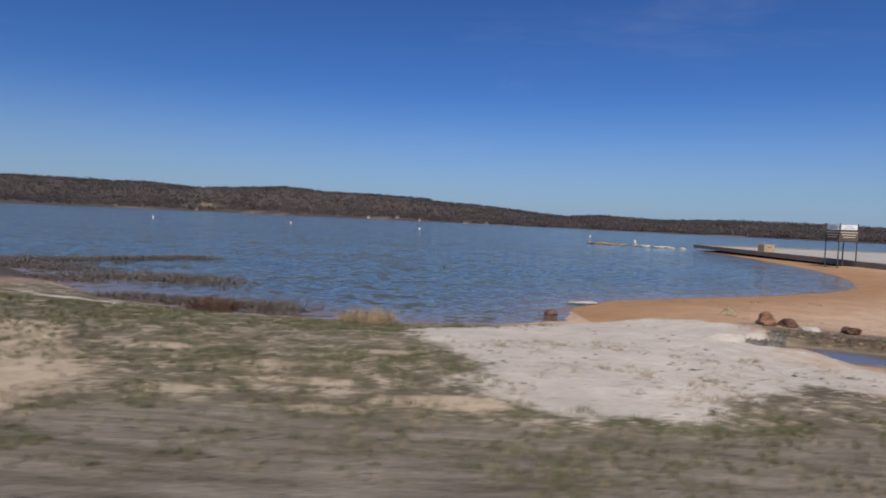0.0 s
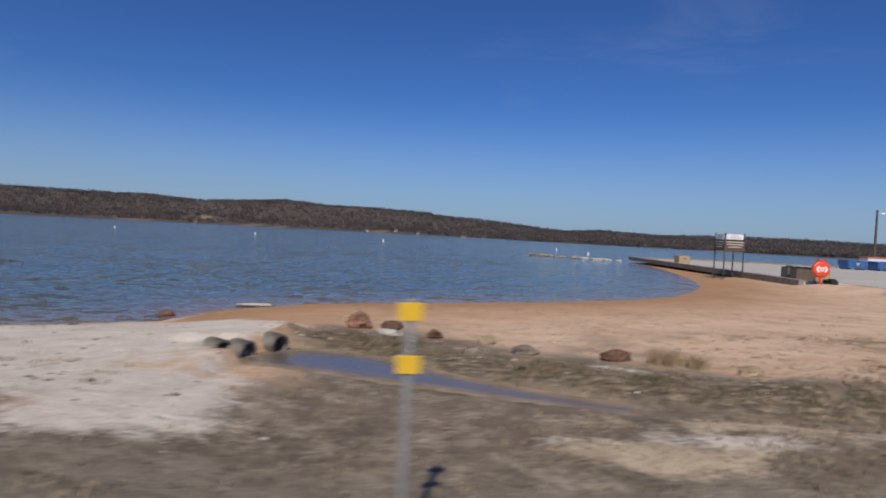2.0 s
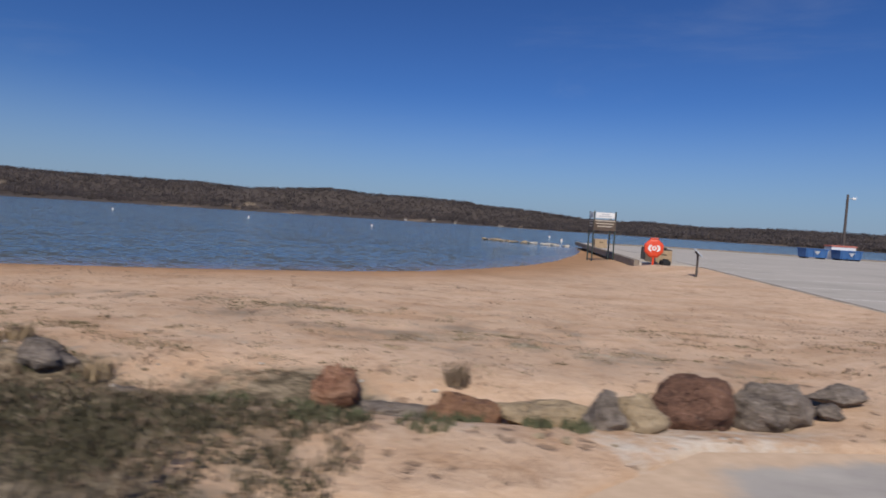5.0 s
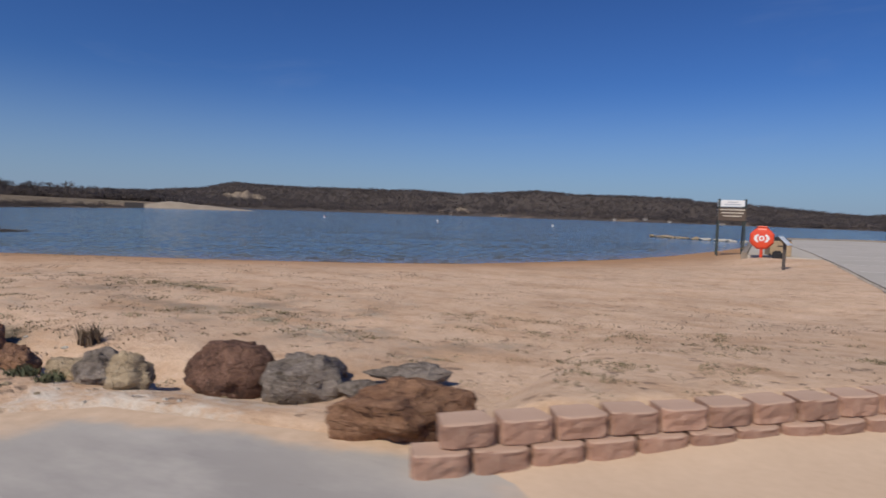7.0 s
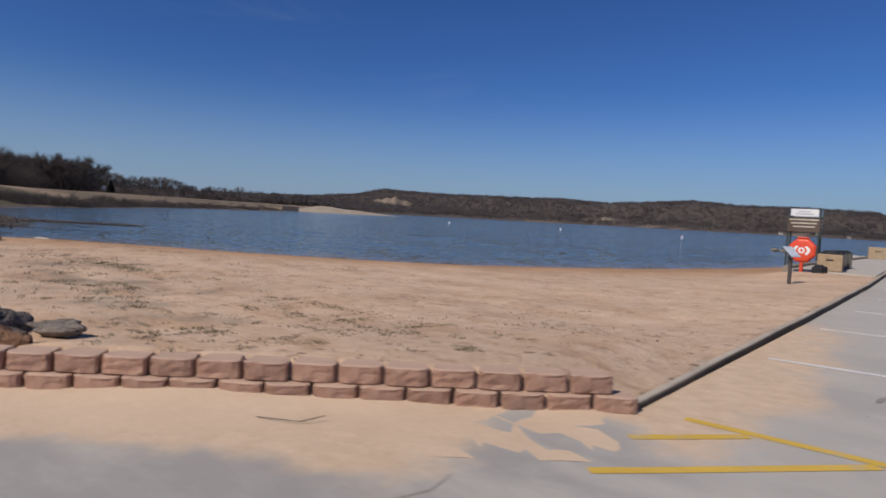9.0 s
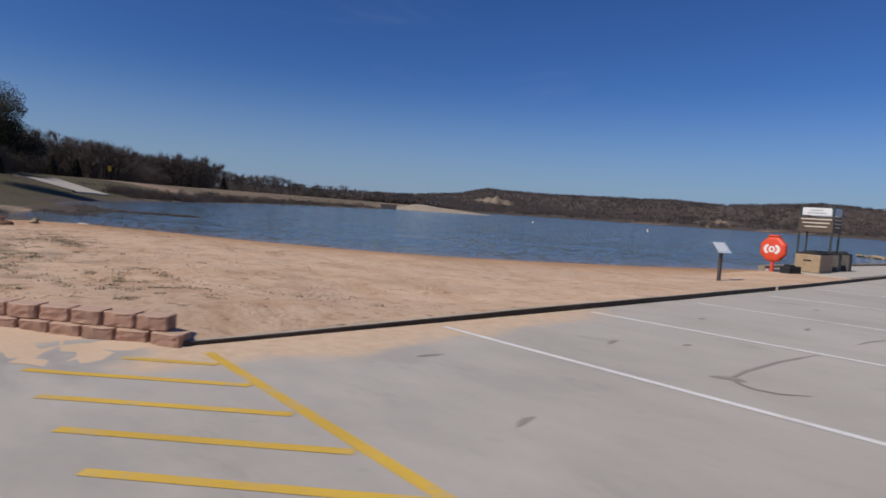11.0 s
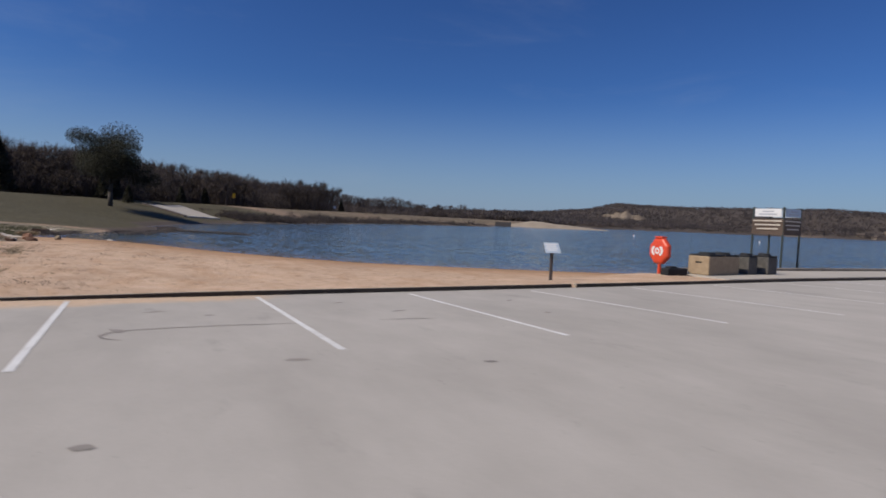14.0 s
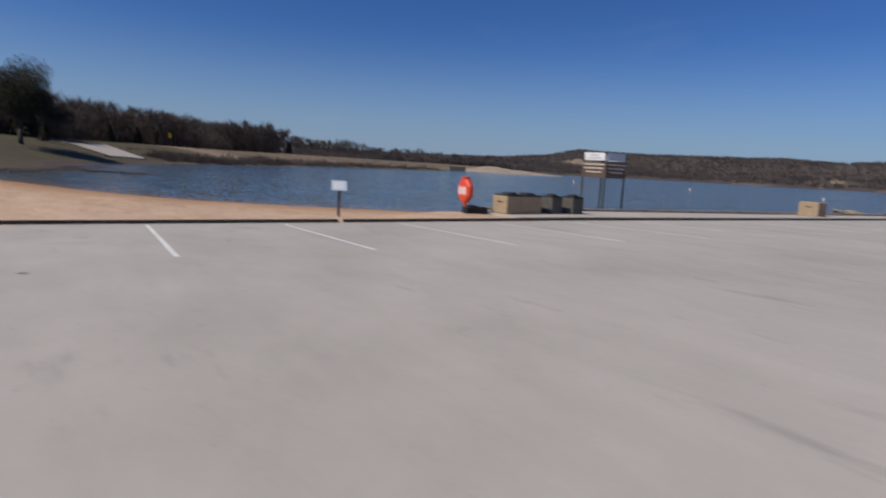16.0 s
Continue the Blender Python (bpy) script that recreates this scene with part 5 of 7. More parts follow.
boulder(9.05, 11.3, 0.34, 0.3, 0.2, R_TAN, "small tan rock on a dirt bank", 33, 50)
boulder(12.6, 9.5, 0.36, 0.3, 0.18, R_TAN, "small tan rock on a dirt bank", 34, 10)
boulder(16.6, 8.5, 0.34, 0.26, 0.14, R_GREY, "small grey stone in dry grass", 35, 10)
boulder(3.75, 15.6, 0.85, 0.3, 0.07, R_PALE, "pale flat stone at the water's edge", 36, 12, z=0.04)
boulder(2.55, 13.6, 0.34, 0.24, 0.14, R_BROWN, "dark stone awash at the water's edge", 37, 12, z=0.0)

# half-sunk driftwood by the wall
bm = bmesh.new()
bm_tube(bm, (26.62, 9.72, 0.275), (26.92, 9.86, 0.285), 0.004, 0.003, 6)
bm_tube(bm, (26.92, 9.86, 0.285), (27.0, 10.02, 0.31), 0.005, 0.003, 5)
tagged(part("stick", bm, M_BARK), "thin dry stick lying on drifted sand", "stick")


# ---- drain pipes ----
def culvert(x, y, z, rz, rad):
    e = empty("drain_pipe", pose(x, y, z, 0, 0, rz) @ pose(0, 0, 0, 94, 0, 0), "weathered corrugated drain pipe with a dark mouth above a puddle", "pipe", "drain pipes")
    bm = bmesh.new()
    prof = [(rad - 0.022, -0.30), (rad - 0.022, 0.0), (rad - 0.012, 0.006), (rad + 0.012, 0.0)]
    for k in range(16):
        prof.append((rad + 0.022 * math.cos(k * 1.571), -0.008 - k * 0.02))
    bm_lathe(bm, prof, 30)
    bmesh.ops.recalc_face_normals(bm, faces=bm.faces[:])
    part("tube", bm, M_PIPE, e, smooth=True)
    # added end cap, no real deposit: the bore's darkness is put into its colour
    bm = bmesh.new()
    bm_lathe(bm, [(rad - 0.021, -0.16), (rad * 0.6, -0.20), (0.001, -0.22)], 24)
    part("murk", bm, M_BORESHADE, e, "near-black cap for the shade inside the pipe", smooth=True)
    return e


# near-black colour painted in for the shade deep in the pipes
M_BORESHADE = plain_mat("pipe_bore_shade", (0.012, 0.010, 0.009), (0.028, 0.023, 0.019), 0.7, 12.0)
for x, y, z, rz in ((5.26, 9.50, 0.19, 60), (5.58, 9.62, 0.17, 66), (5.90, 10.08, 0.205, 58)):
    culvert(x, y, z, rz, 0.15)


# ---- marker post by the road ----
def marker_post(x, y):
    z = near_z(x, y)
    e = empty("marker_post", pose(x, y, z, 0, 0, 8), "slim grey post with two yellow reflector plates on dry ground", "road marker")
    bm = bmesh.new()
    bm_box(bm, 0.045, 0.03, 1.46, (0, 0, 0), 0.006)
    part("post", bm, M_GALV, e)
    for zz, nm in ((1.34, "reflector"), (1.05, "reflector")):
        bm = bmesh.new()
        bm_box(bm, 0.13, 0.006, 0.10, (0, -0.02, zz), 0.002)
        part(nm, bm, M_YELLOW, e, "yellow reflector plate")
    return e


marker_post(8.12, 4.5)


# ---- life ring cabinet ----
def life_ring_cabinet(x, y, rz):
    z = 0.39
    e = empty("life_ring_cabinet", pose(x, y, z, 0, 0, rz), "round orange-red life ring cabinet on a short red post", "life ring")
    bm = bmesh.new()
    bm_tube(bm, (0, 0, -0.1), (0, 0, 0.5), 0.055, 0.055, 12)
    bm_box(bm, 0.2, 0.2, 0.03, (0, 0, 0), 0.008)
    part("post", bm, M_RED, e)
    shell = bmesh.new()
    prof = [(0.0, -0.11), (0.36, -0.11), (0.42, -0.09), (0.45, -0.04), (0.45, 0.03), (0.43, 0.08), (0.36, 0.115), (0.2, 0.13), (0.0, 0.135)]
    m = pose(0, 0, 0.84, 90, 0, 0)
    bm_lathe(shell, prof, 8, m @ pose(0, 0, 0, 0, 0, 22.5) )
    bmesh.ops.remove_doubles(shell, verts=shell.verts[:], dist=0.002)
    bmesh.ops.recalc_face_normals(shell, faces=shell.faces[:])
    sh = part("shell", shell, M_RED, e, "orange-red moulded shell")
    bv = sh.modifiers.new("round", 'BEVEL')
    bv.width, bv.segments, bv.limit_method, bv.angle_limit = 0.03, 3, 'ANGLE', radians(20)
    bm = bmesh.new()
    bm_box(bm, 0.34, 0.22, 0.06, (0, 0, 1.25), 0.02)
    part("cap", bm, M_RED, e)
    for sgn in (-1, 1):
        bm = bmesh.new()
        rows = []
        for k in range(13):
            a = radians(-58 + 116 * k / 12)
            rows.append([bm.verts.new((sgn * r * math.cos(a), yy, 0.84 + 0.72 * r * math.sin(a))) for r, yy in ((0.17, -0.139), (0.265, -0.133), (0.265, -0.120), (0.17, -0.120))])
        for a, b in zip(rows, rows[1:]):
            for k in range(4):
                bm.faces.new((a[k], a[(k + 1) % 4], b[(k + 1) % 4], b[k]))
        bm.faces.new(rows[0])
        bm.faces.new(rows[-1])
        bmesh.ops.recalc_face_normals(bm, faces=bm.faces[:])
        part("printed_arc", bm, M_WHITE, e, "white curved bracket mark")
    bm = bmesh.new()
    bm_lathe(bm, [(0.045, 0.137), (0.105, 0.136), (0.105, 0.125), (0.045, 0.125), (0.045, 0.137)], 20, m)
    part("printed_ring", bm, M_WHITE, e, "white ring mark")
    return e


life_ring_cabinet(26.95, 31.25, -6)


# ---- low information sign ----
def info_sign(x, y, rz):
    z = 0.318
    e = empty("information_sign", pose(x, y, z, 0, 0, rz), "low angled information panel on one dark post in sand", "sign")
    bm = bmesh.new()
    bm_box(bm, 0.08, 0.08, 1.0, (0, 0, -0.12), 0.01)
    part("post", bm, M_POST, e)
    tilt = pose(0, 0, 0.95, 44, 0, 0)
    bm = bmesh.new()
    bm_box(bm, 0.46, 0.36, 0.02, (0, 0, -0.012), 0.006)
    bmesh.ops.transform(bm, matrix=tilt, verts=bm.verts[:])
    part("tray", bm, M_POST, e)
    bm = bmesh.new()
    bm_box(bm, 0.44, 0.40, 0.010, (0, 0, 0.009), 0.002)
    bmesh.ops.transform(bm, matrix=tilt, verts=bm.verts[:])
    panel = part("panel", bm, M_PANELGREY, e, "pale blue-grey printed panel")
    for k in range(4):
        bm = bmesh.new()
        bm_box(bm, 0.36 - 0.07 * (k % 2), 0.045, 0.003, (-0.02, 0.13 - 0.075 * k, 0.0195), 0)
        bmesh.ops.transform(bm, matrix=tilt, verts=bm.verts[:])
        part("print_bar", bm, M_WHITE, panel)
    bm = bmesh.new()
    bm_box(bm, 0.18, 0.20, 0.06, (0, 0, -0.08), 0.01)
    bmesh.ops.transform(bm, matrix=tilt, verts=bm.verts[:])
    part("bracket", bm, M_POST, e)
    return e


info_sign(27.33, 26.5, 68)


# ---- notice stand with boards on its sides ----
def notice_stand(x, y, rz):
    zb = near_z(x, y)
    e = empty("notice_stand", pose(x, y, zb, 0, 0, rz), "four-legged steel stand with white notices over brown slatted boards", "notice board")
    half = 0.60
    top = 2.92 - zb
    for sx in (-1, 1):
        for sy in (-1, 1):
            bm = bmesh.new()
            bm_tube(bm, (sx * half, sy * half, -0.15), (sx * half, sy * half, top + 0.04), 0.042, 0.042, 10)
            bm_tube(bm, (sx * half, sy * half, top + 0.04), (sx * half, sy * half, top + 0.07), 0.05, 0.03, 10)
            part("leg", bm, M_STEEL, e)
    for k in range(4):
        ang = 90 * k
        rot = pose(0, 0, 0, 0, 0, ang)
        bm = bmesh.new()
        bm_box(bm, 1.06, 0.025, 0.31, (0, -half - 0.035, top - 0.31), 0.004)
        bmesh.ops.transform(bm, matrix=rot, verts=bm.verts[:])
        face = part("notice", bm, M_WHITE if k in (0, 3) else M_PANELGREY, e, "white printed notice plate")
        bm = bmesh.new()
        for j, ln in enumerate((0.46, 0.72)):
            bm_box(bm, ln, 0.004, 0.05, (0, -half - 0.052, top - 0.13 - 0.11 * j), 0)
        bmesh.ops.transform(bm, matrix=rot, verts=bm.verts[:])
        part("print_bars", bm, M_INK, face)
        for j in range(4):
            bm = bmesh.new()
            bm_box(bm, 1.24, 0.035, 0.145, (0, -half - 0.03, top - 0.55 - 0.155 * j), 0.006)
            bmesh.ops.transform(bm, matrix=rot, verts=bm.verts[:])
            slat = part("slat", bm, M_BOARD, e)
            if j < 3:
                bm = bmesh.new()
                bm_box(bm, (1.14, 1.02, 0.84)[j], 0.004, 0.048, (0, -half - 0.05, top - 0.50 - 0.155 * j), 0)
                bmesh.ops.transform(bm, matrix=rot, verts=bm.verts[:])
                part("letter_bar", bm, M_LETTER, slat, "cream lettering bar")
    return e


notice_stand(25.93, 38.93, 3)


# ---- litter bins ----
def litter_bin(x, y, z, w, d, h, rz, mat, label, lids=1, slot=True):
    e = empty("litter_bin", pose(x, y, z, 0, 0, rz), label, "bin", "litter bins")
    bm = bmesh.new()
    bm_box(bm, w, d, h, (0, 0, 0), 0.03)
    body = part("body", bm, mat, e)
    if slot:
        bm = bmesh.new()
        bm_box(bm, w * 0.3, 0.012, 0.05, (0, -d / 2 - 0.002, h * 0.62), 0.004)
        part("opening", bm, M_SLOT, body, "dark slot")
    for k in range(lids):
        yc = (k - (lids - 1) / 2) * d / max(lids, 1)
        bm = bmesh.new()
        bm_box(bm, w * 0.96, d / lids * 0.94, 0.05, (0, yc, h), 0.015)
        bm_tube(bm, (0, yc, h + 0.05), (0, yc, h + 0.12), min(w, d / lids) * 0.36, min(w, d / lids) * 0.3, 16)
        part("lid", bm, M_BLACK, e, "black plastic lid")
    return e


wz = lambda y: walk_z(27, y)
litter_bin(27.64, 33.0, wz(33.0), 0.76, 1.62, 0.60, 3, M_TAN, "long tan aggregate double litter bin with black lids", lids=2)
litter_bin(27.72, 34.50, wz(34.3), 0.56, 0.56, 0.58, 6, M_TANDARK, "dark grey litter bin on the walk", slot=False)
litter_bin(27.78, 35.45, wz(35.2), 0.6, 0.6, 0.58, 6, M_TANDARK, "dark grey litter bin at the end of a row", slot=False)
litter_bin(28.1, 51.9, wz(51.9), 0.95, 0.95, 0.70, 4, M_TAN, "square tan aggregate litter bin alone on the walk", lids=0)

bm = bmesh.new()
bm_box(bm, 0.84, 0.34, 0.24, (0, 0, 0), 0.05, seg=3)
bm_box(bm, 0.30, 0.24, 0.08, (-0.12, 0, 0.22), 0.03, seg=2)
ob = part("ballast_block", bm, M_BLACK)
ob.matrix_world = pose(27.5, 31.3, near_z(27.5, 31.3) - 0.02, 0, 0, 86)
tagged(ob, "low black block on sand beside the bins", "block")


# ---- skips, kiosk shed and lamp post at the lot's far side ----
def skip(x, y, rz):
    e = empty("skip", pose(x, y, float(lot_z(x, y)), 0, 0, rz), "blue steel waste skip with a pale triangle mark", "skip", "skips")
    bm = bmesh.new()
    bm_box(bm, 2.1, 1.4, 0.78, (0, 0, 0.12), 0.03)
    for v in bm.verts:
        if v.co.z < 0.3:
            v.co.x *= 0.95
            v.co.y *= 0.9
    body = part("body", bm, M_BLUE, e)
    for sx in (-0.85, -0.3, 0.3, 0.85):
        bm = bmesh.new()
        bm_box(bm, 0.07, 0.06, 0.70, (sx, -0.71, 0.15), 0.01)
        part("rib", bm, M_BLUE, body)
    bm = bmesh.new()
    bm_box(bm, 2.2, 1.5, 0.09, (0, 0, 0.86), 0.02)
    part("rim", bm, M_BLUE, e)
    bm = bmesh.new()
    vs = [bm.verts.new(c) for c in ((-0.3, -0.735, 0.72), (0.3, -0.735, 0.72), (0, -0.735, 0.36))]
    f = bm.faces.new(vs)
    bmesh.ops.solidify(bm, geom=[f], thickness=0.008)
    part("mark", bm, M_WHITE, body, "white triangle mark")
    for sx in (-0.8, 0.8):
        bm = bmesh.new()
        bm_box(bm, 0.18, 1.2, 0.12, (sx, 0, 0), 0.01)
        part("skid", bm, M_BLACK, e)
    return e


skip(49.6, 62.6, 6)
skip(52.75, 62.8, 6)


def lake_shed(x, y):
    z = float(lot_z(x, y))
    e = empty("pay_box", pose(x, y, z, 0, 0, 3), "small white metal box with a red top band", "kiosk")
    bm = bmesh.new()
    bm_box(bm, 2.3, 1.2, 1.22, (0, 0, 0), 0.03)
    part("body", bm, M_WHITE, e)
    bm = bmesh.new()
    bm_box(bm, 2.4, 1.3, 0.16, (0, 0, 1.22), 0.03)
    part("top_band", bm, plain_mat("faded_red_band", (0.42, 0.12, 0.08), (0.55, 0.2, 0.15), 0.6, 4.0), e, "faded red top band")
    return e


lake_shed(52.9, 64.2)


def lamp_post(x, y, h, r):
    z = float(lot_z(x, y))
    e = empty("street_lamp", pose(x, y, z, 0, 0, -20), "tall dark lamp post with one small lamp head", "street lamp")
    bm = bmesh.new()
    bm_tube(bm, (0, 0, 0), (0, 0, h), r, r * 0.75, 12)
    bm_box(bm, 0.4, 0.4, 0.08, (0, 0, 0), 0.02)
    part("pole", bm, M_POST, e)
    bm = bmesh.new()
    bm_tube(bm, (0, 0, h - 0.42), (0.5, 0, h - 0.36), 0.04, 0.035, 8)
    part("arm", bm, M_GALV, e)
    bm = bmesh.new()
    bm_box(bm, 0.34, 0.24, 0.2, (0.55, 0, h - 0.5), 0.04)
    part("lamp_head", bm, M_WHITE, e, "white lamp head")
    return e


lamp_post(54.15, 66.0, 6.45, 0.14)


# ---- on the water ----
def buoy(x, y, tall):
    e = empty("buoy", pose(x, y, 0, 2, -3, 0), "white marker buoy floating on the lake", "buoy", "buoys")
    bm = bmesh.new()
    bm_lathe(bm, [(0.0, -0.3), (0.14, -0.25), (0.16, 0.0), (0.15, tall * 0.55), (0.12, tall * 0.9), (0.07, tall), (0.0, tall + 0.02)], 14)
    part("float", bm, M_BUOY, e, smooth=True)
    bm = bmesh.new()
    bm_lathe(bm, [(0.157, tall * 0.62), (0.165, tall * 0.64), (0.165, tall * 0.72), (0.155, tall * 0.74)], 14)
    part("band", bm, M_RED, e, "orange band")
    return e


for x, y in ((-57.2, 118.5), (-31.8, 125.6), (-4.7, 121.7), (30.7, 124.5), (29.5, 91.6)):
    buoy(x, y, 0.42)

brnd = random.Random(8)
for k in range(24):
    u = k / 23
    x, y = 27.7 + (18.6 - 27.7) * u, 68.4 + (75.5 - 68.4) * u
    if 0.48 < u < 0.58:
        continue
    boulder(x + brnd.uniform(-0.3, 0.3), y + brnd.uniform(-0.3, 0.3), brnd.uniform(0.7, 1.3), brnd.uniform(0.4, 0.7), brnd.uniform(0.2, 0.34), R_PALE if k < 11 else R_TAN,
            "pale riprap stone awash off the end of the walk", 60 + k, brnd.uniform(0, 180), z=0.02, sink=0.3)


# ---- plants ----
def blades_mesh(bm_v, bm_f, x, y, z, n, h, spread_r, lean, rnd, width=0.008):
    """Adds n tapering blades to plain lists."""
    for k in range(n):
        a = rnd.uniform(0, 6.283)
        r = spread_r * math.sqrt(rnd.random())
        bx, by = x + r * math.cos(a), y + r * math.sin(a)
        hh = h * rnd.uniform(0.55, 1.15)
        la = rnd.uniform(0, 6.283)
        lx, ly = lean * hh * math.cos(la) * rnd.random(), lean * hh * math.sin(la) * rnd.random()
        px, py = -math.sin(la) * width, math.cos(la) * width
        i = len(bm_v)
        bm_v += [(bx - px, by - py, z - 0.01), (bx + px, by + py, z - 0.01), (bx + lx * 0.45 + px * 0.7, by + ly * 0.45 + py * 0.7, z + hh * 0.6),
                 (bx + lx * 0.45 - px * 0.7, by + ly * 0.45 - py * 0.7, z + hh * 0.6), (bx + lx, by + ly, z + hh)]
        bm_f += [(i, i + 1, i + 2, i + 3), (i + 3, i + 2, i + 4)]


def from_lists(name, v, f, mat, smooth=False):
    me = bpy.data.meshes.new(name)
    me.from_pydata(v, [], f)
    me.update()
    me.materials.append(mat)
    return new(name, me)


def scatter(name, label, category, mat, region, count, n, h, r, lean, seed, dens=None, width=0.008):
    rnd = random.Random(seed)
    (x0, x1), (y0, y1) = region
    xs = np.array([rnd.uniform(x0, x1) for _ in range(count)])
    ys = np.array([rnd.uniform(y0, y1) for _ in range(count)])
    zs = land_z(xs, ys)
    keep = np.array([rnd.random() for _ in range(count)]) < (dens(xs, ys) if dens else 1.0)
    keep &= (zs > 0.02) & (poly_sd(xs, ys, LOT) < -0.1)
    v, f = [], []
    for x, y, z in zip(xs[keep], ys[keep], zs[keep]):
        blades_mesh(v, f, float(x), float(y), float(z), n, h * rnd.uniform(0.6, 1.4), r, lean, rnd, width)
    return tagged(from_lists(name, v, f, mat), label, category, kind="stuff")


def d_meadow(x, y):
    return np.clip(0.5 + fnoise(x, y, 1.6) * 1.3, 0, 1) * (x < 4.6) * (poly_sd(x, y, [(-0.3, 8.6), (0.9, 5.0), (4, 5.2), (6, 9), (4.6, 12.6), (-0.6, 10.2)]) < 0.2)


def d_strip(x, y):
    return sstep(-0.5, 0.5, poly_sd(x, y, [(13.5, 7.2), (14.4, 6.6), (16.2, 6.2), (17.8, 6.6), (18.4, 7.1), (18.5, 7.8), (17.9, 8.1), (16.4, 8.0), (15.2, 8.1), (14.0, 7.9)]) + 0.9 * fnoise(x, y, 0.9))


def d_beach(x, y):
    k = np.zeros_like(x)
    for cx, cy, wx, wy in WEEDS:
        k = np.maximum(k, np.exp(-((x - cx) / wx) ** 2 - ((y - cy) / wy) ** 2))
    return np.clip(k * 1.2 + 0.02 + 0.10 * fnoise(x, y, 2.4), 0, 1) * sstep(4.0, 6.0, -poly_sd(x, y, LAKE)) * (y > 8)


scatter("grass", "short patchy green winter grass beside the road", "grass", M_WEED, ((-8.5, 5), (3.4, 11.5)), 5200, 9, 0.055, 0.10, 0.9, 1, d_meadow)
scatter("dry_grass", "short straw-coloured dead grass beside the road", "grass", M_STRAW, ((-8.5, 19), (3.4, 9)), 5000, 6, 0.05, 0.11, 1.4, 2, lambda x, y: np.clip(0.4 + fnoise(x + 50, y, 1.4) * 1.2, 0, 1) * (poly_sd(x, y, PUDDLE) < -0.5))
scatter("turf", "dark green turf strip along the dirt bank", "grass", M_TURF, ((11.5, 19), (5.9, 8.6)), 3800, 11, 0.052, 0.10, 1.1, 3, d_strip)
scatter("dead_turf", "dead brown grass mixed into a turf strip", "grass", M_DEBRIS, ((11, 19), (5.2, 8.6)), 2600, 9, 0.06, 0.10, 1.2, 13, lambda x, y: np.clip(0.45 + fnoise(x, y + 7, 0.7), 0, 1) * (poly_sd(x, y, PUDDLE) < -0.5) * (0.15 + 0.85 * sstep(12.8, 14.6, x)))
scatter("beach_weeds", "sparse grey-green weeds scattered over the sand", "weeds", M_BEACHWEED, ((7, 27), (8.5, 15)), 6000, 9, 0.018, 0.13, 3.4, 4, d_beach, 0.007)
scatter("beach_litter", "bits of dark plant litter scattered over the sand", "plant litter", M_DEBRIS, ((6, 28), (8.5, 18)), 3400, 6, 0.014, 0.16, 4.5, 5, lambda x, y: np.clip(0.2 + 1.2 * fnoise(x, y + 30, 1.3), 0, 1), 0.010)


# low weed patches that stand out on the sand
PATCHES = ((15.4, 12.75, 0.34, 0.22), (16.2, 12.85, 0.40, 0.24), (17.0, 12.9, 0.42, 0.24), (14.5, 9.8, 0.26, 0.16), (14.8, 10.1, 0.26, 0.15),
           (14.3, 11.4, 0.16, 0.10), (16.5, 9.5, 0.34, 0.12), (17.5, 9.75, 0.16, 0.08), (18.8, 11.2, 0.24, 0.14), (19.6, 11.45, 0.26, 0.14),
           (20.2, 11.75, 0.22, 0.14), (20.9, 10.75, 0.14, 0.08), (23.5, 12.45, 0.16, 0.10), (25.85, 12.15, 0.16, 0.08), (22.8, 11.7, 0.09, 0.06))


def d_patch(x, y):
    k = np.zeros_like(x)
    for cx, cy, wx, wy in PATCHES:
        k = np.maximum(k, np.exp(-((x - cx) / wx) ** 2 - ((y - cy) / wy) ** 2))
    spots = sstep(0.24, 0.40, fnoise(x + 9, y * 1.6, 0.33)) * 0.5
    return np.clip(k * (0.75 + 0.9 * fnoise(x, y, 0.25)) + spots * (x > 12) * (y < 13.5), 0, 1)


scatter("weed_patches", "low olive-brown weed patches on the sand", "weeds", M_PATCHWEED, ((12, 27), (9, 14)), 15000, 9, 0.016, 0.085, 3.2, 21, d_patch, 0.007)


def d_ridge(x, y):
    return np.clip(1.1 - line_d(x, y, [(6.6, 10.9), (7.8, 10.4), (8.8, 9.6), (10.2, 9.1), (12.2, 8.6), (14.4, 8.5), (16.8, 8.3)]) / 0.75, 0, 1) * np.clip(0.5 + fnoise(x, y, 0.9), 0, 1)


scatter("bank_weeds", "brown dead weeds along a dirt bank", "weeds", M_DEBRIS, ((6, 18), (7.4, 12.5)), 4200, 14, 0.06, 0.15, 1.6, 6, d_ridge, 0.007)
scatter("bank_greenery", "dull green weeds along a dirt bank", "weeds", M_WEED, ((6, 18), (7.4, 12.5)), 1100, 14, 0.055, 0.15, 1.5, 7, d_ridge, 0.007)


def clump(name, x, y, z, n, h, r, mat, label, seed, lean=0.7, width=0.009, category="grass clump"):
    v, f = [], []
    rnd = random.Random(seed)
    blades_mesh(v, f, 0, 0, 0, n, h, r, lean, rnd, width)
    ob = from_lists(name, v, f, mat)
    ob.matrix_world = Matrix.Translation((x, y, z))
    return tagged(ob, label, category)


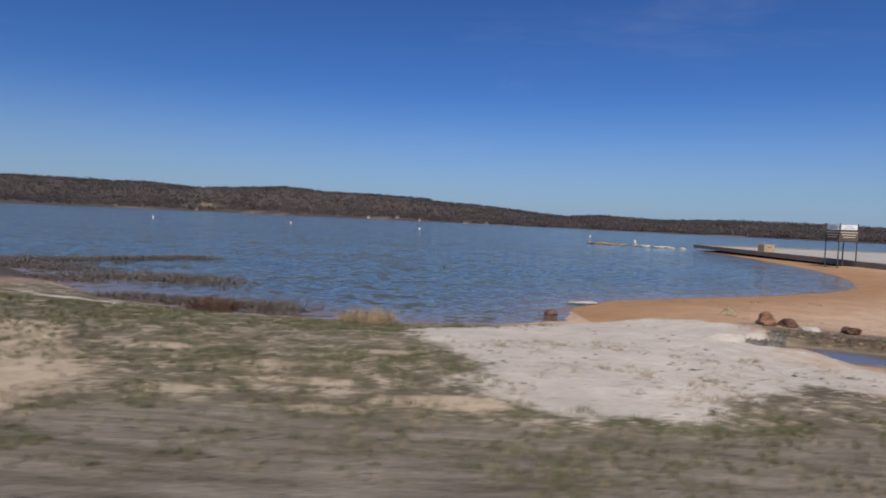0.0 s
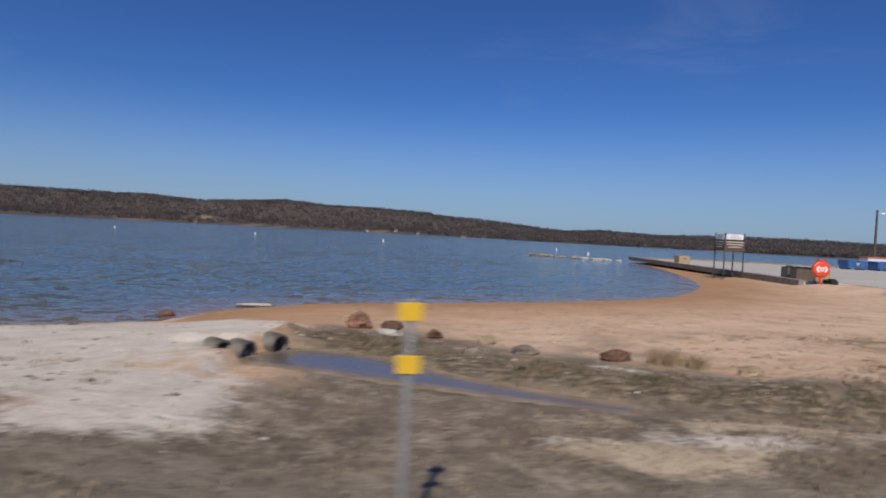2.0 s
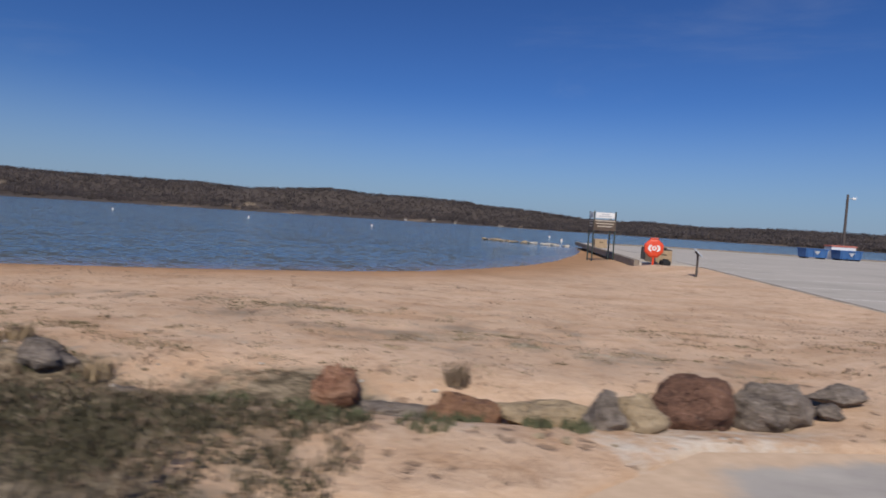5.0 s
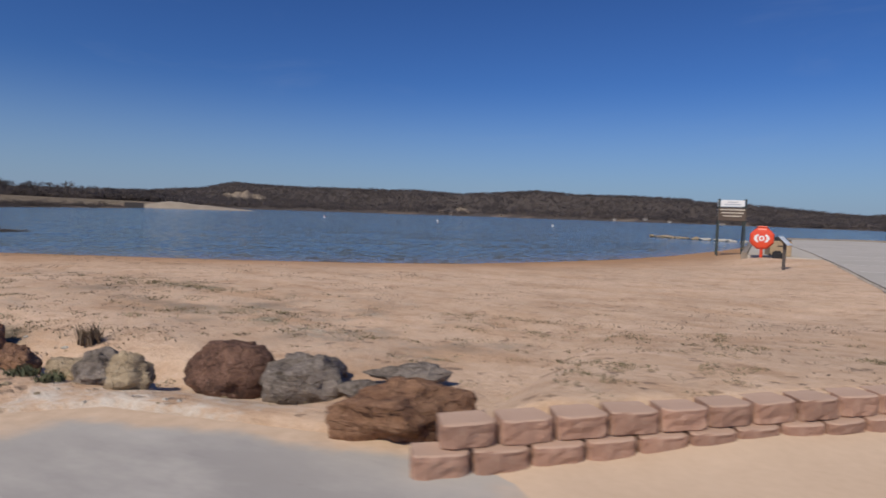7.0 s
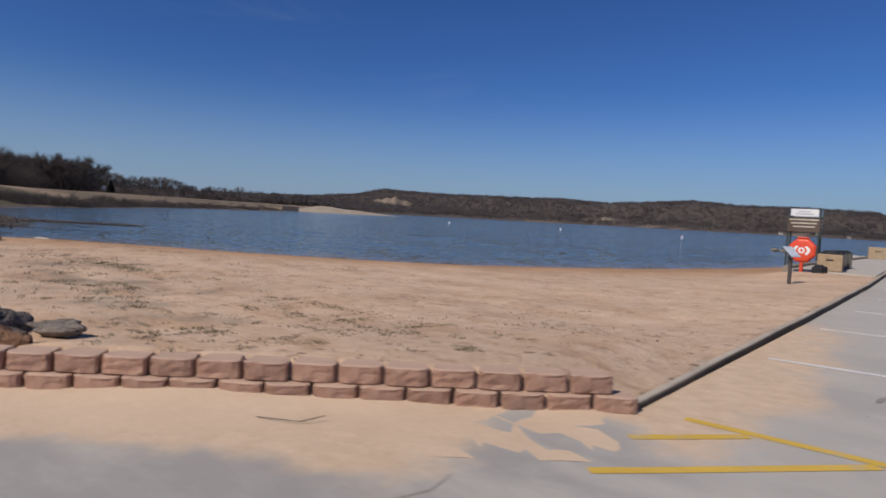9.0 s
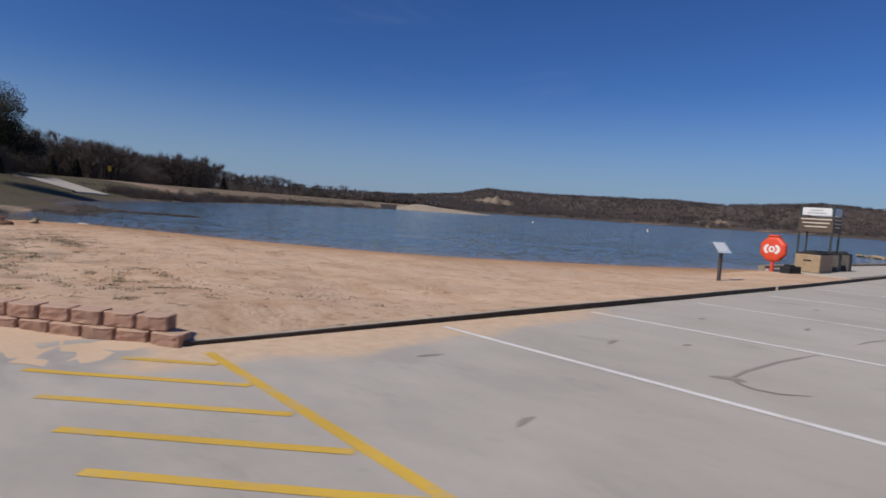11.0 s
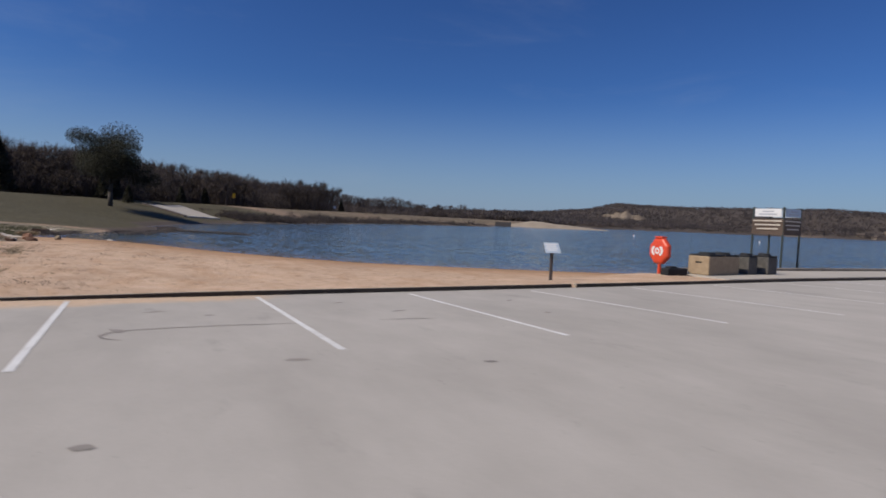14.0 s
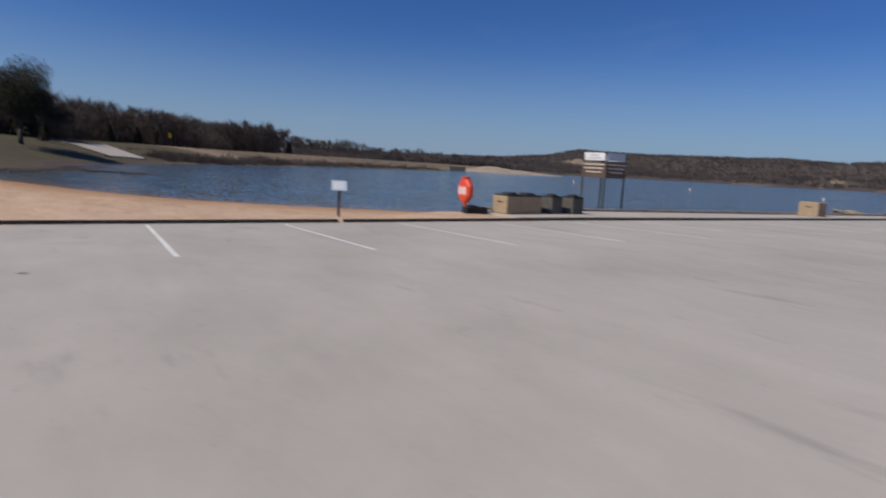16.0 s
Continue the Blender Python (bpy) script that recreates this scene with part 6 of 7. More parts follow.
clump("grass_clump", -1.35, 11.35, 0.02, 900, 0.25, 0.55, M_TWIG, "rounded clump of straw-coloured grass at the water's edge", 1, 1.5, 0.006)
clump("grass_clump", 11.62, 10.15, near_z(11.62, 10.15), 260, 0.22, 0.24, M_TWIG, "straw-coloured grass clump beside brown rocks", 2)
for k, (cx, cy, cr) in enumerate(((18.3, 8.1, 0.16), (18.55, 7.8, 0.2), (18.85, 7.82, 0.1), (19.35, 7.9, 0.22), (20.2, 8.2, 0.12), (20.5, 8.25, 0.12), (17.75, 8.05, 0.22), (19.65, 8.2, 0.12))):
    clump("weed_tuft", cx, cy, near_z(cx, cy), int(60 + 500 * cr), 0.065, cr, M_GREEN, "low dull green weed tuft on sand by the rocks", 40 + k, 1.0, category="weed")
for k, (cx, cy) in enumerate(((15.0, 9.25), (14.8, 9.05), (16.2, 8.75))):
    clump("grass_clump", cx, cy, near_z(cx, cy), 90, 0.16, 0.14, M_TWIG, "small straw-coloured grass tuft on sand", 60 + k)
clump("weed_tuft", 19.5, 9.3, near_z(19.5, 9.3), 110, 0.2, 0.12, M_DEBRIS, "dry brown weed tuft on sand behind the rocks", 77, category="weed")
clump("grass_clump", 12.0, 9.95, near_z(12.0, 9.95), 160, 0.2, 0.2, M_TWIG, "straw-coloured grass clump on a dirt bank", 3)
M_REDBRUSH = plain_mat("red_brown_brush", (0.07, 0.035, 0.025), (0.15, 0.085, 0.06), 0.95, 9.0, bump=0.0)
M_REED = plain_mat("grey_flooded_reed", (0.090, 0.074, 0.066), (0.160, 0.134, 0.118), 0.95, 2.0, bump=0.0)
clump("low_bush", -4.45, 11.75, 0.08, 520, 0.24, 0.5, M_REDBRUSH, "low red-brown brush heap at the water's edge", 4, 1.1, category="bush")
clump("low_bush", -3.3, 12.2, 0.0, 220, 0.3, 0.5, M_REED, "thin flooded brush standing in shallow water", 5, 1.0, category="bush")


def reed_bed(pts, half, count, h, label, seed):
    rnd = random.Random(seed)
    v, f = [], []
    for _ in range(count):
        k = rnd.randrange(len(pts) - 1)
        u = rnd.random()
        x = pts[k][0] + (pts[k + 1][0] - pts[k][0]) * u + rnd.gauss(0, half)
        y = pts[k][1] + (pts[k + 1][1] - pts[k][1]) * u + rnd.gauss(0, half * 0.6)
        blades_mesh(v, f, x, y, -0.02, 9, h * rnd.uniform(0.4, 1.2), 0.3, 2.2, rnd, 0.009)
    return tagged(from_lists("reed_bed", v, f, M_REED), label, "reeds", "reed beds", kind="stuff")


reed_bed([(-11.0, 15.4), (-8.6, 17.6), (-6.6, 16.9)], 0.75, 900, 0.15, "grey flooded brush along the shallows", 1)
reed_bed([(-7.5, 13.4), (-5.4, 13.0), (-3.2, 12.7)], 0.3, 420, 0.16, "grey flooded brush close to the grassy edge", 4)
reed_bed([(-17.0, 19.6), (-13.4, 21.6), (-10.2, 25.2)], 0.45, 2600, 0.13, "long bar of dead reeds out in the bay", 2)
reed_bed([(-25, 20.5), (-15.5, 20.0), (-11.5, 18.6)], 0.6, 1800, 0.15, "dead reeds along the edge of the bay", 3)


# ---- trees ----
def bare_tree(v, f, x, y, z, h, seed, twigs=1.0, spread_k=1.0):
    """Adds a leafless tree: trunk, limbs, branches and fans of thin twigs."""
    rnd = random.Random(seed)

    def limb(p, q, r0, r1):
        d = (q - p)
        if d.length < 1e-4:
            return
        a = d.orthogonal().normalized()
        b = d.cross(a).normalized()
        i = len(v)
        for c, r in ((p, r0), (q, r1)):
            for k in range(4):
                t = k * math.pi / 2
                o = c + (a * math.cos(t) + b * math.sin(t)) * r
                v.append((o.x, o.y, o.z))
        for k in range(4):
            f.append((i + k, i + (k + 1) % 4, i + 4 + (k + 1) % 4, i + 4 + k))

    def twig(p, d, ln, wd):
        s = d.cross(Vector((rnd.uniform(-1, 1), rnd.uniform(-1, 1), rnd.uniform(-1, 1))))
        if s.length < 1e-3:
            return
        s = s.normalized() * wd
        m = p + d * ln * 0.55 + Vector((rnd.uniform(-1, 1), rnd.uniform(-1, 1), rnd.uniform(-0.4, 1))) * ln * 0.13
        e = p + d * ln
        i = len(v)
        for c in (p - s, p + s, m + s * 0.6, m - s * 0.6, e):
            v.append((c.x, c.y, c.z))
        f.append((i, i + 1, i + 2, i + 3))
        f.append((i + 3, i + 2, i + 4))

    def grow(p, d, ln, r, depth):
        q = p + d * ln
        limb(p, q, r, r * 0.68)
        if depth == 0:
            for _ in range(int(9 * twigs)):
                t = (d + Vector((rnd.uniform(-1, 1), rnd.uniform(-1, 1), rnd.uniform(-0.6, 1.0))) * 0.95).normalized()
                twig(p + (q - p) * rnd.uniform(0.3, 1.0), t, h * rnd.uniform(0.06, 0.13), h * 0.0019)
            return
        for _ in range(3 if depth > 1 else 4):
            t = (d + Vector((rnd.uniform(-1, 1) * spread_k, rnd.uniform(-1, 1) * spread_k, rnd.uniform(-0.25, 0.7))) * 0.75).normalized()
            grow(q - (q - p) * rnd.uniform(0, 0.25), t, ln * rnd.uniform(0.6, 0.82), r * 0.6, depth - 1)

    base = Vector((x, y, z - 0.2))
    fork = base + Vector((rnd.uniform(-0.04, 0.04) * h, rnd.uniform(-0.04, 0.04) * h, h * 0.3))
    limb(base, fork, h * 0.024, h * 0.017)
    for k in range(4):
        a = k * 1.57 + rnd.uniform(-0.5, 0.5)
        d = Vector((math.cos(a) * 0.75 * spread_k, math.sin(a) * 0.75 * spread_k, rnd.uniform(0.7, 1.4))).normalized()
        grow(fork, d, h * 0.21, h * 0.012, 2)


def twig_cloud(name, x, y, z, r, h, n, ln, wd, mat, seed, low=0.0):
    """Leafless crowns as many slim upward twigs, n to a tree."""
    rs = np.random.RandomState(seed)
    m = len(x) * n
    X, Y, Z, R, H = (np.repeat(np.asarray(q, float), n) for q in (x, y, z, r, h))
    d = rs.normal(size=(m, 3))
    d /= np.linalg.norm(d, axis=1)[:, None]
    k = rs.rand(m) ** 0.4
    lump = 0.75 + 0.5 * rs.rand(len(x), 8)
    sector = ((np.arctan2(d[:, 1], d[:, 0]) / 6.2832 + 0.5) * 7.99).astype(int)
    k = k * lump[np.repeat(np.arange(len(x)), n), sector]
    c = np.stack([X + d[:, 0] * R * k, Y + d[:, 1] * R * k, Z + H * np.clip(low + (1 - low) * (0.5 + 0.5 * d[:, 2] * np.minimum(k, 1.05)), 0, 1.1)], 1)
    t = rs.normal(size=(m, 3)) * (0.75, 0.75, 0.5) + (0, 0, 0.75)
    t /= np.linalg.norm(t, axis=1)[:, None]
    s = np.cross(t, rs.normal(size=(m, 3)))
    s /= np.linalg.norm(s, axis=1)[:, None] + 1e-9
    L = (ln * (0.6 + 0.8 * rs.rand(m)))[:, None]
    S = s * (wd * (0.6 + 0.8 * rs.rand(m)))[:, None]
    co = np.stack([c - t * L * 0.5 - S, c - t * L * 0.5 + S, c + t * L * 0.5], 1).reshape(-1, 3)
    me = bpy.data.meshes.new(name)
    me.vertices.add(m * 3)
    me.vertices.foreach_set("co", co.astype(np.float32).ravel())
    me.loops.add(m * 3)
    me.loops.foreach_set("vertex_index", np.arange(m * 3, dtype=np.int32))
    me.polygons.add(m)
    me.polygons.foreach_set("loop_start", np.arange(0, m * 3, 3, dtype=np.int32))
    me.update()
    me.materials.append(mat)
    return new(name, me)


def leaf_crown(v, f, x, y, z, rx, rz, n, seed, size):
    """Many small leaf clumps in lobes, uneven and with gaps."""
    rnd = random.Random(seed)
    lobes = [(Vector((rnd.gauss(0, rx * 0.34), rnd.gauss(0, rx * 0.34), rnd.gauss(0, rz * 0.36))), rnd.uniform(0.36, 0.58)) for _ in range(22)]
    for _ in range(n):
        c, k = lobes[rnd.randrange(22)]
        d = Vector((rnd.gauss(0, 1), rnd.gauss(0, 1), rnd.gauss(0, 0.8)))
        d = d.normalized() * rnd.random() ** 0.45
        p = Vector((x, y, z)) + c + Vector((d.x * rx * k, d.y * rx * k, d.z * rz * k))
        a = Vector((rnd.uniform(-1, 1), rnd.uniform(-1, 1), rnd.uniform(-1, 1))).normalized() * size * rnd.uniform(0.5, 1.3)
        b = a.orthogonal().normalized() * size * rnd.uniform(0.3, 0.8)
        i = len(v)
        for o in (p - a, p + b, p + a, p - b):
            v.append((o.x, o.y, o.z))
        f.append((i, i + 1, i + 2, i + 3))


def make_oak(x, y):
    z = near_z(x, y)
    e = empty("oak_tree", pose(x, y, z), "broad dark evergreen oak standing on a grassy bank", "tree")
    bm = bmesh.new()
    bm_tube(bm, (0, 0, -0.3), (0.05, 0, 1.8), 0.32, 0.25, 12)
    bm_tube(bm, (0.05, 0, 1.8), (0.1, 0.1, 3.4), 0.25, 0.2, 12)
    part("trunk", bm, M_BARK, e, smooth=True)
    v, f = [], []
    bare_tree(v, f, 0, 0, 0.3, 8.2, 77, 0.7, 1.5)
    br = from_lists("branches", v, f, M_BARK)
    br.parent = e
    v, f = [], []
    leaf_crown(v, f, 0, 0, 5.4, 4.8, 3.4, 52000, 5, 0.085)
    cr = from_lists("crown", v, f, M_CEDAR)
    cr.parent = e
    return e


make_oak(-46.1, 15.3)


def make_cedar(x, y, h, seed, label):
    z = near_z(x, y)
    e = empty("cedar_tree", pose(x, y, z), label, "tree", "cedars")
    bm = bmesh.new()
    bm_tube(bm, (0, 0, -0.2), (0, 0, h * 0.8), h * 0.03, h * 0.008, 8)
    part("trunk", bm, M_BARK, e)
    rnd = random.Random(seed)
    v, f = [], []
    for _ in range(1300):
        t = rnd.random() ** 1.3
        r = h * 0.30 * (1 - t) ** 0.75 * (0.55 + 0.45 * rnd.random()) + 0.05
        a = rnd.uniform(0, 6.283)
        p = Vector((r * math.cos(a), r * math.sin(a), h * (0.06 + 0.94 * t)))
        s = h * 0.045 * rnd.uniform(0.5, 1.3)
        u = Vector((rnd.uniform(-1, 1), rnd.uniform(-1, 1), rnd.uniform(-1, 1))).normalized() * s
        w = u.orthogonal().normalized() * s * 0.6
        i = len(v)
        for o in (p - u, p + w, p + u, p - w):
            v.append((o.x, o.y, o.z))
        f.append((i, i + 1, i + 2, i + 3))
    cr = from_lists("crown", v, f, M_CEDAR)
    cr.parent = e
    return e


for x, y, h, sd in ((-50.5, 3.0, 7.0, 7), (-64, 15, 6.5, 1), (-58, 17.5, 2.6, 2), (-70, 9, 7.0, 3), (-99, 33, 3.5, 4), (-160, 85, 4.0, 5), (-85, 27, 3.2, 6)):
    make_cedar(x, y, h, sd, "dark green cedar at the edge of bare woods")

# bare woods on the near bank
wv, wf = [], []
trnd = random.Random(21)
FRONT = [(-52, -14), (-58, 4), (-72, 17), (-95, 31), (-118, 47), (-146, 69), (-166, 85)]
for k in range(260):
    s = trnd.random() * (len(FRONT) - 1)
    i = int(s)
    u = s - i
    x = FRONT[i][0] + (FRONT[i + 1][0] - FRONT[i][0]) * u
    y = FRONT[i][1] + (FRONT[i + 1][1] - FRONT[i][1]) * u
    back = trnd.random() ** 1.4 * 34
    x, y = x - back * 0.75 + trnd.uniform(-3, 3), y - back * 0.66 + trnd.uniform(-3, 3)
    hh = trnd.uniform(6.8, 12.6) * (1.0 if x > -150 else 1.12)
    bare_tree(wv, wf, x, y, near_z(x, y), hh, 500 + k, 1.8, 1.35)
tagged(from_lists("bare_woods", wv, wf, M_TWIGS), "leafless grey-brown woods behind the bay", "woods", kind="stuff")
bx_, by_ = [], []
for k in range(700):
    s = trnd.random() * (len(FRONT) - 1)
    i = int(s)
    u = s - i
    bx_.append(FRONT[i][0] + (FRONT[i + 1][0] - FRONT[i][0]) * u - trnd.uniform(-2, 30))
    by_.append(FRONT[i][1] + (FRONT[i + 1][1] - FRONT[i][1]) * u - trnd.uniform(-2, 24))
bx_, by_ = np.array(bx_), np.array(by_)
bz_ = land_z(bx_, by_)
br_ = np.random.RandomState(9)
tagged(twig_cloud("undergrowth", bx_, by_, bz_, br_.uniform(2.0, 3.6, 700), br_.uniform(2.2, 8.5, 700), 420, 1.3, 0.035, M_TWIGS, 11), "brown brush and saplings under leafless trees", "undergrowth", kind="stuff")

# brush and drift along the bay's water line
SIDE = [(-64, 34), (-73, 47), (-96, 64), (-118, 83), (-140, 111), (-165, 151)]
sx_, sy_ = [], []
for k in range(900):
    s = trnd.random() * (len(SIDE) - 1)
    i = int(s)
    u = s - i
    sx_.append(SIDE[i][0] + (SIDE[i + 1][0] - SIDE[i][0]) * u - abs(trnd.gauss(0, 3.2)) + 0.4)
    sy_.append(SIDE[i][1] + (SIDE[i + 1][1] - SIDE[i][1]) * u - abs(trnd.gauss(0, 2.4)) + 0.3)
sx_, sy_ = np.array(sx_), np.array(sy_)
tagged(twig_cloud("shore_brush", sx_, sy_, np.maximum(land_z(sx_, sy_), 0) - 0.1, br_.uniform(0.5, 1.5, 900), br_.uniform(0.3, 1.5, 900) * (0.5 + 0.8 * br_.rand(900) ** 2), 70, 0.5, 0.028, M_TWIGS, 15), "low brown brush along the far side of the bay", "brush", kind="stuff")


# scattered bare trees across the bay
mv, mf = [], []
mrnd = random.Random(33)
made = 0
while made < 230:
    a = radians(mrnd.uniform(44, 82))
    d = mrnd.uniform(215, 430)
    x, y = 20 - math.sin(a) * d, 8 + math.cos(a) * d
    sd = float(-poly_sd(np.array([x]), np.array([y]), LAKE)[0])
    if sd < 14 or poly_sd(np.array([x]), np.array([y]), [(-235, 270), (-205, 200), (-150, 118), (-122, 84), (-200, 118), (-270, 175), (-300, 250)])[0] > -2:
        continue
    zz = near_z(x, y)
    bare_tree(mv, mf, x, y, zz, mrnd.uniform(8.0, 12.5), 2000 + made, 0.8)
    leaf_crown(mv, mf, x + mrnd.uniform(-4, 4), y, zz + 1.3, 3.0, 1.8, 90, 3000 + made, 0.3)
    made += 1
tagged(from_lists("bare_trees", mv, mf, M_WOODS), "scattered leafless trees and brush across the bay", "trees", kind="stuff")


# ---- far woods over the hills ----
def far_woods():
    rnd = np.random.RandomState(4)
    n = 90000
    az = np.radians(rnd.uniform(-52, 100, n))
    dist = 400 + 980 * rnd.rand(n) ** 1.25
    x, y = 20 - np.sin(az) * dist, 8 + np.cos(az) * dist
    s = -poly_sd(x, y, LAKE)
    scar = np.exp(-(((x + 523) / 30) ** 2 + ((y - 582) / 24) ** 2)) > 0.35
    scar |= np.exp(-(((x + 318) / 26) ** 2 + ((y - 806) / 34) ** 2)) > 0.35
    keep = (s > 8) & (s < 560) & ~scar & (rnd.rand(n) < np.clip(0.85 + 0.5 * fnoise(x, y, 60), 0.1, 1))
    keep &= ~((poly_sd(x, y, [(-235, 270), (-205, 200), (-150, 118), (-122, 84), (-200, 118), (-270, 175), (-300, 250)]) > -6))
    keep &= (s < 120) | (rnd.rand(n) < 0.75)
    keep &= ~((s < 26) & (fnoise(x, y, 38) > 0.22))
    x, y, s = x[keep][:26000], y[keep][:26000], s[keep][:26000]
    z = land_z(x, y)
    h = rnd.uniform(2.8, 6.2, len(x)) * np.where(s < 25, 0.75, 1.0) * (1 + 0.22 * fnoise(x, y, 30))
    r = h * rnd.uniform(0.6, 1.05, len(x))
    ob = twig_cloud("far_woods", x, y, z, r, h, 26, 1.5, 0.42, M_WOODS, 12)
    return tagged(ob, "leafless brown woods covering the far hills", "woods", kind="stuff")


far_woods()


# pale rock bluffs standing out of the woods
R_BLUFF = rock_mat("pale_bluff_stone", (0.17, 0.13, 0.095), (0.30, 0.245, 0.19), (0.09, 0.07, 0.055))


def bluff(x, y, w, h, depth, seed, label):
    zb = near_z(x, y)
    to = math.atan2(8 - y, 20 - x)
    bm = bmesh.new()
    rows = []
    for i in range(41):
        u = i / 40 * 2 - 1
        prof = max(0.0, 1 - abs(u) ** 2.2) * (0.75 + 0.5 * noise.noise(Vector((u * 3.1, seed, 0))))
        row = []
        for j in range(9):
            k = j / 8
            nn = noise.fractal(Vector((u * 6, k * 3, seed)), 1.0, 2.0, 4)
            row.append(bm.verts.new((u * w / 2 + nn * 1.0, -depth * (1 - k) ** 1.3 * prof + nn * 2.2, -2 + (h * prof + 2) * k + nn * 0.8)))
        rows.append(row)
    for a, b2 in zip(rows, rows[1:]):
        for k in range(8):
            bm.faces.new((a[k], b2[k], b2[k + 1], a[k + 1]))
    ob = part("rock_bluff", bm, R_BLUFF)
    ob.matrix_world = pose(x, y, zb, 0, 0, math.degrees(to) + 90)
    return tagged(ob, label, "rock bluff", "rock bluffs")


bluff(-530, 592, 58, 9, 16, 1, "pale tan rock bluff showing on a wooded hill")
bluff(-318, 806, 24, 7, 10, 2, "small pale rock scar on a wooded hillside")
bluff(-296, 770, 15, 5, 8, 3, "small pale rock scar on a wooded hillside")


# ---- lakeside cabins and pale landing places on the far shore ----
def far_shore_at(bearing, inland):
    a = radians(bearing)
    d = np.arange(300.0, 1100.0, 2.0)
    x, y = 8.3 - np.sin(a) * d, 1.2 + np.cos(a) * d
    k = int(np.argmax(poly_sd(x, y, LAKE) < -inland))
    return float(x[k]), float(y[k])


def cabin(bearing, inland, w, d, h, wall_mat, roof_mat, label):
    x, y = far_shore_at(bearing, inland)
    w, d, h = w * 0.55, d * 0.55, h * 0.6
    z = max(near_z(x, y), 0.3)
    e = empty("lake_cabin", pose(x, y, z, 0, 0, bearing + 8), label, "house", "lakeside cabins")
    bm = bmesh.new()
    bm_box(bm, w, d, h + 1.0, (0, 0, -1.0), 0.05)
    walls = part("walls", bm, wall_mat, e)
    bm = bmesh.new()
    prof = [(-d / 2 - 0.5, h), (0, h + d * 0.28), (d / 2 + 0.5, h), (d / 2 + 0.5, h - 0.2), (0, h + d * 0.28 - 0.25), (-d / 2 - 0.5, h - 0.2)]
    ends = [[bm.verts.new((sx * (w / 2 + 0.4), py, pz)) for py, pz in prof] for sx in (-1, 1)]
    for k in range(6):
        bm.faces.new((ends[0][k], ends[0][(k + 1) % 6], ends[1][(k + 1) % 6], ends[1][k]))
    for r in ends:
        bm.faces.new(r)
    bmesh.ops.recalc_face_normals(bm, faces=bm.faces[:])
    part("roof", bm, roof_mat, e)
    for k in range(3):
        bm = bmesh.new()
        bm_box(bm, w * 0.16, 0.08, h * 0.42, ((k - 1) * w * 0.3, -d / 2 - 0.03, h * 0.32), 0.02)
        part("window", bm, M_SLOT, walls, "dark window")
    return e


M_ROOFBROWN = plain_mat("brown_roof", (0.10, 0.075, 0.06), (0.18, 0.14, 0.115), 0.9, 1.0)
M_SIDING = plain_mat("tan_siding", (0.24, 0.185, 0.135), (0.34, 0.27, 0.20), 0.8, 1.0)
M_PALESIDING = plain_mat("pale_grey_siding", (0.40, 0.38, 0.35), (0.52, 0.50, 0.46), 0.8, 1.0)
for bearing, inland, w, d, h, wm, text in ((23.9, 22, 13, 8, 4.2, M_SIDING, "tan lakeside house among leafless trees"), (23.0, 9, 9, 6, 3.0, M_SIDING, "tan boathouse at the foot of wooded hills"),
                                           (29.2, 8, 8, 6, 2.8, M_SIDING, "small tan cabin at the far water's edge"), (18.2, 8, 9, 6, 3.0, M_SIDING, "small tan cabin under bare trees"),
                                           (7.7, 7, 7, 5, 2.6, M_PALESIDING, "small white cabin on the far shore"), (5.0, 12, 8, 6, 3.4, M_PALESIDING, "white lakeside cabin below the woods"),
                                           (2.9, 6, 6, 5, 2.4, M_PALESIDING, "small white boathouse on the far shore"), (-1.5, 7, 10, 5, 2.2, M_PALESIDING, "long low white boathouse by the water"),
                                           (-3.4, 7, 7, 5, 2.4, M_SIDING, "small tan boathouse by the water"), (13.0, 14, 7, 6, 3.0, M_SIDING, "small tan cabin below the woods")):
    cabin(bearing, inland, w, d, h, wm, M_ROOFBROWN, text)


# ---- boat ramp and signs on the bank ----
def ground_slab(name, quad, n, m, lift, mat, label, category):
    """A slab laid on the ground between four corners."""
    us, vs = np.meshgrid(np.linspace(0, 1, n), np.linspace(0, 1, m))
    (ax, ay), (bx, by), (cx, cy), (dx, dy) = quad
    xx = (ax * (1 - us) + bx * us) * (1 - vs) + (dx * (1 - us) + cx * us) * vs
    yy = (ay * (1 - us) + by * us) * (1 - vs) + (dy * (1 - us) + cy * us) * vs
    zz = land_z(xx.ravel(), yy.ravel()).reshape(xx.shape) + lift
    bm = bmesh.new()
    vt = [[bm.verts.new((xx[i, j], yy[i, j], zz[i, j])) for j in range(n)] for i in range(m)]
    for i in range(m - 1):
        for j in range(n - 1):
            bm.faces.new((vt[i][j], vt[i][j + 1], vt[i + 1][j + 1], vt[i + 1][j]))
    r = bmesh.ops.extrude_face_region(bm, geom=bm.faces[:])
    for g in r["geom"]:
        if isinstance(g, bmesh.types.BMVert):
            g.co.z -= 0.4
    bmesh.ops.recalc_face_normals(bm, faces=bm.faces[:])
    return tagged(part(name, bm, mat), label, category, kind="structure")


ground_slab("boat_ramp", RAMP, 24, 8, 0.16, M_WALK, "pale concrete boat ramp sloping into the bay", "boat ramp")
ground_slab("ramp_kerb", [(-61.4, 19.4), (-62.0, 19.8), (-52.4, 24.9), (-51.8, 24.5)], 3, 24, 0.24, M_POST, "dark kerb along the side of a boat ramp", "kerb")


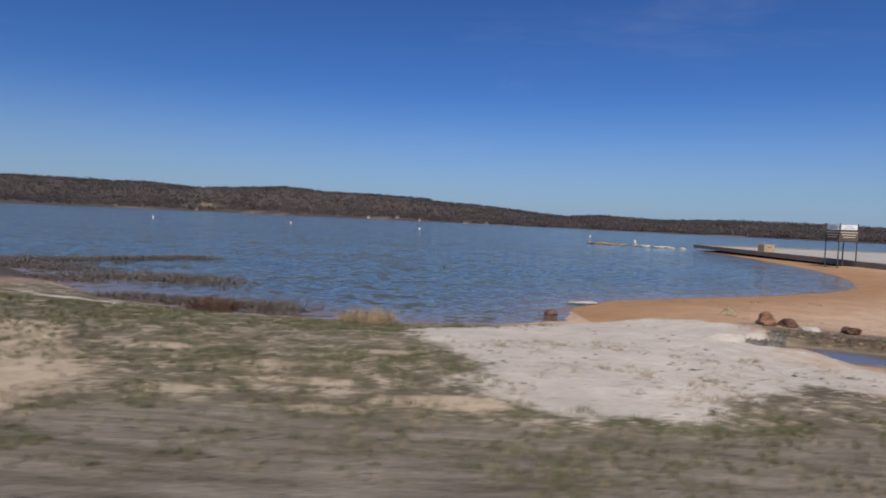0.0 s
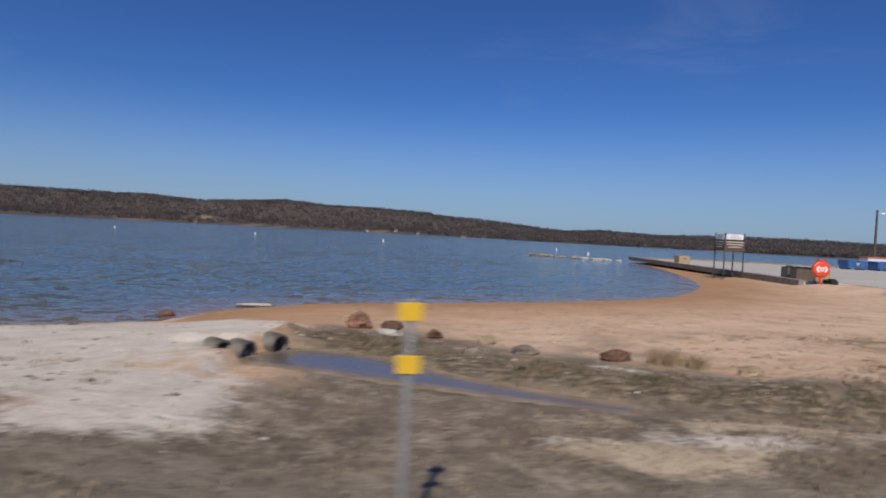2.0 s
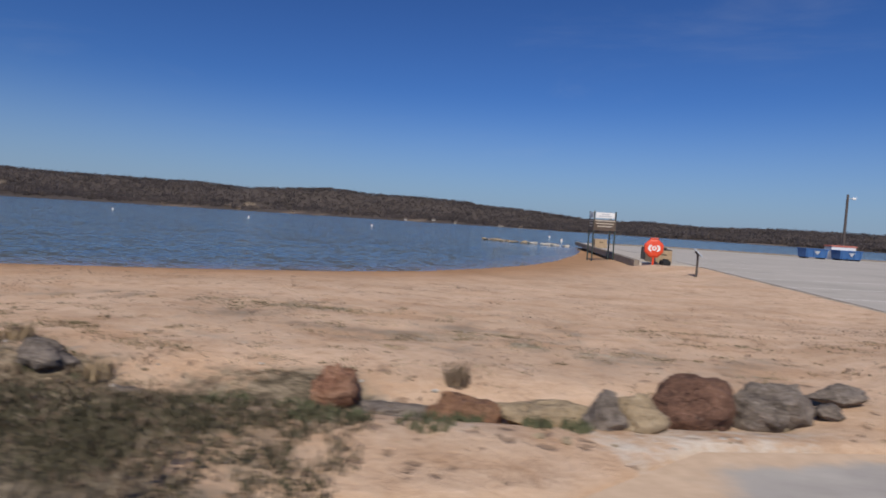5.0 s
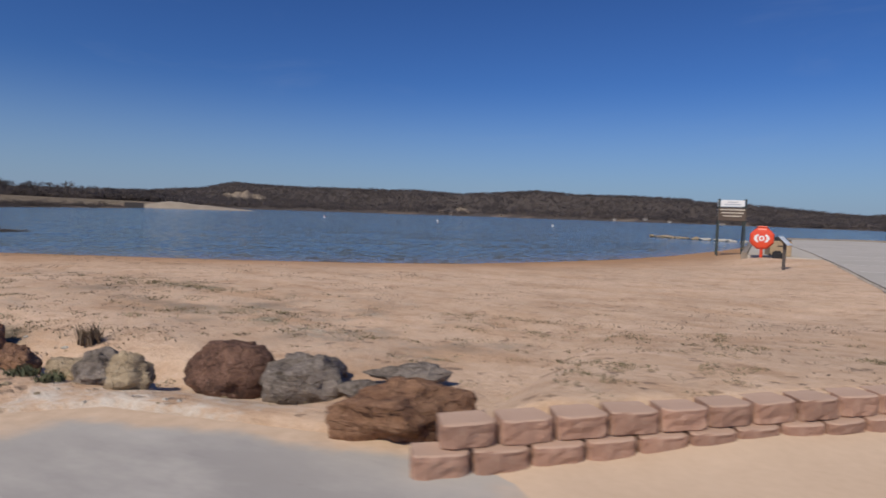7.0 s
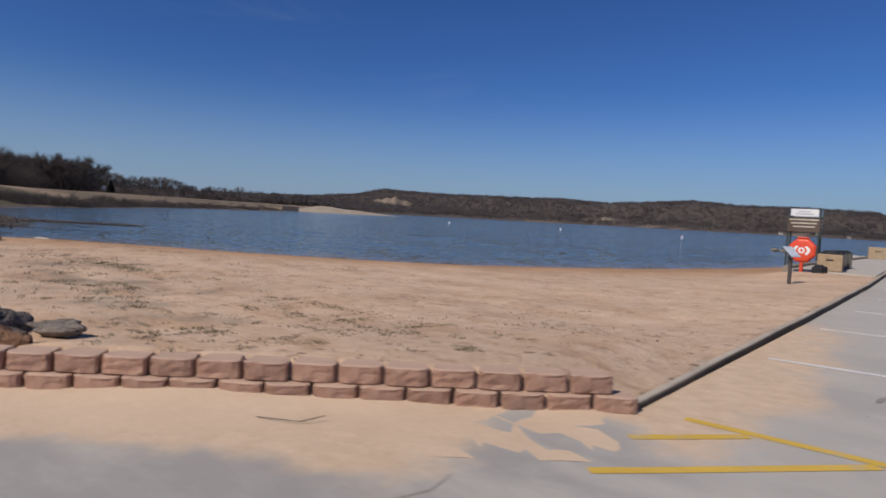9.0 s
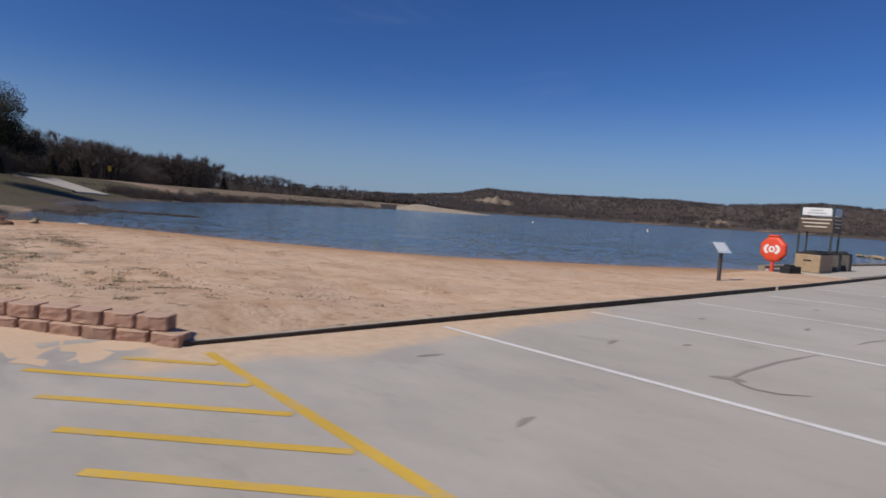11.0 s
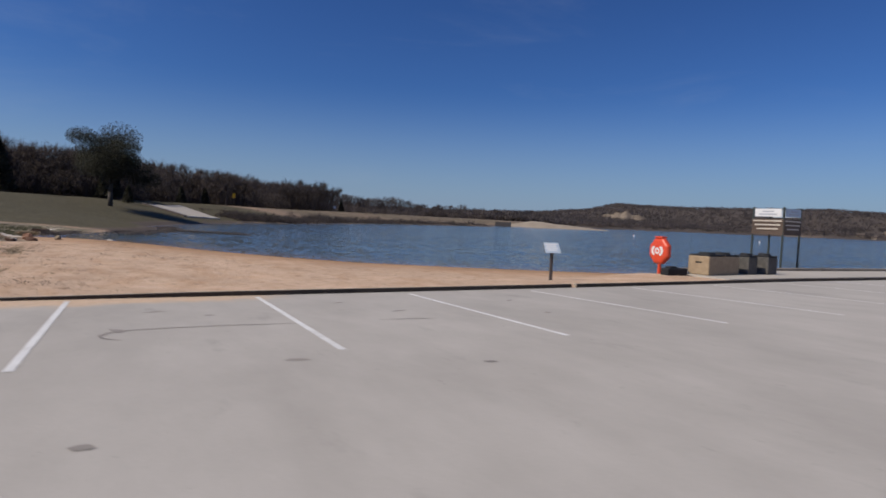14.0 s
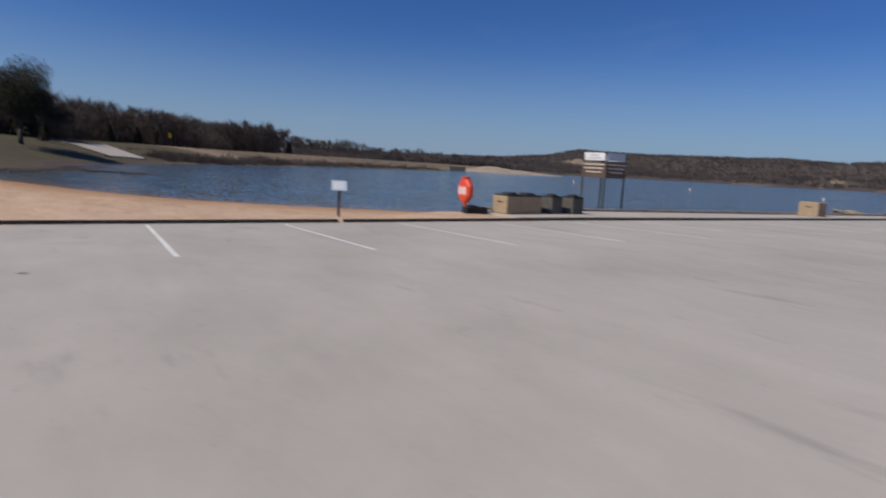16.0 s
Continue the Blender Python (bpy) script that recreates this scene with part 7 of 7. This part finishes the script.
# pale earth ramp and a dark culvert mouth across the bay
M_EARTH = plain_mat("pale_dry_earth", (0.24, 0.195, 0.145), (0.38, 0.32, 0.25), 0.95, 0.8, bump=0.4, bdist=0.1)
bm = bmesh.new()
ax, ay, bx, by = -216.5, 190.5, -181.0, 232.5
tx, ty = bx - ax, by - ay
tl = math.hypot(tx, ty)
tx, ty = tx / tl, ty / tl
rows = []
for i in range(36):
    u = i / 35
    hh = float(np.interp(u, [0, 0.12, 0.3, 0.52, 0.75, 1.0], [0.1, 2.2, 4.3, 2.9, 1.7, 0.2])) + 0.25 * noise.noise(Vector((u * 9, 0, 0)))
    row = []
    for dd, kk in ((-9, -0.3), (-5, 0.30), (-2.5, 0.72), (0, 1.0), (3, 0.98), (9, 0.3), (12, -0.3)):
        nn = 0.25 * noise.noise(Vector((u * 14, dd * 0.4, 3)))
        row.append(bm.verts.new((ax + tx * tl * u - ty * dd, ay + ty * tl * u + tx * dd, hh * 0.8 * kk + nn - 0.1)))
    rows.append(row)
for r0, r1 in zip(rows, rows[1:]):
    for k in range(6):
        bm.faces.new((r0[k], r0[k + 1], r1[k + 1], r1[k]))
bmesh.ops.recalc_face_normals(bm, faces=bm.faces[:])
tagged(part("earth_ramp", bm, M_EARTH, smooth=True), "pale bare earth ramp running down to the water", "embankment", kind="structure")
bm = bmesh.new()
bm_box(bm, 7.5, 3.0, 2.6, (0, 0, -0.4), 0.15)
cm = part("culvert_mouth", bm, M_POST)
cm.matrix_world = pose(-204.0, 183.5, 0, 0, 0, math.degrees(math.atan2(ty, tx)))
tagged(cm, "dark concrete culvert mouth beside an earth ramp", "culvert", kind="structure")


def bank_sign(x, y, zc, w, h, mat, label):
    z = near_z(x, y)
    e = empty("bank_sign", pose(x, y, z, 0, 0, 70), label, "sign")
    bm = bmesh.new()
    bm_tube(bm, (0, 0, -0.2), (0, 0, zc - z + h / 2), 0.06, 0.06, 8)
    part("post", bm, M_POST, e)
    bm = bmesh.new()
    bm_box(bm, w, 0.04, h, (0, -0.08, zc - z - h / 2), 0.01)
    part("plate", bm, mat, e)
    return e


bank_sign(-106.5, 40.3, 5.45, 0.6, 1.1, M_YELLOW, "yellow sign plate on a post before bare woods")
bank_sign(-155, 81, 4.6, 0.8, 0.9, M_WHITE, "small white sign plate before bare woods")


# ---- pebbles and chips ----
def pebbles(name, region, count, lo, hi, mat, label, seed, dens):
    rnd = random.Random(seed)
    (x0, x1), (y0, y1) = region
    xs = np.array([rnd.uniform(x0, x1) for _ in range(count)])
    ys = np.array([rnd.uniform(y0, y1) for _ in range(count)])
    zs = land_z(xs, ys)
    keep = (np.array([rnd.random() for _ in range(count)]) < dens(xs, ys)) & (zs > 0.13) & (poly_sd(xs, ys, LOT) < -0.1)
    base = [(1, 0, 0), (-1, 0, 0), (0, 1, 0), (0, -1, 0), (0, 0, 1), (0.6, 0.6, 0.55), (-0.6, 0.5, 0.6), (-0.5, -0.6, 0.55), (0.55, -0.6, 0.6)]
    fc = [(0, 2, 5), (2, 1, 6), (1, 3, 7), (3, 0, 8), (5, 2, 6), (6, 1, 7), (7, 3, 8), (8, 0, 5), (4, 5, 6), (4, 6, 7), (4, 7, 8), (4, 8, 5)]
    v, f = [], []
    for x, y, z in zip(xs[keep], ys[keep], zs[keep]):
        s = lo + (hi - lo) * rnd.random() ** 2.5
        a = rnd.uniform(0, 6.28)
        sy, sz = rnd.uniform(0.55, 1.0), rnd.uniform(0.35, 0.75)
        i = len(v)
        for p, q, r in base:
            p, q, r = p * s * rnd.uniform(0.8, 1.2), q * s * sy * rnd.uniform(0.8, 1.2), r * s * sz
            v.append((x + p * math.cos(a) - q * math.sin(a), y + p * math.sin(a) + q * math.cos(a), z + r - s * 0.12))
        f += [tuple(i + k for k in t) for t in fc]
    return tagged(from_lists(name, v, f, mat), label, "pebbles", kind="stuff")


d_bank = lambda x, y: np.clip(1.15 - line_d(x, y, [(5.2, 11.3), (7.0, 10.9), (8.2, 10.2), (9.4, 9.4), (11.4, 8.8), (14.0, 8.6), (17, 8.3), (21, 8.5)]) / 0.9, 0, 1) * np.clip(0.6 + fnoise(x, y, 0.8), 0, 1)
pebbles("pebbles", ((4.5, 22), (7, 13)), 2600, 0.012, 0.07, R_TAN, "tan stones and rubble along a dirt bank", 71, d_bank)
pebbles("pebbles", ((4.5, 22), (7, 13)), 1500, 0.012, 0.05, R_PALE, "pale stone chips along a dirt bank", 72, d_bank)
pebbles("pebbles", ((-4, 18.5), (4.4, 8)), 1500, 0.01, 0.045, R_GREY, "small grey gravel beside the road", 73, lambda x, y: np.clip(0.35 + 0.9 * fnoise(x, y, 1.2), 0, 1))
d_rim = lambda x, y: np.clip(1.2 - line_d(x, y, [(-0.6, 6.6), (0.3, 5.9), (1.0, 5.15), (2.2, 5.05), (3.2, 6.1), (4.5, 6.3), (5.4, 5.6), (6.4, 6.2)]) / 0.45, 0, 1) * np.clip(0.55 + fnoise(x, y, 0.7), 0, 1)
pebbles("pebbles", ((-1.2, 7.0), (4.5, 7.2)), 2200, 0.008, 0.032, R_PALE, "white stone chips along the rim of pale sand", 74, d_rim)
pebbles("pebbles", ((-0.8, 6.2), (5.6, 11.5)), 900, 0.010, 0.045, R_GREY, "dark clods and stones on pale sand", 75, lambda x, y: np.clip(0.1 + 0.9 * fnoise(x + 11, y, 1.5), 0, 1))
